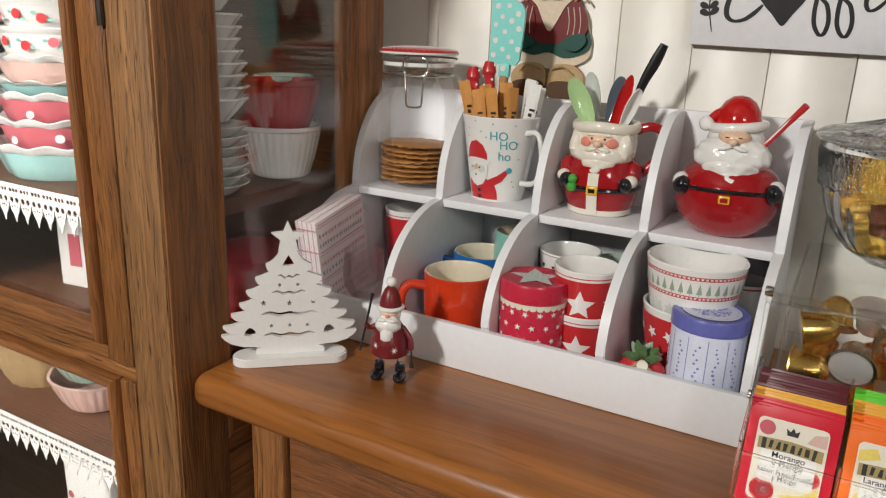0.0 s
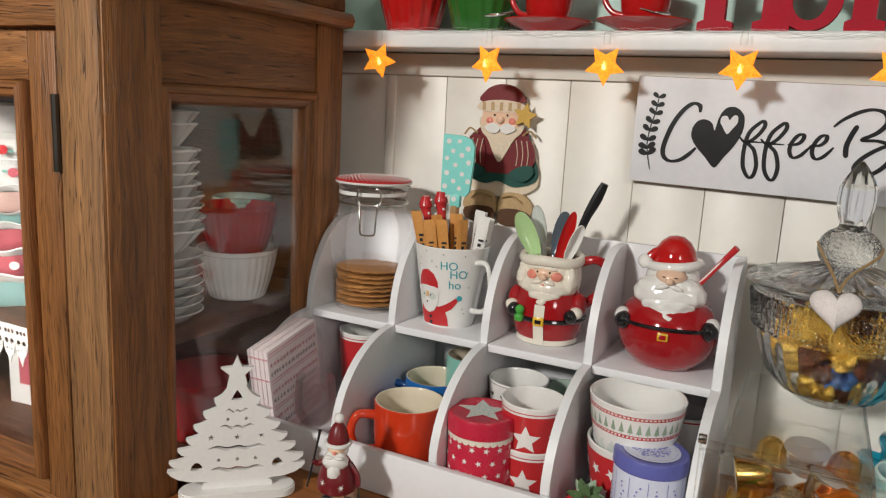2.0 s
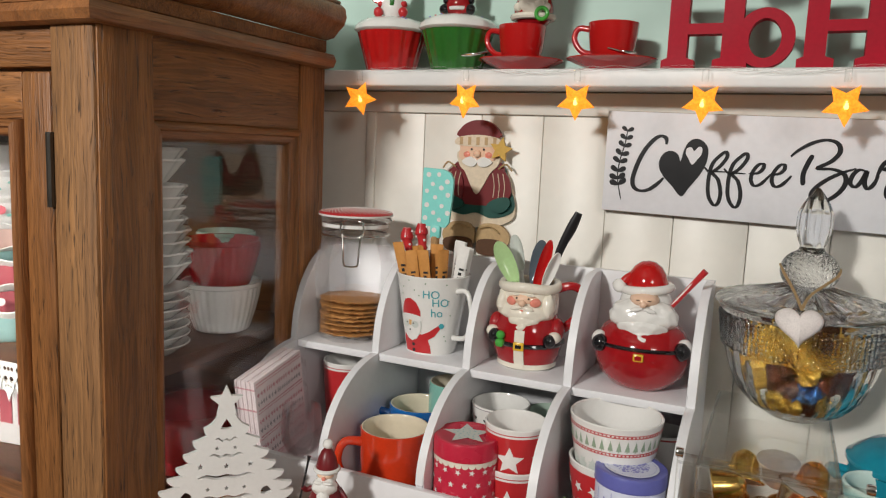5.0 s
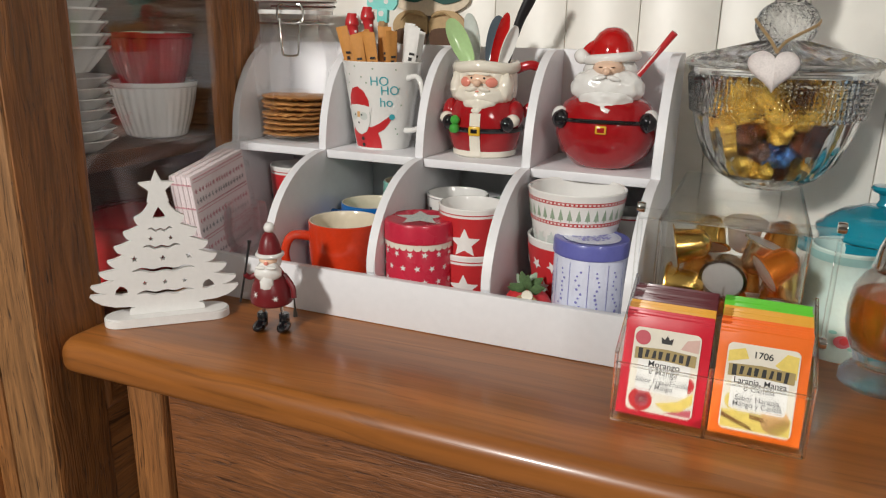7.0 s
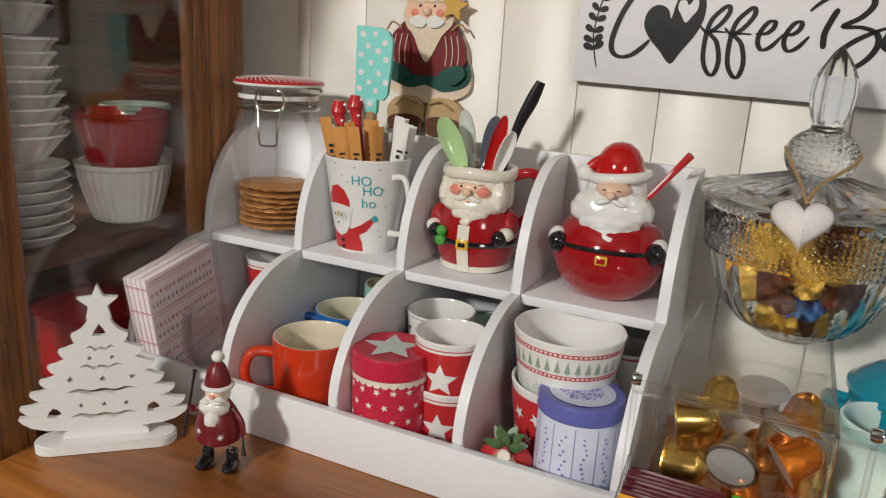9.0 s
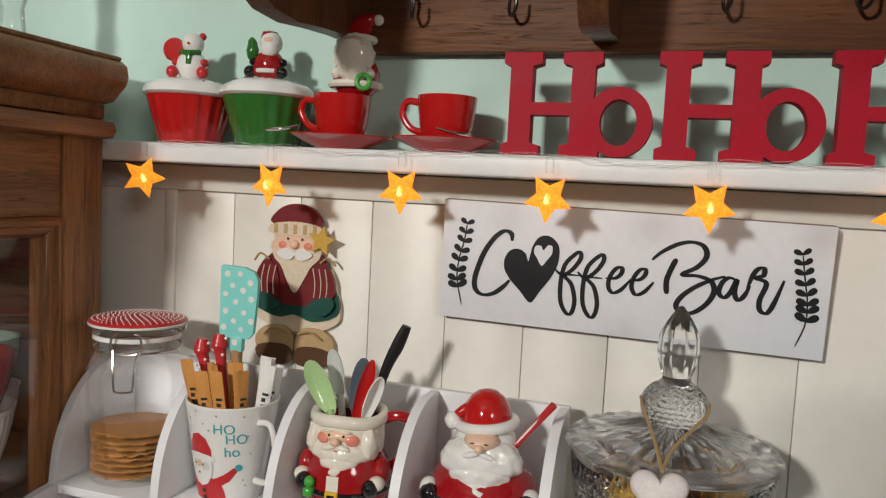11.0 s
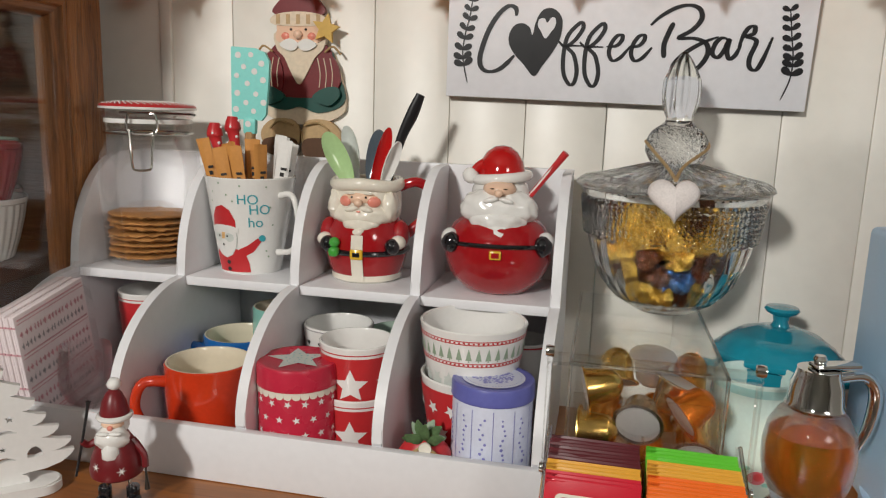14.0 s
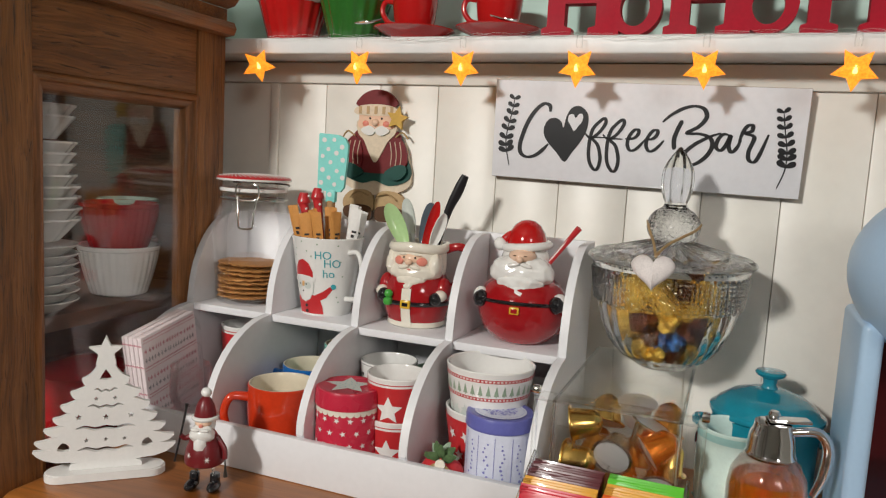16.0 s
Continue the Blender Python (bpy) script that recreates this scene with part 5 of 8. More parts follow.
# spoons standing in the figure mug
def ceramic_spoon(foot, neck, tip, wide, material, label, dish=True, face=0.0):
    t = thing("spoon", (0, 0, 0), label, "spoon", "spoons in the figure mug")
    part("handle", tube([foot, [(a + b) / 2 for a, b in zip(foot, neck)], neck], [0.003, 0.0035, 0.0035], 8), material, t)
    n, p = Vector(neck), Vector(tip)
    mid, way = (n + p) / 2, (p - n)
    q = along(way) @ pose(0, 0, 0, 0, 0, face)
    half = way.length / 2 * 1.12
    bm = bmesh.new()
    rows = 8
    for sgn in (1, -1):
        hub = None
        last = None
        for j in range(1, rows + 1):
            s = j / rows
            ring = [bm.verts.new((wide / 2 * s * math.cos(a), 0.0045 * (1 - s * s) + sgn * 0.0009, half * s * math.sin(a) * (1 - 0.12 * math.sin(a)))) for a in np.linspace(0, 2 * math.pi, 25)[:-1]]
            if last is None:
                bm.faces.new(ring)
            else:
                for k in range(24):
                    bm.faces.new((last[k], ring[k], ring[(k + 1) % 24], last[(k + 1) % 24]))
            last = ring
        if sgn == 1:
            rim = last
        else:
            for k in range(24):
                bm.faces.new((rim[k], last[k], last[(k + 1) % 24], rim[(k + 1) % 24]))
    part("bowl", bm, material, t, at=Matrix.Translation(mid) @ q)
    return t


ceramic_spoon((-0.215, 0.8170, 1.07), (-0.2305, 0.8110, 1.141), (-0.253, 0.8060, 1.186), 0.021, PALE_GREEN, "pale green ceramic spoon with white spots", face=20)
ceramic_spoon((-0.20, 0.8200, 1.07), (-0.2115, 0.8240, 1.142), (-0.204, 0.8260, 1.190), 0.019, GREY_BLUE, "dark grey ceramic spoon", face=-10)
ceramic_spoon((-0.215, 0.8120, 1.07), (-0.205, 0.8120, 1.132), (-0.190, 0.8120, 1.193), 0.0135, CUP_RED, "bright red ceramic spoon", face=15)
ceramic_spoon((-0.195, 0.8090, 1.07), (-0.193, 0.8070, 1.140), (-0.178, 0.8040, 1.180), 0.015, WHITE, "white patterned ceramic spoon seen edge-on", face=50)
ceramic_spoon((-0.215, 0.8270, 1.07), (-0.232, 0.8340, 1.150), (-0.243, 0.8360, 1.192), 0.016, SILVER, "pale grey ceramic spoon behind the green one", face=0)
bk = thing("spoon", (0, 0, 0), "black plastic spoon handle", "spoon", "spoons in the figure mug")
part("handle", tube([(-0.212, 0.8220, 1.07), (-0.186, 0.8250, 1.170), (-0.172, 0.8260, 1.205), (-0.164, 0.8260, 1.224)], [0.003, 0.0045, 0.0062, 0.0045], 10, flat=0.6), BLACK, bk)


# ---- napkins and wine glass in the first compartment ----
nap = thing("napkin_pack", pose(-0.4665, 0.6570, ORG_FLOOR + 0.0035, 10, 0, 2), "stack of pink and white printed paper napkins in film", "napkins")
for k in range(9):
    part("napkin", block(-0.0031 * (k + 1), -0.0031 * k - 0.0003, 0.0008 * (k % 2), 0.092, 0, 0.115 - 0.0006 * (k % 3), 0.0011), NAPKIN, nap)
bm, bm2 = bmesh.new(), bmesh.new()
for row in range(10):
    z = 0.005 + 0.0110 * row
    u = 0.003
    if row % 3 == 0:                                   # dashed line over a thin one
        while u < 0.087:
            block(0, 0.0003, u, u + 0.0016, z + 0.0060, z + 0.0074, 0, 2, bm)
            u += 0.0024
        block(0, 0.0003, 0.002, 0.090, z + 0.0030, z + 0.0036, 0, 2, bm)
        continue
    while u < 0.086:                                   # small figures, grey or pink
        w = random.uniform(0.0016, 0.0036)
        ink = bm2 if row % 3 == 1 else bm
        block(0, 0.0003, u, u + w, z + 0.0028, z + random.uniform(0.0042, 0.0056), 0, 2, ink)
        block(0, 0.0003, u + w * 0.5, u + w * 0.5 + 0.0008, z + 0.0012, z + 0.0068, 0, 2, ink)
        u += w + random.uniform(0.0016, 0.0034)
tagged(part("red_print", bm, PINK_PRINT, nap), kind="stuff")
tagged(part("grey_print", bm2, GREY_PRINT, nap), kind="stuff")
bm = bmesh.new()
for k in range(9):
    for z in (0.012, 0.045, 0.078, 0.104):
        block(-0.0031 * (k + 1) + 0.0004, -0.0031 * k - 0.0007, -0.0002, 0.0007, z, z + 0.0016, 0, 2, bm)
tagged(part("edge_print", bm, PINK_PRINT, nap), kind="stuff")
# loose clear film round the pack: a crumpled open sleeve
film, rings = bmesh.new(), []
for j in range(26):
    z = -0.001 + 0.128 * j / 25
    flare = 0.0025 + 0.004 * max(0, j / 25 - 0.85) * 6
    ring = []
    for u, v in [(0.0 + flare, -flare + (0.094 + 2 * flare) * q / 14) for q in range(14)] + [(-0.028 * q / 5 + flare, 0.094 + flare) for q in range(5)] + [(-0.028, 0.094 + flare - (0.094 + 2 * flare) * q / 14) for q in range(14)] + [(-0.028 + (0.028 + flare) * q / 5, -flare) for q in range(5)]:
        p = Vector((u, v, z))
        push = 0.0022 * noise.noise(p * 95) + 0.0012 * noise.noise(p * 260)
        ring.append(film.verts.new((u + (abs(push) if u > -0.02 else 0), v + push * (v < 0 or v > 0.094), z + 0.004 * noise.noise(p * 60) * (j == 25))))
    rings.append(ring)
for p, q in zip(rings, rings[1:]):
    for k in range(len(p)):
        film.faces.new((p[k], p[(k + 1) % len(p)], q[(k + 1) % len(p)], q[k]))
no_shadow(part("film", film, FILM, nap, "clear crumpled plastic film", smooth=25))
wg = thing("wine_glass", pose(-0.4290, 0.676, ORG_FLOOR, 0, 0, 0), "small clear stemmed wine glass before the napkins", "wine glass")
WG = [(0, 0.0), (0.024, 0.0), (0.0245, 0.0012), (0.010, 0.0035), (0.0035, 0.008), (0.003, 0.020), (0.005, 0.025), (0.016, 0.033), (0.0225, 0.046), (0.0235, 0.060), (0.0215, 0.085)]
part("glass_body", lathe(WG + [(0.0208, 0.085), (0.0226, 0.060), (0.0216, 0.046), (0.015, 0.034), (0, 0.0275)], 40), GLASS, wg)
cup0 = star_cup((-0.4500, 0.8085, ORG_FLOOR), 30, "white cup with a red spotted band", 0.026, 0.033, 0.105, big=False)


# ---- candy-wrapped ornament beside the tin ----
orn = thing("ornament", pose(-0.113, 0.668, ORG_FLOOR, 0, 0, 10) @ Matrix.Scale(1.1, 4), "red fabric ornament with green checked bow and button", "ornament")
part("ball", ball((0, 0, 0.0215), (0.0195, 0.014, 0.0215), None, 24, 0.002, 90), PRINT_RED, orn)
for k in range(9):
    ax, az = -88 + 22 * k, (14, 40, -6)[k % 3]
    bm = tube([(0, 0, 0), (0.0012 * (k % 2), -0.0015, 0.008), (0, 0.001, 0.016), (0.001, 0.003, 0.023)], [0.0018, 0.0052, 0.0048, 0.0008], 8, flat=0.22, steps=4)
    part("bow_leaf", bm, (BOW_GREEN, BOW_GREEN, SAGE)[k % 3], orn, "green checked fabric leaf", pose(0, -0.006, 0.038, az - 12, ax, 0) @ Matrix.Scale(0.72, 4))
part("button", lathe([(0, 0), (0.0045, 0), (0.0048, 0.001), (0.0045, 0.0022), (0, 0.0018)], 20), IVORY, orn, at=pose(0.001, -0.0150, 0.037, 90, 0, 0))
part("twine", tube([(-0.016, -0.014, 0.026), (-0.006, -0.016, 0.035), (0.001, -0.0140, 0.037), (0.010, -0.016, 0.032), (0.018, -0.013, 0.023)], 0.0012, 6), TWINE, orn)


# ---- white plywood tree ----
def build_tree():
    t = thing("wooden_tree", pose(-0.443, 0.567, TOP, 0, 0, 42), "white painted plywood tree ornament with cut-out stars", "ornament")
    base = [(-0.042 + 0.015 * math.cos(a), 0.015 * math.sin(a)) for a in np.linspace(math.pi / 2, 3 * math.pi / 2, 12)] + [(0.042 + 0.015 * math.cos(a), 0.015 * math.sin(a)) for a in np.linspace(-math.pi / 2, math.pi / 2, 12)]
    bm = bmesh.new()
    ring = [[bm.verts.new((x, y, z)) for x, y in base] for z in (0.0005, 0.009)]
    for k in range(24):
        bm.faces.new((ring[0][k], ring[0][(k + 1) % 24], ring[1][(k + 1) % 24], ring[1][k]))
    top = bm.faces.new(ring[1])
    bm.faces.new(ring[0][::-1])
    bmesh.ops.bevel(bm, geom=list(top.edges), offset=0.0015, segments=2, affect="EDGES")
    part("base", bm, RAW_WHITE, t)
    half = [(0.034, 0.0092), (0.034, 0.0125), (0.0325, 0.0152), (0.0280, 0.0165), (0.034, 0.0174), (0.046, 0.0182), (0.057, 0.0215), (0.0635, 0.0260), (0.067, 0.0303), (0.0665, 0.0312), (0.060, 0.0314)]
    for w, tip in ((0.0652, 0.0405), (0.057, 0.0530), (0.0487, 0.0640), (0.0417, 0.0770), (0.0325, 0.0905), (0.0220, 0.1040)):
        half += [(w * 0.77, tip - 0.0080), (w * 0.85, tip - 0.0078), (w * 0.93, tip - 0.0058), (w * 0.985, tip - 0.0026), (w, tip - 0.0004), (w * 0.975, tip), (w * 0.88, tip + 0.0008)]
    half += [(0.0145, 0.1078), (0.0105, 0.1128), (0.0080, 0.1180)]
    star = star_shape(0.0165, 0.46, 5, 90, 0, 0.1305)
    right = [star[k] for k in (6, 7, 8, 9)]
    outline = half + right + [star[0]] + [(-x, z) for x, z in reversed(half + right)]
    holes = []
    for cx, cz, w, gap in ((0, 0.0925, 0.011, 0.0016), (0, 0.0755, 0.0165, 0.0022), (0, 0.0525, 0.028, 0.0036), (0, 0.0300, 0.026, 0.0034)):
        arc = np.linspace(-1, 1, 25)
        wav = lambda u: cz - 0.0030 * (1 - u * u) + 0.0009 * math.cos(u * 9)
        holes.append([(cx + w * u, wav(u)) for u in arc] + [(cx + w * u, wav(u) + 0.0006 + gap * (1 - u ** 4)) for u in arc[::-1]])
    for cx, cz, r in ((-0.009, 0.0825, 0.0026), (0.0085, 0.0825, 0.0026), (-0.025, 0.0640, 0.0036), (0.0, 0.0630, 0.0034), (0.0235, 0.0640, 0.0036), (-0.018, 0.0395, 0.0028), (0.0, 0.0395, 0.0028), (0.0175, 0.0395, 0.0028)):
        holes.append(star_shape(r, 0.42, 5, 90, cx, cz))
    for s in (-1, 1):
        holes.append([(s * 0.0335, 0.0300), (s * 0.0385, 0.0292), (s * 0.0450, 0.0305), (s * 0.0435, 0.0350), (s * 0.0400, 0.0385), (s * 0.0365, 0.0375), (s * 0.0340, 0.0345)])
    holes.append([(-0.0060, 0.1025), (0.0, 0.1018), (0.0060, 0.1025), (0.0035, 0.1075), (0.0, 0.1130), (-0.0035, 0.1075)])
    part("tree", slab(outline, 0.006, holes), RAW_WHITE, t, at=pose(0, -0.003, 0), smooth=20)


build_tree()


# ---- tin figurine on wire legs, one plain mesh ----
def build_figurine():
    c = [(lathe([(0, 0.0275), (0.0175, 0.0275), (0.0192, 0.029), (0.0197, 0.034), (0.0182, 0.043), (0.0140, 0.053), (0.0090, 0.061), (0, 0.063)], 32), MAROON)]
    c.append((lathe([(0.0108, 0.074), (0.0106, 0.078), (0.0088, 0.086), (0.0058, 0.0925), (0.003, 0.0955), (0, 0.096)], 24), MAROON))
    c.append((ball((0, 0, 0.068), (0.0105, 0.0095, 0.010), None, 18), WHITE))
    c.append((ball((0, -0.0045, 0.0700), (0.0085, 0.0072, 0.0042), None, 18), SKIN))
    c.append((ball((0, -0.0075, 0.0595), (0.0125, 0.0090, 0.0095), None, 26, 0.0014, 320), WHITE))
    c.append((ball((0, -0.0125, 0.0495), (0.0065, 0.0058, 0.0090), None, 20, 0.0012, 320), WHITE))
    c.append((tube([(0.0112 * math.cos(a), 0.0112 * math.sin(a), 0.0745) for a in np.linspace(0, 2 * math.pi, 11)[:-1]], 0.0022, 8, closed=True, steps=3), WHITE))
    c.append((ball((0.0005, 0, 0.0995), (0.0052, 0.0052, 0.0050), None, 16, 0.0008, 500), WHITE))
    c.append((ball((0, -0.0118, 0.0688), (0.0022, 0.002, 0.002), None, 10), BLUSH))
    for s in (-1, 1):
        c.append((ball((s * 0.0045, -0.0145, 0.0655), (0.0050, 0.0022, 0.0018), None, 12), WHITE))
        c.append((tube([(s * 0.0075, 0, 0.030), (s * 0.0085, 0.0005, 0.020), (s * 0.0095, 0.001, 0.010)], 0.0015, 8), STEEL))
        c.append((ball((s * 0.0115, -0.005, 0.0050), (0.0062, 0.0118, 0.0050), None, 18), BLACK_GLOSS))
        c.append((lathe([(0.0046, 0.0), (0.0050, 0.004), (0.0050, 0.0125), (0.0042, 0.0135), (0, 0.0135)], 14), BLACK_GLOSS))
        for v in c[-1][0].verts:
            v.co += Vector((s * 0.0105, 0.001, 0.003))
    c.append((tube([(0.012, 0, 0.055), (0.0205, -0.002, 0.044), (0.0220, -0.004, 0.034)], [0.0030, 0.0026, 0.0026], 8), MAROON))
    c.append((tube([(0.0220, -0.004, 0.036), (0.0228, -0.005, 0.027), (0.0232, -0.005, 0.016)], [0.0009, 0.0009, 0.0022], 8), IRON))
    c.append((tube([(-0.012, 0, 0.055), (-0.0190, -0.003, 0.052), (-0.0225, -0.006, 0.056)], [0.0030, 0.0026, 0.0024], 8), MAROON))
    c.append((tube([(-0.0285, -0.006, 0.028), (-0.0225, -0.006, 0.056), (-0.0175, -0.006, 0.082), (-0.0165, -0.006, 0.088)], [0.0010, 0.0010, 0.0012, 0.0020], 8), BLACK))
    flakes = bmesh.new()
    for u, w in ((-0.010, 0.040), (0.009, 0.037)):
        wrap([star_shape(0.0036, 0.25, 6, 0, u, w)], lambda z: 0.0200 - 0.22 * (z - 0.034), -90, 0.0006, flakes, 1)
    c.append((flakes, WHITE))
    bm, mats = blend(c)
    tagged(part("figurine", bm, mats, None, "small red tin figurine standing on wire legs", pose(-0.3375, 0.590, TOP, 0, 0, 18)), "", "figurine")


build_figurine()


# ---- acrylic tea and capsule holder ----
def build_tea_box():
    t = thing("tea_holder", pose(0, 0, 0), "clear acrylic holder for tea sachets and coffee capsules", "holder")
    x0, x1, yf, yb = -0.0125, 0.117, 0.553, 0.632
    a = 0.003

    def sheet(x_0, x_1, y_0, y_1, z_0, z_1):
        no_shadow(part("acrylic_sheet", block(x_0, x_1, y_0, y_1, z_0, z_1, 0.0006, 2), ACRYLIC, t, smooth=0))

    def wall(x, xe):
        bm = bmesh.new()
        prof = [(yf, 0.9005), (yb, 0.9005), (yb, 0.990), (yb - 0.03, 0.985), (yf, 0.955)]
        r = [[bm.verts.new((q, y, z)) for y, z in prof] for q in (x, xe)]
        for k in range(5):
            bm.faces.new((r[0][k], r[0][(k + 1) % 5], r[1][(k + 1) % 5], r[1][k]))
        bm.faces.new(r[0])
        bm.faces.new(r[1][::-1])
        no_shadow(part("side_wall", bm, ACRYLIC, t, smooth=0))

    wall(x0, x0 + a)
    wall(x1 - a, x1)
    wall(0.0512, 0.0532)
    sheet(x0 + a + 0.0002, x1 - a - 0.0002, yf, yf + a, 0.9005, 0.947)
    sheet(x0 + a + 0.0002, x1 - a - 0.0002, yf + a + 0.0002, yb - a, 0.9005, 0.9035)
    sheet(x0 + a + 0.0002, x1 - a - 0.0002, yb - a + 0.0002, yb, 0.9005, 0.980)
    # capsule box behind
    cx0, cx1, cy0, cy1, ct = -0.001, 0.107, 0.6435, 0.862, 1.0345
    sheet(cx0, cx0 + a, cy0, cy1, 0.9005, ct)
    sheet(cx1 - a, cx1, cy0, cy1, 0.9005, ct)
    sheet(cx0 + a + 0.0002, cx1 - a - 0.0002, cy0, cy0 + a, 0.9005, 1.012)
    sheet(cx0 + a + 0.0002, cx1 - a - 0.0002, 0.742, 0.745, 0.9005, ct - 0.0002)
    sheet(cx0 + a + 0.0002, cx1 - a - 0.0002, cy1 - a, cy1, 0.9005, ct - 0.0002)
    sheet(cx0, cx1, cy0, cy1, ct + 0.0002, ct + a)
    # added glass rods that draw the glints along the sheets' edges
    for p, q in (((cx0, cy0, ct), (cx1, cy0, ct)), ((cx0, cy1, ct), (cx1, cy1, ct)), ((cx0, cy0, ct), (cx0, cy1, ct)), ((cx1, cy0, ct), (cx1, cy1, ct)), ((cx0, cy0, 0.902), (cx0, cy0, ct)), ((cx1, cy0, 0.902), (cx1, cy0, ct)),
                 ((x0, yf, 0.902), (x1, yf, 0.902)), ((x0, yf, 0.947), (x1, yf, 0.947)), ((x0, yf, 0.902), (x0, yf, 0.955)), ((x1, yf, 0.902), (x1, yf, 0.955)), ((x0, yf, 0.955), (x0, yb, 0.990)), ((x1, yf, 0.955), (x1, yb, 0.990)), ((0.0522, yf, 0.902), (0.0522, yf, 0.955))):
        p, q = Vector(p), Vector(q)
        no_shadow(part("edge_glint_rod", tube([p, p.lerp(q, 0.5), q], 0.0015, 6, steps=1), THICK_GLASS, t))
    # hinged lid swung down in front
    lid = part("lid_bar", block(-0.0175, 0.1275, 0.632, 0.640, 1.0355, 1.0435, 0.0012), ACRYLIC, t, "thick clear lid edge", smooth=0)
    for x in (-0.0175, 0.124):
        arm = block(x, x + 0.0035, 0.6325, 0.6395, 0.950, 1.035, 0.0008)
        part("lid_arm", arm, ACRYLIC, t, smooth=0)
        part("hinge_knob", lathe([(0, -0.003), (0.004, -0.003), (0.0046, 0), (0.004, 0.003), (0, 0.003)], 16), CHROME, t, at=pose(x + 0.0017, 0.636, 0.955, 0, 90, 0))
        part("hinge_knob", lathe([(0, -0.003), (0.004, -0.003), (0.0046, 0), (0.004, 0.003), (0, 0.003)], 16), CHROME, t, at=pose(x + 0.0017, 0.636, 1.0445, 0, 90, 0))


build_tea_box()


def sachet(cx, y, z, w, h, material, tilt, label):
    t = thing("tea_sachet", pose(cx, y, z, tilt, 0, random.uniform(-1.2, 1.2)), label, "tea sachet", "tea sachets in the holder")
    bm = bmesh.new()
    nx, nz = 8, 10
    for sgn in (-1, 1):
        grid = [[bm.verts.new((w * (i / nx - 0.5), sgn * 0.0021 * (1 - (2 * i / nx - 1) ** 4) * (1 - (2 * j / nz - 1) ** 6) ** 0.7 + sgn * 0.0002 + 0.0003 * noise.noise(Vector((cx * 90 + i, j * 0.7, y * 300))), h * j / nz)) for j in range(nz + 1)] for i in range(nx + 1)]
        for i in range(nx):
            for j in range(nz):
                bm.faces.new((grid[i][j], grid[i + 1][j], grid[i + 1][j + 1], grid[i][j + 1]))
        if sgn < 0:
            keep = grid
    bmesh.ops.holes_fill(bm, edges=[e for e in bm.edges if e.is_boundary])
    part("wrapper", bm, material, t)
    crimp = block(-w / 2, w / 2, -0.0009, 0.0009, h * 0.935, h * 0.95, 0, 2)
    block(-w / 2, w / 2, -0.0009, 0.0009, h * 0.965, h * 0.98, 0, 2, crimp)
    part("crimped_edge", crimp, material, t)
    return t


random.seed(21)
SW, SH, SZ = 0.061, 0.0775, 0.9045
red_front = orange_front = None
for k in range(12):
    y = 0.5600 + 0.0040 * k
    mats = ((SACHET_RED, "red foil tea sachet in the holder") if k < 2 else (SACHET_YELLOW, "amber foil tea sachet in the holder") if k < 5 else (SACHET_DARK, "dark maroon foil tea sachet in the holder"))
    q = sachet(0.0195, y, SZ, SW, SH + 0.0006 * k, mats[0], -15, mats[1])
    red_front = red_front or q
    mats = ((SACHET_ORANGE, "orange foil tea sachet in the holder") if k < 4 else (SACHET_YELLOW, "amber foil tea sachet in the holder") if k < 8 else (SACHET_GREEN, "bright green foil tea sachet in the holder"))
    q = sachet(0.0845, y, SZ, SW - 0.001, SH + 0.0006 * k, mats[0], -15, mats[1])
    orange_front = orange_front or q


def rounded(x0, x1, z0, z1, r, n=5):
    out = []
    for cx, cz, a0 in ((x1 - r, z1 - r, 0), (x0 + r, z1 - r, 90), (x0 + r, z0 + r, 180), (x1 - r, z0 + r, 270)):
        out += [(cx + r * math.cos(radians(a0 + 90 * k / n)), cz + r * math.sin(radians(a0 + 90 * k / n))) for k in range(n + 1)]
    return out


def sachet_label(t, lines, crest, fruit):
    d = -0.0027
    part("label_print", lay([rounded(-0.0235, 0.0235, 0.0045, 0.0660, 0.004)], d), IVORY, t)
    for shape, m in fruit:
        part("fruit_print", lay([shape], d - 0.0003), m, t)
    part("text_panel", lay([rounded(-0.0185, 0.0185, 0.0195, 0.0440, 0.003)], d - 0.0005), PAPER, t)
    part("name_bar", lay([[(-0.0215, 0.0425), (0.0, 0.0438), (0.0215, 0.0425), (0.0215, 0.0510), (0.0, 0.0523), (-0.0215, 0.0510)]], d - 0.0007), LABEL_GOLD, t, "dull gold bar for the maker's name")
    for k in range(8):
        a, b = -0.0190 + 0.0048 * k, -0.0160 + 0.0048 * k
        z0, z1 = (0.0430, 0.0508) if k in (0, 7) else (0.0444, 0.0502)
        part("name_stroke", lay([[(a, z0), (b - 0.0008 * (k % 2), z0), (b, z1), (a + 0.0006 * (k % 3), z1)]], d - 0.0009), INK, t)
    if crest:
        part("crest", lay([[(-0.0035, 0.0562), (0.0035, 0.0562), (0.0044, 0.0610), (0.0018, 0.0592), (0.0, 0.0622), (-0.0018, 0.0592), (-0.0044, 0.0610)]], d - 0.0006), INK, t)
    else:
        lettering("year", "1706", 0.0066, INK, t, pose(0, d - 0.0006, 0.0590), bold=0.008)
    for words, z, size in lines:
        lettering("flavour", words, size, INK, t, pose(0, d - 0.0008, z), bold=0.007)


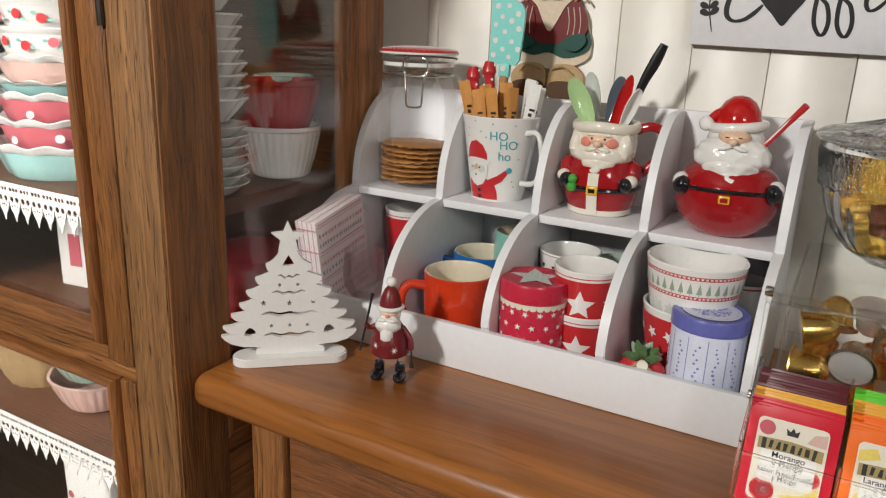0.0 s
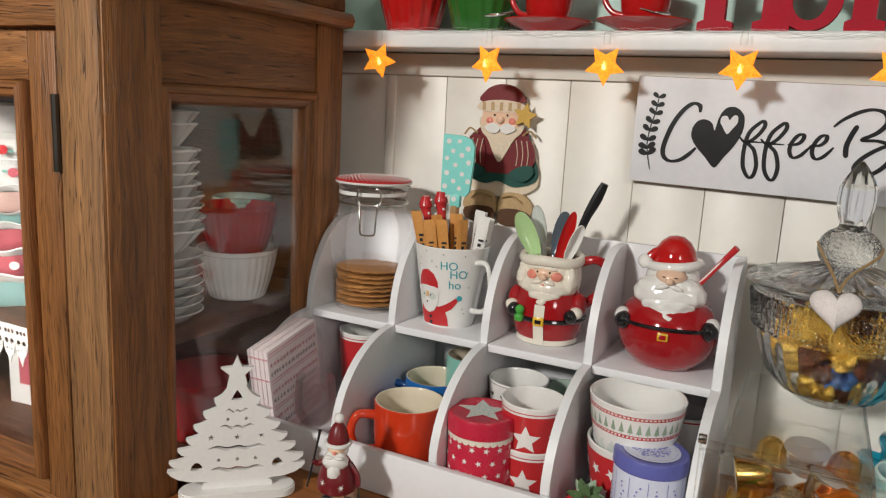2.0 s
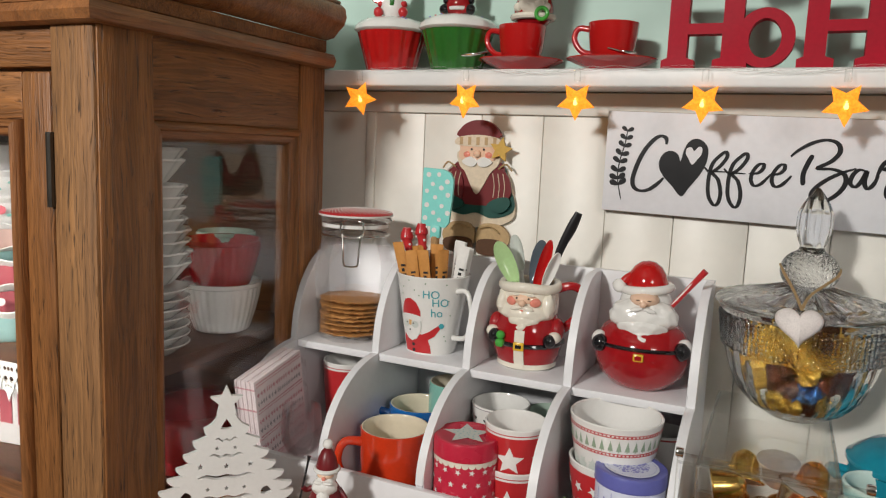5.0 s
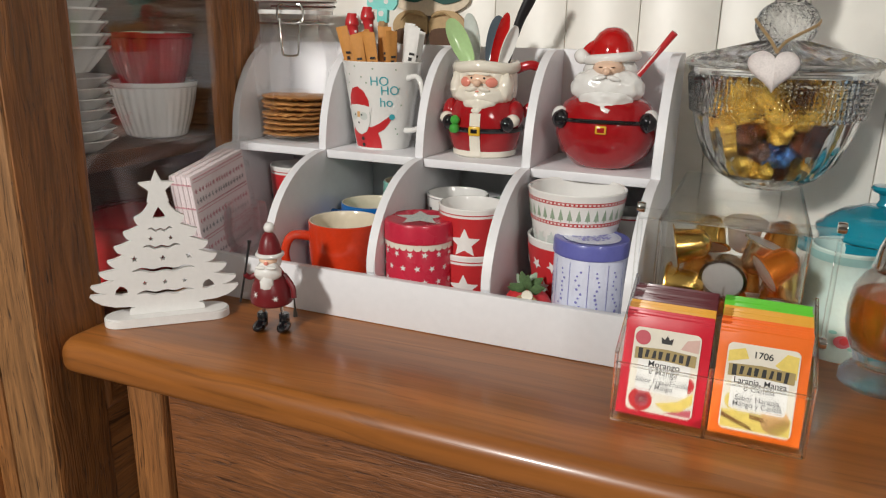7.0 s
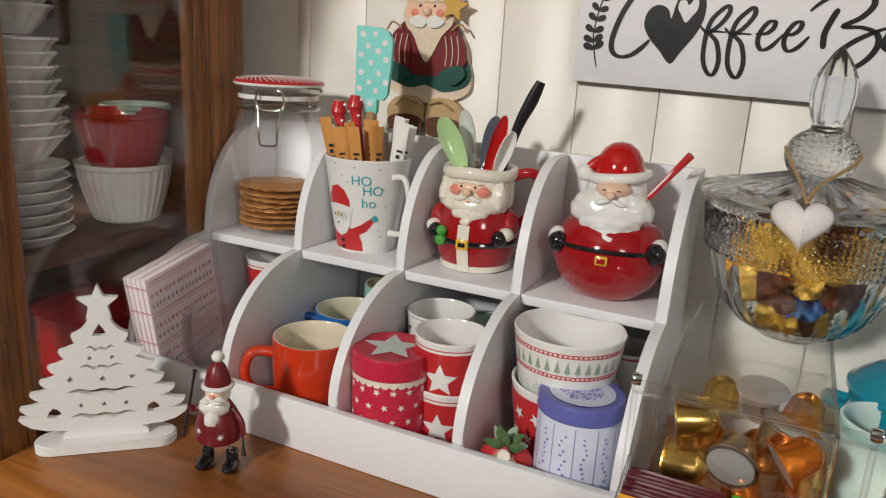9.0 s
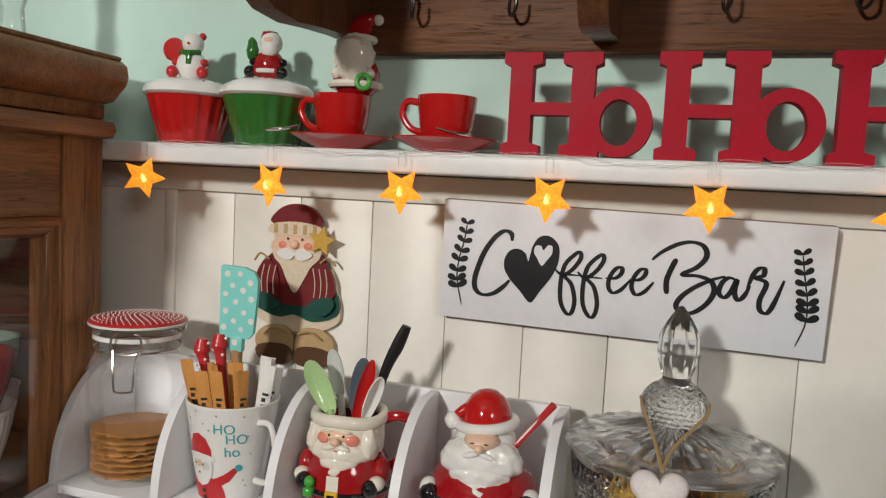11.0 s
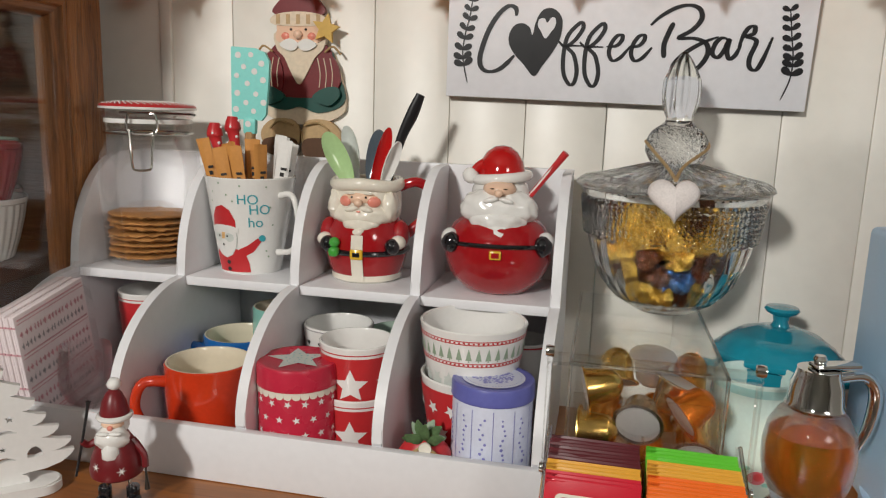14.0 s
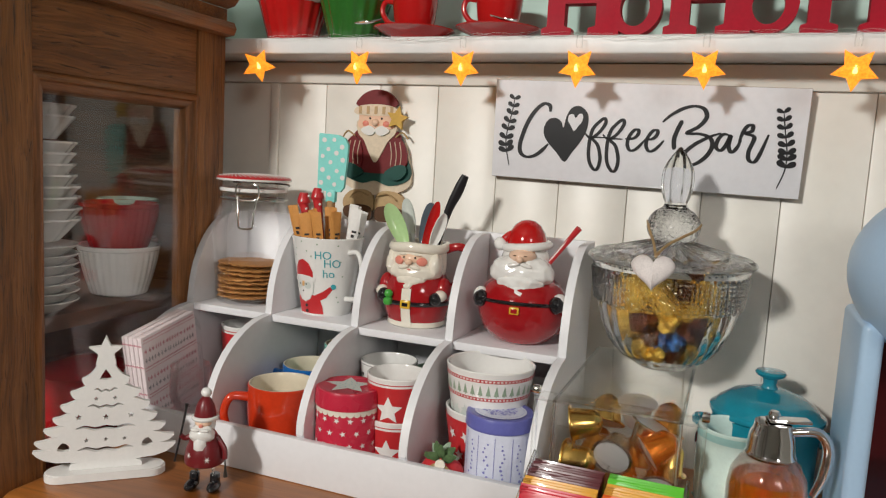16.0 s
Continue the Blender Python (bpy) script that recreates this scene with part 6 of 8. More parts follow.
sachet_label(red_front, (("Morango\ne Manga", 0.0375, 0.0062), ("Sabor Fresa/Frutilla\ny Mango", 0.0258, 0.0048)), True, (
    (disc_shape(0.0085, -0.0135, 0.0130, 18), PRINT_RED), (disc_shape(0.0050, -0.0125, 0.0130, 14), PINK_DISH), (disc_shape(0.0022, -0.0120, 0.0130, 10), BLUSH_DISH),
    ([(-0.003, 0.012), (0.004, 0.0075), (0.014, 0.008), (0.0225, 0.016), (0.0225, 0.024), (0.012, 0.016)], LEMON_PRINT), ([(0.004, 0.006), (0.0225, 0.006), (0.0225, 0.012), (0.013, 0.009)], PINK_DISH),
    (disc_shape(0.0062, 0.0165, 0.0290, 14), PRINT_RED), (disc_shape(0.0055, -0.0170, 0.0585, 14), PINK_DISH), ([(0.010, 0.054), (0.0225, 0.053), (0.0225, 0.063), (0.014, 0.061)], BLUSH_DISH)))
sachet_label(orange_front, (("Laranja, Manga\ne Canela", 0.0375, 0.0058), ("Sabor Naranja,\nMango y Canela", 0.0258, 0.0050)), False, (
    ([(-0.0225, 0.006), (0.0225, 0.006), (0.0225, 0.0185), (-0.0225, 0.0185)], LEMON_PRINT), (disc_shape(0.0095, 0.0125, 0.0155, 18), PEACH_PRINT), (disc_shape(0.0065, -0.0150, 0.0250, 16), LEMON_PRINT),
    ([(-0.0225, 0.0165), (-0.002, 0.0085), (-0.002, 0.0060), (-0.0225, 0.0130)], BROWN_PRINT), ([(-0.004, 0.0175), (0.008, 0.0160), (0.008, 0.0130), (-0.004, 0.0145)], BROWN_PRINT),
    ([(0.008, 0.054), (0.0225, 0.046), (0.0225, 0.062), (0.015, 0.063)], LEMON_PRINT), ([(-0.0225, 0.052), (-0.009, 0.056), (-0.012, 0.063), (-0.0225, 0.060)], LEMON_PRINT)))


def capsule(at, turn, material, lid_material, label):
    t = thing("coffee_capsule", Matrix.Translation(at) @ pose(0, 0, 0, *turn), label, "coffee capsule", "capsules in the holder")
    prof = [(0.0187, 0), (0.0187, 0.0012), (0.0150, 0.0016), (0.0146, 0.003), (0.0118, 0.0215), (0.0105, 0.0232), (0.0075, 0.0262), (0.0035, 0.0285), (0, 0.0288)]
    part("cup", lathe([(0.0140, 0)] + prof, 40), material, t)
    part("lid_foil", lathe([(0, -0.0010), (0.010, -0.0008), (0.016, 0.0), (0.0139, 0.0004), (0, 0.0004)], 32), lid_material, t, "pale crinkled foil lid")


CAPS = (
    ((0.046, 0.656, 0.986), (-72, 0, -8), CHAMPAGNE, "coffee capsule lying with its pale lid outward"),
    ((0.006, 0.668, 1.006), (0, 78, 8), GOLD, "gold coffee capsule lying on its side"),
    ((0.004, 0.664, 0.974), (0, 84, -6), GOLD, "gold coffee capsule lying on its side"),
    ((0.076, 0.688, 1.012), (0, -160, 10), CHAMPAGNE, "champagne coffee capsule tipped over"),
    ((0.076, 0.662, 0.994), (-40, 48, -25), ORANGE_CAP, "orange coffee capsule lying on its side"),
    ((0.088, 0.660, 0.962), (-62, 20, 10), BRONZE, "copper coffee capsule with its lid outward"),
    ((0.058, 0.676, 0.950), (-25, -20, 0), ORANGE_CAP, "orange coffee capsule leaning in the pile"),
    ((0.030, 0.716, 0.996), (-30, 0, 0), GOLD, "gold coffee capsule on top of the pile"),
    ((0.085, 0.714, 0.998), (-25, 12, 0), BRONZE, "copper coffee capsule on top of the pile"),
    ((0.058, 0.722, 1.020), (190, 0, 0), FOIL_LID, "upturned silver coffee capsule on the pile"),
    ((0.022, 0.715, 0.962), (-20, 10, 0), BRONZE, "copper coffee capsule in the pile"),
    ((0.062, 0.716, 0.960), (-15, 0, 0), BRONZE, "copper coffee capsule in the pile"),
    ((0.090, 0.716, 0.960), (-10, 8, 0), GOLD, "gold coffee capsule in the pile"),
    ((0.024, 0.672, 0.930), (0, 0, 0), BRONZE, "copper coffee capsule at the bottom"),
    ((0.062, 0.690, 0.915), (0, 0, 0), GOLD, "gold coffee capsule at the bottom"),
    ((0.090, 0.680, 0.928), (0, 0, 0), BRONZE, "copper coffee capsule at the bottom"),
)
for at, turn, m, label in CAPS:
    capsule((at[0] + 0.004, at[1] + 0.004, at[2]), turn, m, FOIL_LID, label)


# ---- crystal candy jar ----
CJ = (0.0735, 0.815, 1.0375)


def facet(bm, z0, z1, rows, cuts, depth, r_min=0.0):
    """Presses a diamond cut into a turned piece between two heights."""
    step = (z1 - z0) / rows
    for v in bm.verts:
        r, a = math.hypot(v.co.x, v.co.y), math.atan2(v.co.y, v.co.x)
        if z0 - 1e-5 <= v.co.z <= z1 + 1e-5 and r > r_min:
            row = round((v.co.z - z0) / step)
            q = 1 + depth / r * math.cos(cuts * a + math.pi * row)
            v.co.x, v.co.y = v.co.x * q, v.co.y * q


def build_candy_jar():
    t = thing("candy_jar", CJ, "cut crystal candy jar with a pointed lid knob", "candy jar")
    out = [(0.0, 0.0), (0.026, 0.0), (0.030, 0.003), (0.036, 0.0065), (0.043, 0.0105), (0.050, 0.0175), (0.057, 0.026), (0.062, 0.036), (0.066, 0.046), (0.0695, 0.057), (0.0715, 0.066)]
    band = [(0.0742 + 0.0006 * k, 0.069 + 0.0045 * k) for k in range(8)]
    rim = [(0.0785, 0.1035), (0.0805, 0.107), (0.0815, 0.110)]
    inner = [(0.0765, 0.110), (0.0735, 0.100), (0.069, 0.072), (0.063, 0.048), (0.054, 0.029), (0.040, 0.0145), (0.024, 0.0085), (0, 0.008)]
    bm = lathe(out + band + rim + inner, 112)
    facet(bm, 0.069, 0.1005, 7, 56, 0.0021, 0.0738)
    facet(bm, 0.0065, 0.0260, 3, 28, 0.0012, 0.0355)
    for v in bm.verts:
        r, a = math.hypot(v.co.x, v.co.y), math.atan2(v.co.y, v.co.x)
        if 0.030 < v.co.z < 0.067 and r > 0.0605 + 0.00022 * (v.co.z - 0.036) * 1000:
            q = 1 + 0.024 * abs(math.sin(14 * a)) - 0.012
            v.co.x, v.co.y = v.co.x * q, v.co.y * q
    for f in bm.faces:
        m = f.calc_center_median()
        if 0.0688 < m.z < 0.1010 and math.hypot(m.x, m.y) > 0.0728:
            f.material_index = 1
    no_shadow(part("bowl", bm, [CRYSTAL, CUT_CRYSTAL], t, "clear cut crystal bowl", smooth=22))
    lid = lathe([(0.060, 0.1105), (0.083, 0.1105), (0.0855, 0.113), (0.084, 0.1160), (0.078, 0.1178), (0.070, 0.1190), (0.058, 0.1218), (0.045, 0.1250), (0.033, 0.1282), (0.022, 0.1310), (0.0155, 0.1325), (0.0155, 0.1285), (0.042, 0.1205), (0.060, 0.1150)], 120)
    for v in lid.verts:
        a = math.atan2(v.co.y, v.co.x)
        r = math.hypot(v.co.x, v.co.y)
        if r < 0.080 and v.co.z > 0.1160 + 0.155 * (0.078 - r):
            v.co.z += 0.0042 * abs(math.sin(14 * a)) - 0.002
    part("lid", lid, LID_CRYSTAL, t, "ribbed crystal lid", smooth=24)
    ballp = [(0.0258 * math.sin(a), 0.1475 - 0.0228 * math.cos(a)) for a in np.linspace(0.60, 2.54, 12)]
    knob = lathe([(0, 0.1280), (0.0140, 0.1280)] + ballp + [(0.0138, 0.1672), (0.0118, 0.1690), (0.0112, 0.1725), (0.0130, 0.1765), (0.0155, 0.1850), (0.0165, 0.1940), (0.0158, 0.2050), (0.0120, 0.2140), (0.0065, 0.2230), (0.002, 0.2290), (0, 0.2300)], 56)
    for v in knob.verts:
        r, a = math.hypot(v.co.x, v.co.y), math.atan2(v.co.y, v.co.x)
        row = min(range(12), key=lambda k: abs(ballp[k][1] - v.co.z))
        if 0.1305 < v.co.z < 0.1645:
            q = 1 + 0.055 * math.cos(28 * a + math.pi * row)
        else:
            q = 1 - 0.13 * abs(math.sin(4 * a)) if v.co.z > 0.176 else 1
        v.co.x, v.co.y = v.co.x * q, v.co.y * q
    for f in knob.faces:
        if 0.1300 < f.calc_center_median().z < 0.1650:
            f.material_index = 1
    part("knob", knob, [CRYSTAL, CUT_CRYSTAL], t, "faceted crystal knob", smooth=14)


build_candy_jar()
ht = thing("hanging_heart", (0, 0, 0), "white chipped wooden heart hanging on twine", "heart ornament")
hm = bmesh.new()
edge = heart_shape(0.0395, 0, 0, 56)
sheets = []
for sgn in (-1, 1):
    rows = []
    for s in (1.0, 0.95, 0.86, 0.7, 0.5, 0.28):
        rows.append([hm.verts.new((u * s, sgn * 0.0078 * (1 - s * s) ** 0.5, w * s + 0.004 * (1 - s))) for u, w in edge])
    hub = hm.verts.new((0, sgn * 0.0078, 0.004))
    for p, q in zip(rows, rows[1:]):
        for k in range(56):
            hm.faces.new((p[k], p[(k + 1) % 56], q[(k + 1) % 56], q[k]))
    for k in range(56):
        hm.faces.new((rows[-1][k], rows[-1][(k + 1) % 56], hub))
bmesh.ops.remove_doubles(hm, verts=hm.verts[:], dist=1e-5)
part("heart", hm, HEART_WHITE, ht, at=pose(0.066, 0.713, 1.150, -28, 0, 6), smooth=80)
for s in (-1, 1):
    part("twine", tube([(CJ[0] + s * 0.0268, CJ[1] + 0.002, 1.189), (CJ[0] + s * 0.0230, CJ[1] - 0.020, 1.184), (0.068 + s * 0.007, 0.752, 1.172), (0.067, 0.720, 1.163)], 0.0014, 6), TWINE, ht)
random.seed(33)
cmesh = {}
for k in range(74):
    lay_ = k // 15
    r_ = (0.010 + 0.026 * random.random() ** 0.6) * (0.6 + 0.1 * lay_)
    a_ = random.uniform(0, 2 * math.pi) if k % 15 > 10 else 2 * math.pi * (k % 11) / 11 + lay_
    if k % 15 <= 10:
        r_ = (0.026, 0.040, 0.047, 0.0505, 0.0515)[min(lay_, 4)] + random.uniform(-0.003, 0.0)
    z_ = 0.021 + 0.0158 * lay_ + random.uniform(0, 0.004)
    m = random.choice((GOLD_FOIL, GOLD_FOIL, GOLD_FOIL, BROWN_FOIL, BROWN_FOIL, BLUE_FOIL if a_ % 6.28 > 4.9 or a_ % 6.28 < 0.6 else GOLD_FOIL))
    t = thing("candy", Matrix.Translation((CJ[0] + r_ * math.cos(a_), CJ[1] + r_ * math.sin(a_), CJ[2] + z_)) @ pose(0, 0, 0, random.uniform(0, 180), random.uniform(0, 180), random.uniform(0, 360)), {GOLD_FOIL: "gold foil wrapped chocolate in the jar", BROWN_FOIL: "brown foil wrapped chocolate in the jar", BLUE_FOIL: "blue foil wrapped chocolate in the jar"}[m], "candy", "candies in the jar")
    bm = ball((0, 0, 0), (0.0140, 0.0125, 0.0095), None, 18, 0.0045, 210 + k)
    fan = lathe([(0.0012, 0.007), (0.0035, 0.0095), (0.0080, 0.0150), (0.0105, 0.0165), (0.0100, 0.0172), (0.0070, 0.0158), (0.0008, 0.0105)], 18, 6, 0.28)
    for v in fan.verts:
        v.co = v.co + Vector((0, 0, 0.002 * noise.noise(v.co * 260 + Vector((k, 0, 0)))))
    me_ = bpy.data.meshes.new("fan")
    fan.to_mesh(me_)
    fan.free()
    if k % 3 == 0:
        bm.from_mesh(me_)
    bpy.data.meshes.remove(me_)
    part("wrapper", bm, m, t, smooth=12)


# ---- teal pot, floral jar, syrup dispenser ----
pot = thing("casserole_pot", pose(0.182, 0.840, TOP) @ Matrix.Scale(0.95, 4), "teal enamelled round pot with a knobbed lid", "pot")
part("body", lathe([(0, 0.0005), (0.048, 0.0005), (0.053, 0.004), (0.0555, 0.02), (0.0565, 0.094), (0.0575, 0.098), (0.054, 0.098), (0.0525, 0.02), (0, 0.006)], 56), TEAL_POT, pot)
part("lid", lathe([(0.054, 0.099), (0.059, 0.0995), (0.0602, 0.102), (0.0595, 0.105), (0.054, 0.1085), (0.052, 0.112), (0.038, 0.122), (0.034, 0.1225), (0.020, 0.1285), (0.012, 0.130), (0, 0.130)], 56), TEAL_POT, pot)
part("knob", lathe([(0, 0.1302), (0.009, 0.1302), (0.0068, 0.135), (0.008, 0.141), (0.015, 0.1445), (0.0162, 0.147), (0.0145, 0.1495), (0, 0.151)], 32), TEAL_POT, pot)
for s in (-1, 1):
    part("handle", tube([(0.052 * s, -0.014, 0.080), (0.070 * s, -0.010, 0.083), (0.070 * s, 0.010, 0.083), (0.052 * s, 0.014, 0.080)], 0.005, 8), TEAL_POT, pot)
fl = thing("floral_jar", (0.152, 0.766, TOP), "pale mint ceramic jar printed with red roses", "jar")
part("body", lathe(cup_shell(0.031, 0.034, 0.100, 0.003, 0.002), 44), PALE_MINT, fl)
random.seed(3)
fr = lambda z: 0.0332 + 0.002 * math.sin(math.pi * z / 0.1) + 0.002 * z / 0.1
for k in range(7):
    part("rose_print", wrap([disc_shape(0.0072, 0, 0.022 + 0.058 * (k % 3) / 2, 12, 0.85)], fr, -90 + k * 51, 0.0006), PINK_DISH, fl)
    part("rose_print", wrap([disc_shape(0.0036, 0.001, 0.023 + 0.058 * (k % 3) / 2, 10)], fr, -90 + k * 51, 0.0010, rings=1), PRINT_RED, fl)
    part("leaf_print", wrap([disc_shape(0.0040, 0.0085, 0.016 + 0.058 * (k % 3) / 2, 8, 0.5), disc_shape(0.0036, -0.0085, 0.030 + 0.058 * (k % 3) / 2, 8, 0.5)], fr, -90 + k * 51, 0.0005, rings=1), MINT_MUG, fl)
part("mint_rim", print_band(0.090, 0.097, lambda z: 0.0345), AQUA_DISH, fl)

hd = thing("syrup_dispenser", pose(0.180, 0.702, TOP, 0, 0, 20) @ Matrix.Scale(0.92, 4), "glass syrup dispenser of amber honey with chrome top", "syrup dispenser")
HB = [(0, 0.001), (0.030, 0.0005), (0.0345, 0.003), (0.0345, 0.009), (0.030, 0.015), (0.0245, 0.021), (0.0265, 0.029), (0.0335, 0.044), (0.0362, 0.058), (0.0365, 0.074), (0.034, 0.090), (0.027, 0.103), (0.0215, 0.108)]
part("glass_body", lathe(HB + [(0.0195, 0.108), (0.025, 0.1015), (0.0318, 0.089), (0.0342, 0.074), (0.034, 0.058), (0.0312, 0.045), (0.022, 0.034), (0, 0.032)], 56), THICK_GLASS, hd).visible_shadow = False
part("honey", lathe([(0, 0.0325), (0.021, 0.0345), (0.0305, 0.0455), (0.0333, 0.058), (0.0335, 0.074), (0.0318, 0.086), (0, 0.086)], 48), AMBER, hd, "translucent amber honey").visible_shadow = False
cap = lathe([(0.0222, 0.1075), (0.0235, 0.110), (0.0222, 0.113), (0.0205, 0.128), (0.0175, 0.136), (0.0165, 0.141), (0, 0.1415)], 40)
for v in cap.verts:
    a = math.atan2(v.co.y, v.co.x)
    if 0.112 < v.co.z < 0.137:
        v.co.x, v.co.y = v.co.x * (1 - 0.03 * abs(math.sin(6 * a))), v.co.y * (1 - 0.03 * abs(math.sin(6 * a)))
part("chrome_top", cap, CHROME, hd, "fluted chrome top")
part("slide", block(-0.006, 0.034, -0.007, 0.007, 0.1417, 0.1455, 0.0015), CHROME, hd)
part("slide_knob", lathe([(0, 0.1457), (0.0045, 0.1457), (0.0055, 0.149), (0.004, 0.152), (0, 0.1525)], 16), CHROME, hd)
part("handle", tube([(0.018, 0, 0.132), (0.042, 0, 0.133), (0.054, 0, 0.118), (0.052, 0, 0.090), (0.044, 0, 0.070)], [0.0042, 0.005, 0.0055, 0.005, 0.0035], 10), CHROME, hd)


# ---- pale blue coffee machine at the end ----
cm = thing("coffee_machine", (0.315, 0.735, TOP), "pale blue rounded plastic coffee machine", "coffee machine")
part("head", ball((0, 0, 0.268), (0.088, 0.105, 0.078), None, 40), PALE_BLUE, cm)
part("side_panel", block(-0.076, -0.058, -0.03, 0.085, 0.002, 0.225, 0.006, 3), PALE_BLUE, cm)
part("back_column", block(-0.057, 0.07, 0.045, 0.11, 0.002, 0.235, 0.01, 3), MAROON, cm, "dark inner column")
part("base_plate", lathe([(0, 0.0005), (0.075, 0.0005), (0.08, 0.004), (0.08, 0.014), (0.074, 0.018), (0, 0.018)], 48), PALE_BLUE, cm)
mc = thing("cup", (0.318, 0.735, TOP + 0.0185), "cream spotted cup under the coffee machine", "cup")
part("body", lathe(cup_shell(0.026, 0.036, 0.080, 0.003), 40), CREAM, mc)
bm = bmesh.new()
for k in range(30):
    wrap([disc_shape(0.002, 0, 0.012 + 0.014 * (k % 5), 7)], lambda z: 0.0262 + 0.0102 * z / 0.08, k * 37, 0.0006, bm, 1)
part("dot_prints", bm, BROWN_PRINT, mc)


# ---- ledge: lidded cupcake jars, cups, letters ----
def cupcake_jar(x, material, label, snowman):
    c = []
    bm = lathe([(0, 0.0005), (0.030, 0.0005), (0.0315, 0.002), (0.0435, 0.046), (0.0445, 0.0495), (0.042, 0.0495), (0, 0.047)], 96, 18, 0.022)
    cup = bm
    c.append((lathe([(0, 0.0497), (0.045, 0.0497), (0.0485, 0.0525), (0.0475, 0.0575), (0.041, 0.0635), (0.030, 0.0675), (0.018, 0.0695), (0, 0.070)], 48, 9, 0.02), WHITE))
    sprinkle = random.Random(int(abs(x) * 1000))
    for k in range(12):
        a, r = sprinkle.uniform(0, 6.28), sprinkle.uniform(0.028, 0.043)
        c.append((ball((r * math.cos(a), r * math.sin(a), 0.0685 - 0.0065 * ((r - 0.026) / 0.018) ** 1.4), (0.0014, 0.0014, 0.0011), None, 8), (PRINT_RED, LILAC, ORANGE_CAP)[k % 3]))
    coat = WHITE if snowman else RED
    c.append((ball((0, 0, 0.083), (0.0165, 0.014, 0.0165), None, 24), coat))
    c.append((ball((0.002, -0.002, 0.106), (0.0115, 0.011, 0.0115), None, 22), WHITE))
    if snowman:
        c.append((tube([(-0.010, -0.004, 0.097), (0.0, -0.011, 0.0955), (0.011, -0.004, 0.097)], 0.0032, 8), GREEN))
        c.append((block(-0.001, 0.005, -0.0145, -0.010, 0.083, 0.096, 0.0015), GREEN))
        c.append((lathe([(0, 0), (0.011, 0.0), (0.0125, 0.0025), (0.011, 0.005), (0, 0.005)], 24), CUP_RED))
        for v in c[-1][0].verts:
            v.co = Vector((v.co.x - 0.019, v.co.z - 0.004, v.co.y + 0.100))
        c.append((ball((0.011, 0.001, 0.1145), (0.004, 0.004, 0.004), None, 10), PRINT_RED))
        c.append((ball((0.002, -0.013, 0.105), (0.0016, 0.003, 0.0016), None, 8), ORANGE_CAP))
    else:
        c.append((ball((0.002, -0.006, 0.100), (0.010, 0.008, 0.010), None, 18, 0.001, 300), WHITE))
        c.append((ball((0.002, -0.0095, 0.1075), (0.006, 0.004, 0.004), None, 14), SKIN))
        c.append((lathe([(0.010, 0.111), (0.008, 0.117), (0, 0.1195)], 20), RED))
        c.append((tube([(0.016 * math.cos(a), 0.0138 * math.sin(a), 0.077) for a in np.linspace(0, 6.283, 11)[:-1]], 0.0024, 8, closed=True, steps=3), WHITE))
        c.append((ball((-0.017, -0.004, 0.098), (0.0065, 0.005, 0.0125), None, 16, 0.002, 200), GREEN))
    for s in (-1, 1):
        c.append((ball((s * 0.0165, -0.011, 0.0755), (0.0062, 0.006, 0.0065), None, 16), PRINT_RED if snowman else BLACK_GLOSS))
        c.append((ball((s * 0.0155, -0.004, 0.0865), (0.0045, 0.0055, 0.0042), None, 12), PRINT_RED if snowman else BLACK_GLOSS))
        if not snowman:
            c.append((tube([(s * 0.006, -0.006, 0.076), (s * 0.0145, -0.0105, 0.0765)], 0.0052, 10), RED))
    bm, mats = blend(c)
    t = thing("cupcake_jar", pose(x, 0.8765, LEDGE_Z, 0, 0, 12), label, "cupcake jar", "cupcake jars on the ledge")
    part("cup", cup, material, t, "fluted ceramic cup")
    part("lid", bm, mats, t, "white frosted lid with a small figure")


cupcake_jar(-0.4385, CUP_RED, "red ceramic cupcake jar with white frosting and snow figure", True)
cupcake_jar(-0.3450, GREEN, "green ceramic cupcake jar with white frosting and seated figure", False)


def cup_and_saucer(x, label):
    t = thing("saucer", (x, 0.868, LEDGE_Z), "glossy red saucer on the white ledge", "saucer", "red cups and saucers")
    part("dish", lathe([(0, 0.002), (0.022, 0.0005), (0.025, 0.002), (0.040, 0.008), (0.0505, 0.0125), (0.051, 0.0137), (0.049, 0.0137), (0.038, 0.0102), (0.026, 0.0055), (0, 0.005)], 56), CUP_RED, t)
    u = thing("cup", pose(x, 0.868, LEDGE_Z + 0.0056, 0, 0, 0), label, "cup", "red cups and saucers")
    part("body", lathe([(0, 0.001), (0.016, 0.0), (0.017, 0.002), (0.0215, 0.008), (0.0255, 0.020), (0.0275, 0.036), (0.0282, 0.0475), (0.0264, 0.0475), (0.0255, 0.034), (0.022, 0.014), (0.012, 0.006), (0, 0.005)], 48), CUP_RED, u)
    part("handle", tube([(-0.024, 0, 0.041), (-0.040, 0, 0.043), (-0.0445, 0, 0.031), (-0.036, 0, 0.018), (-0.0235, 0, 0.014)], [0.0036, 0.0034, 0.0034, 0.0034, 0.0036], 10), CUP_RED, u)
    return u


cup_and_saucer(-0.2575, "glossy red cup holding a small figure")
cup_and_saucer(-0.1490, "glossy red empty cup on a saucer")
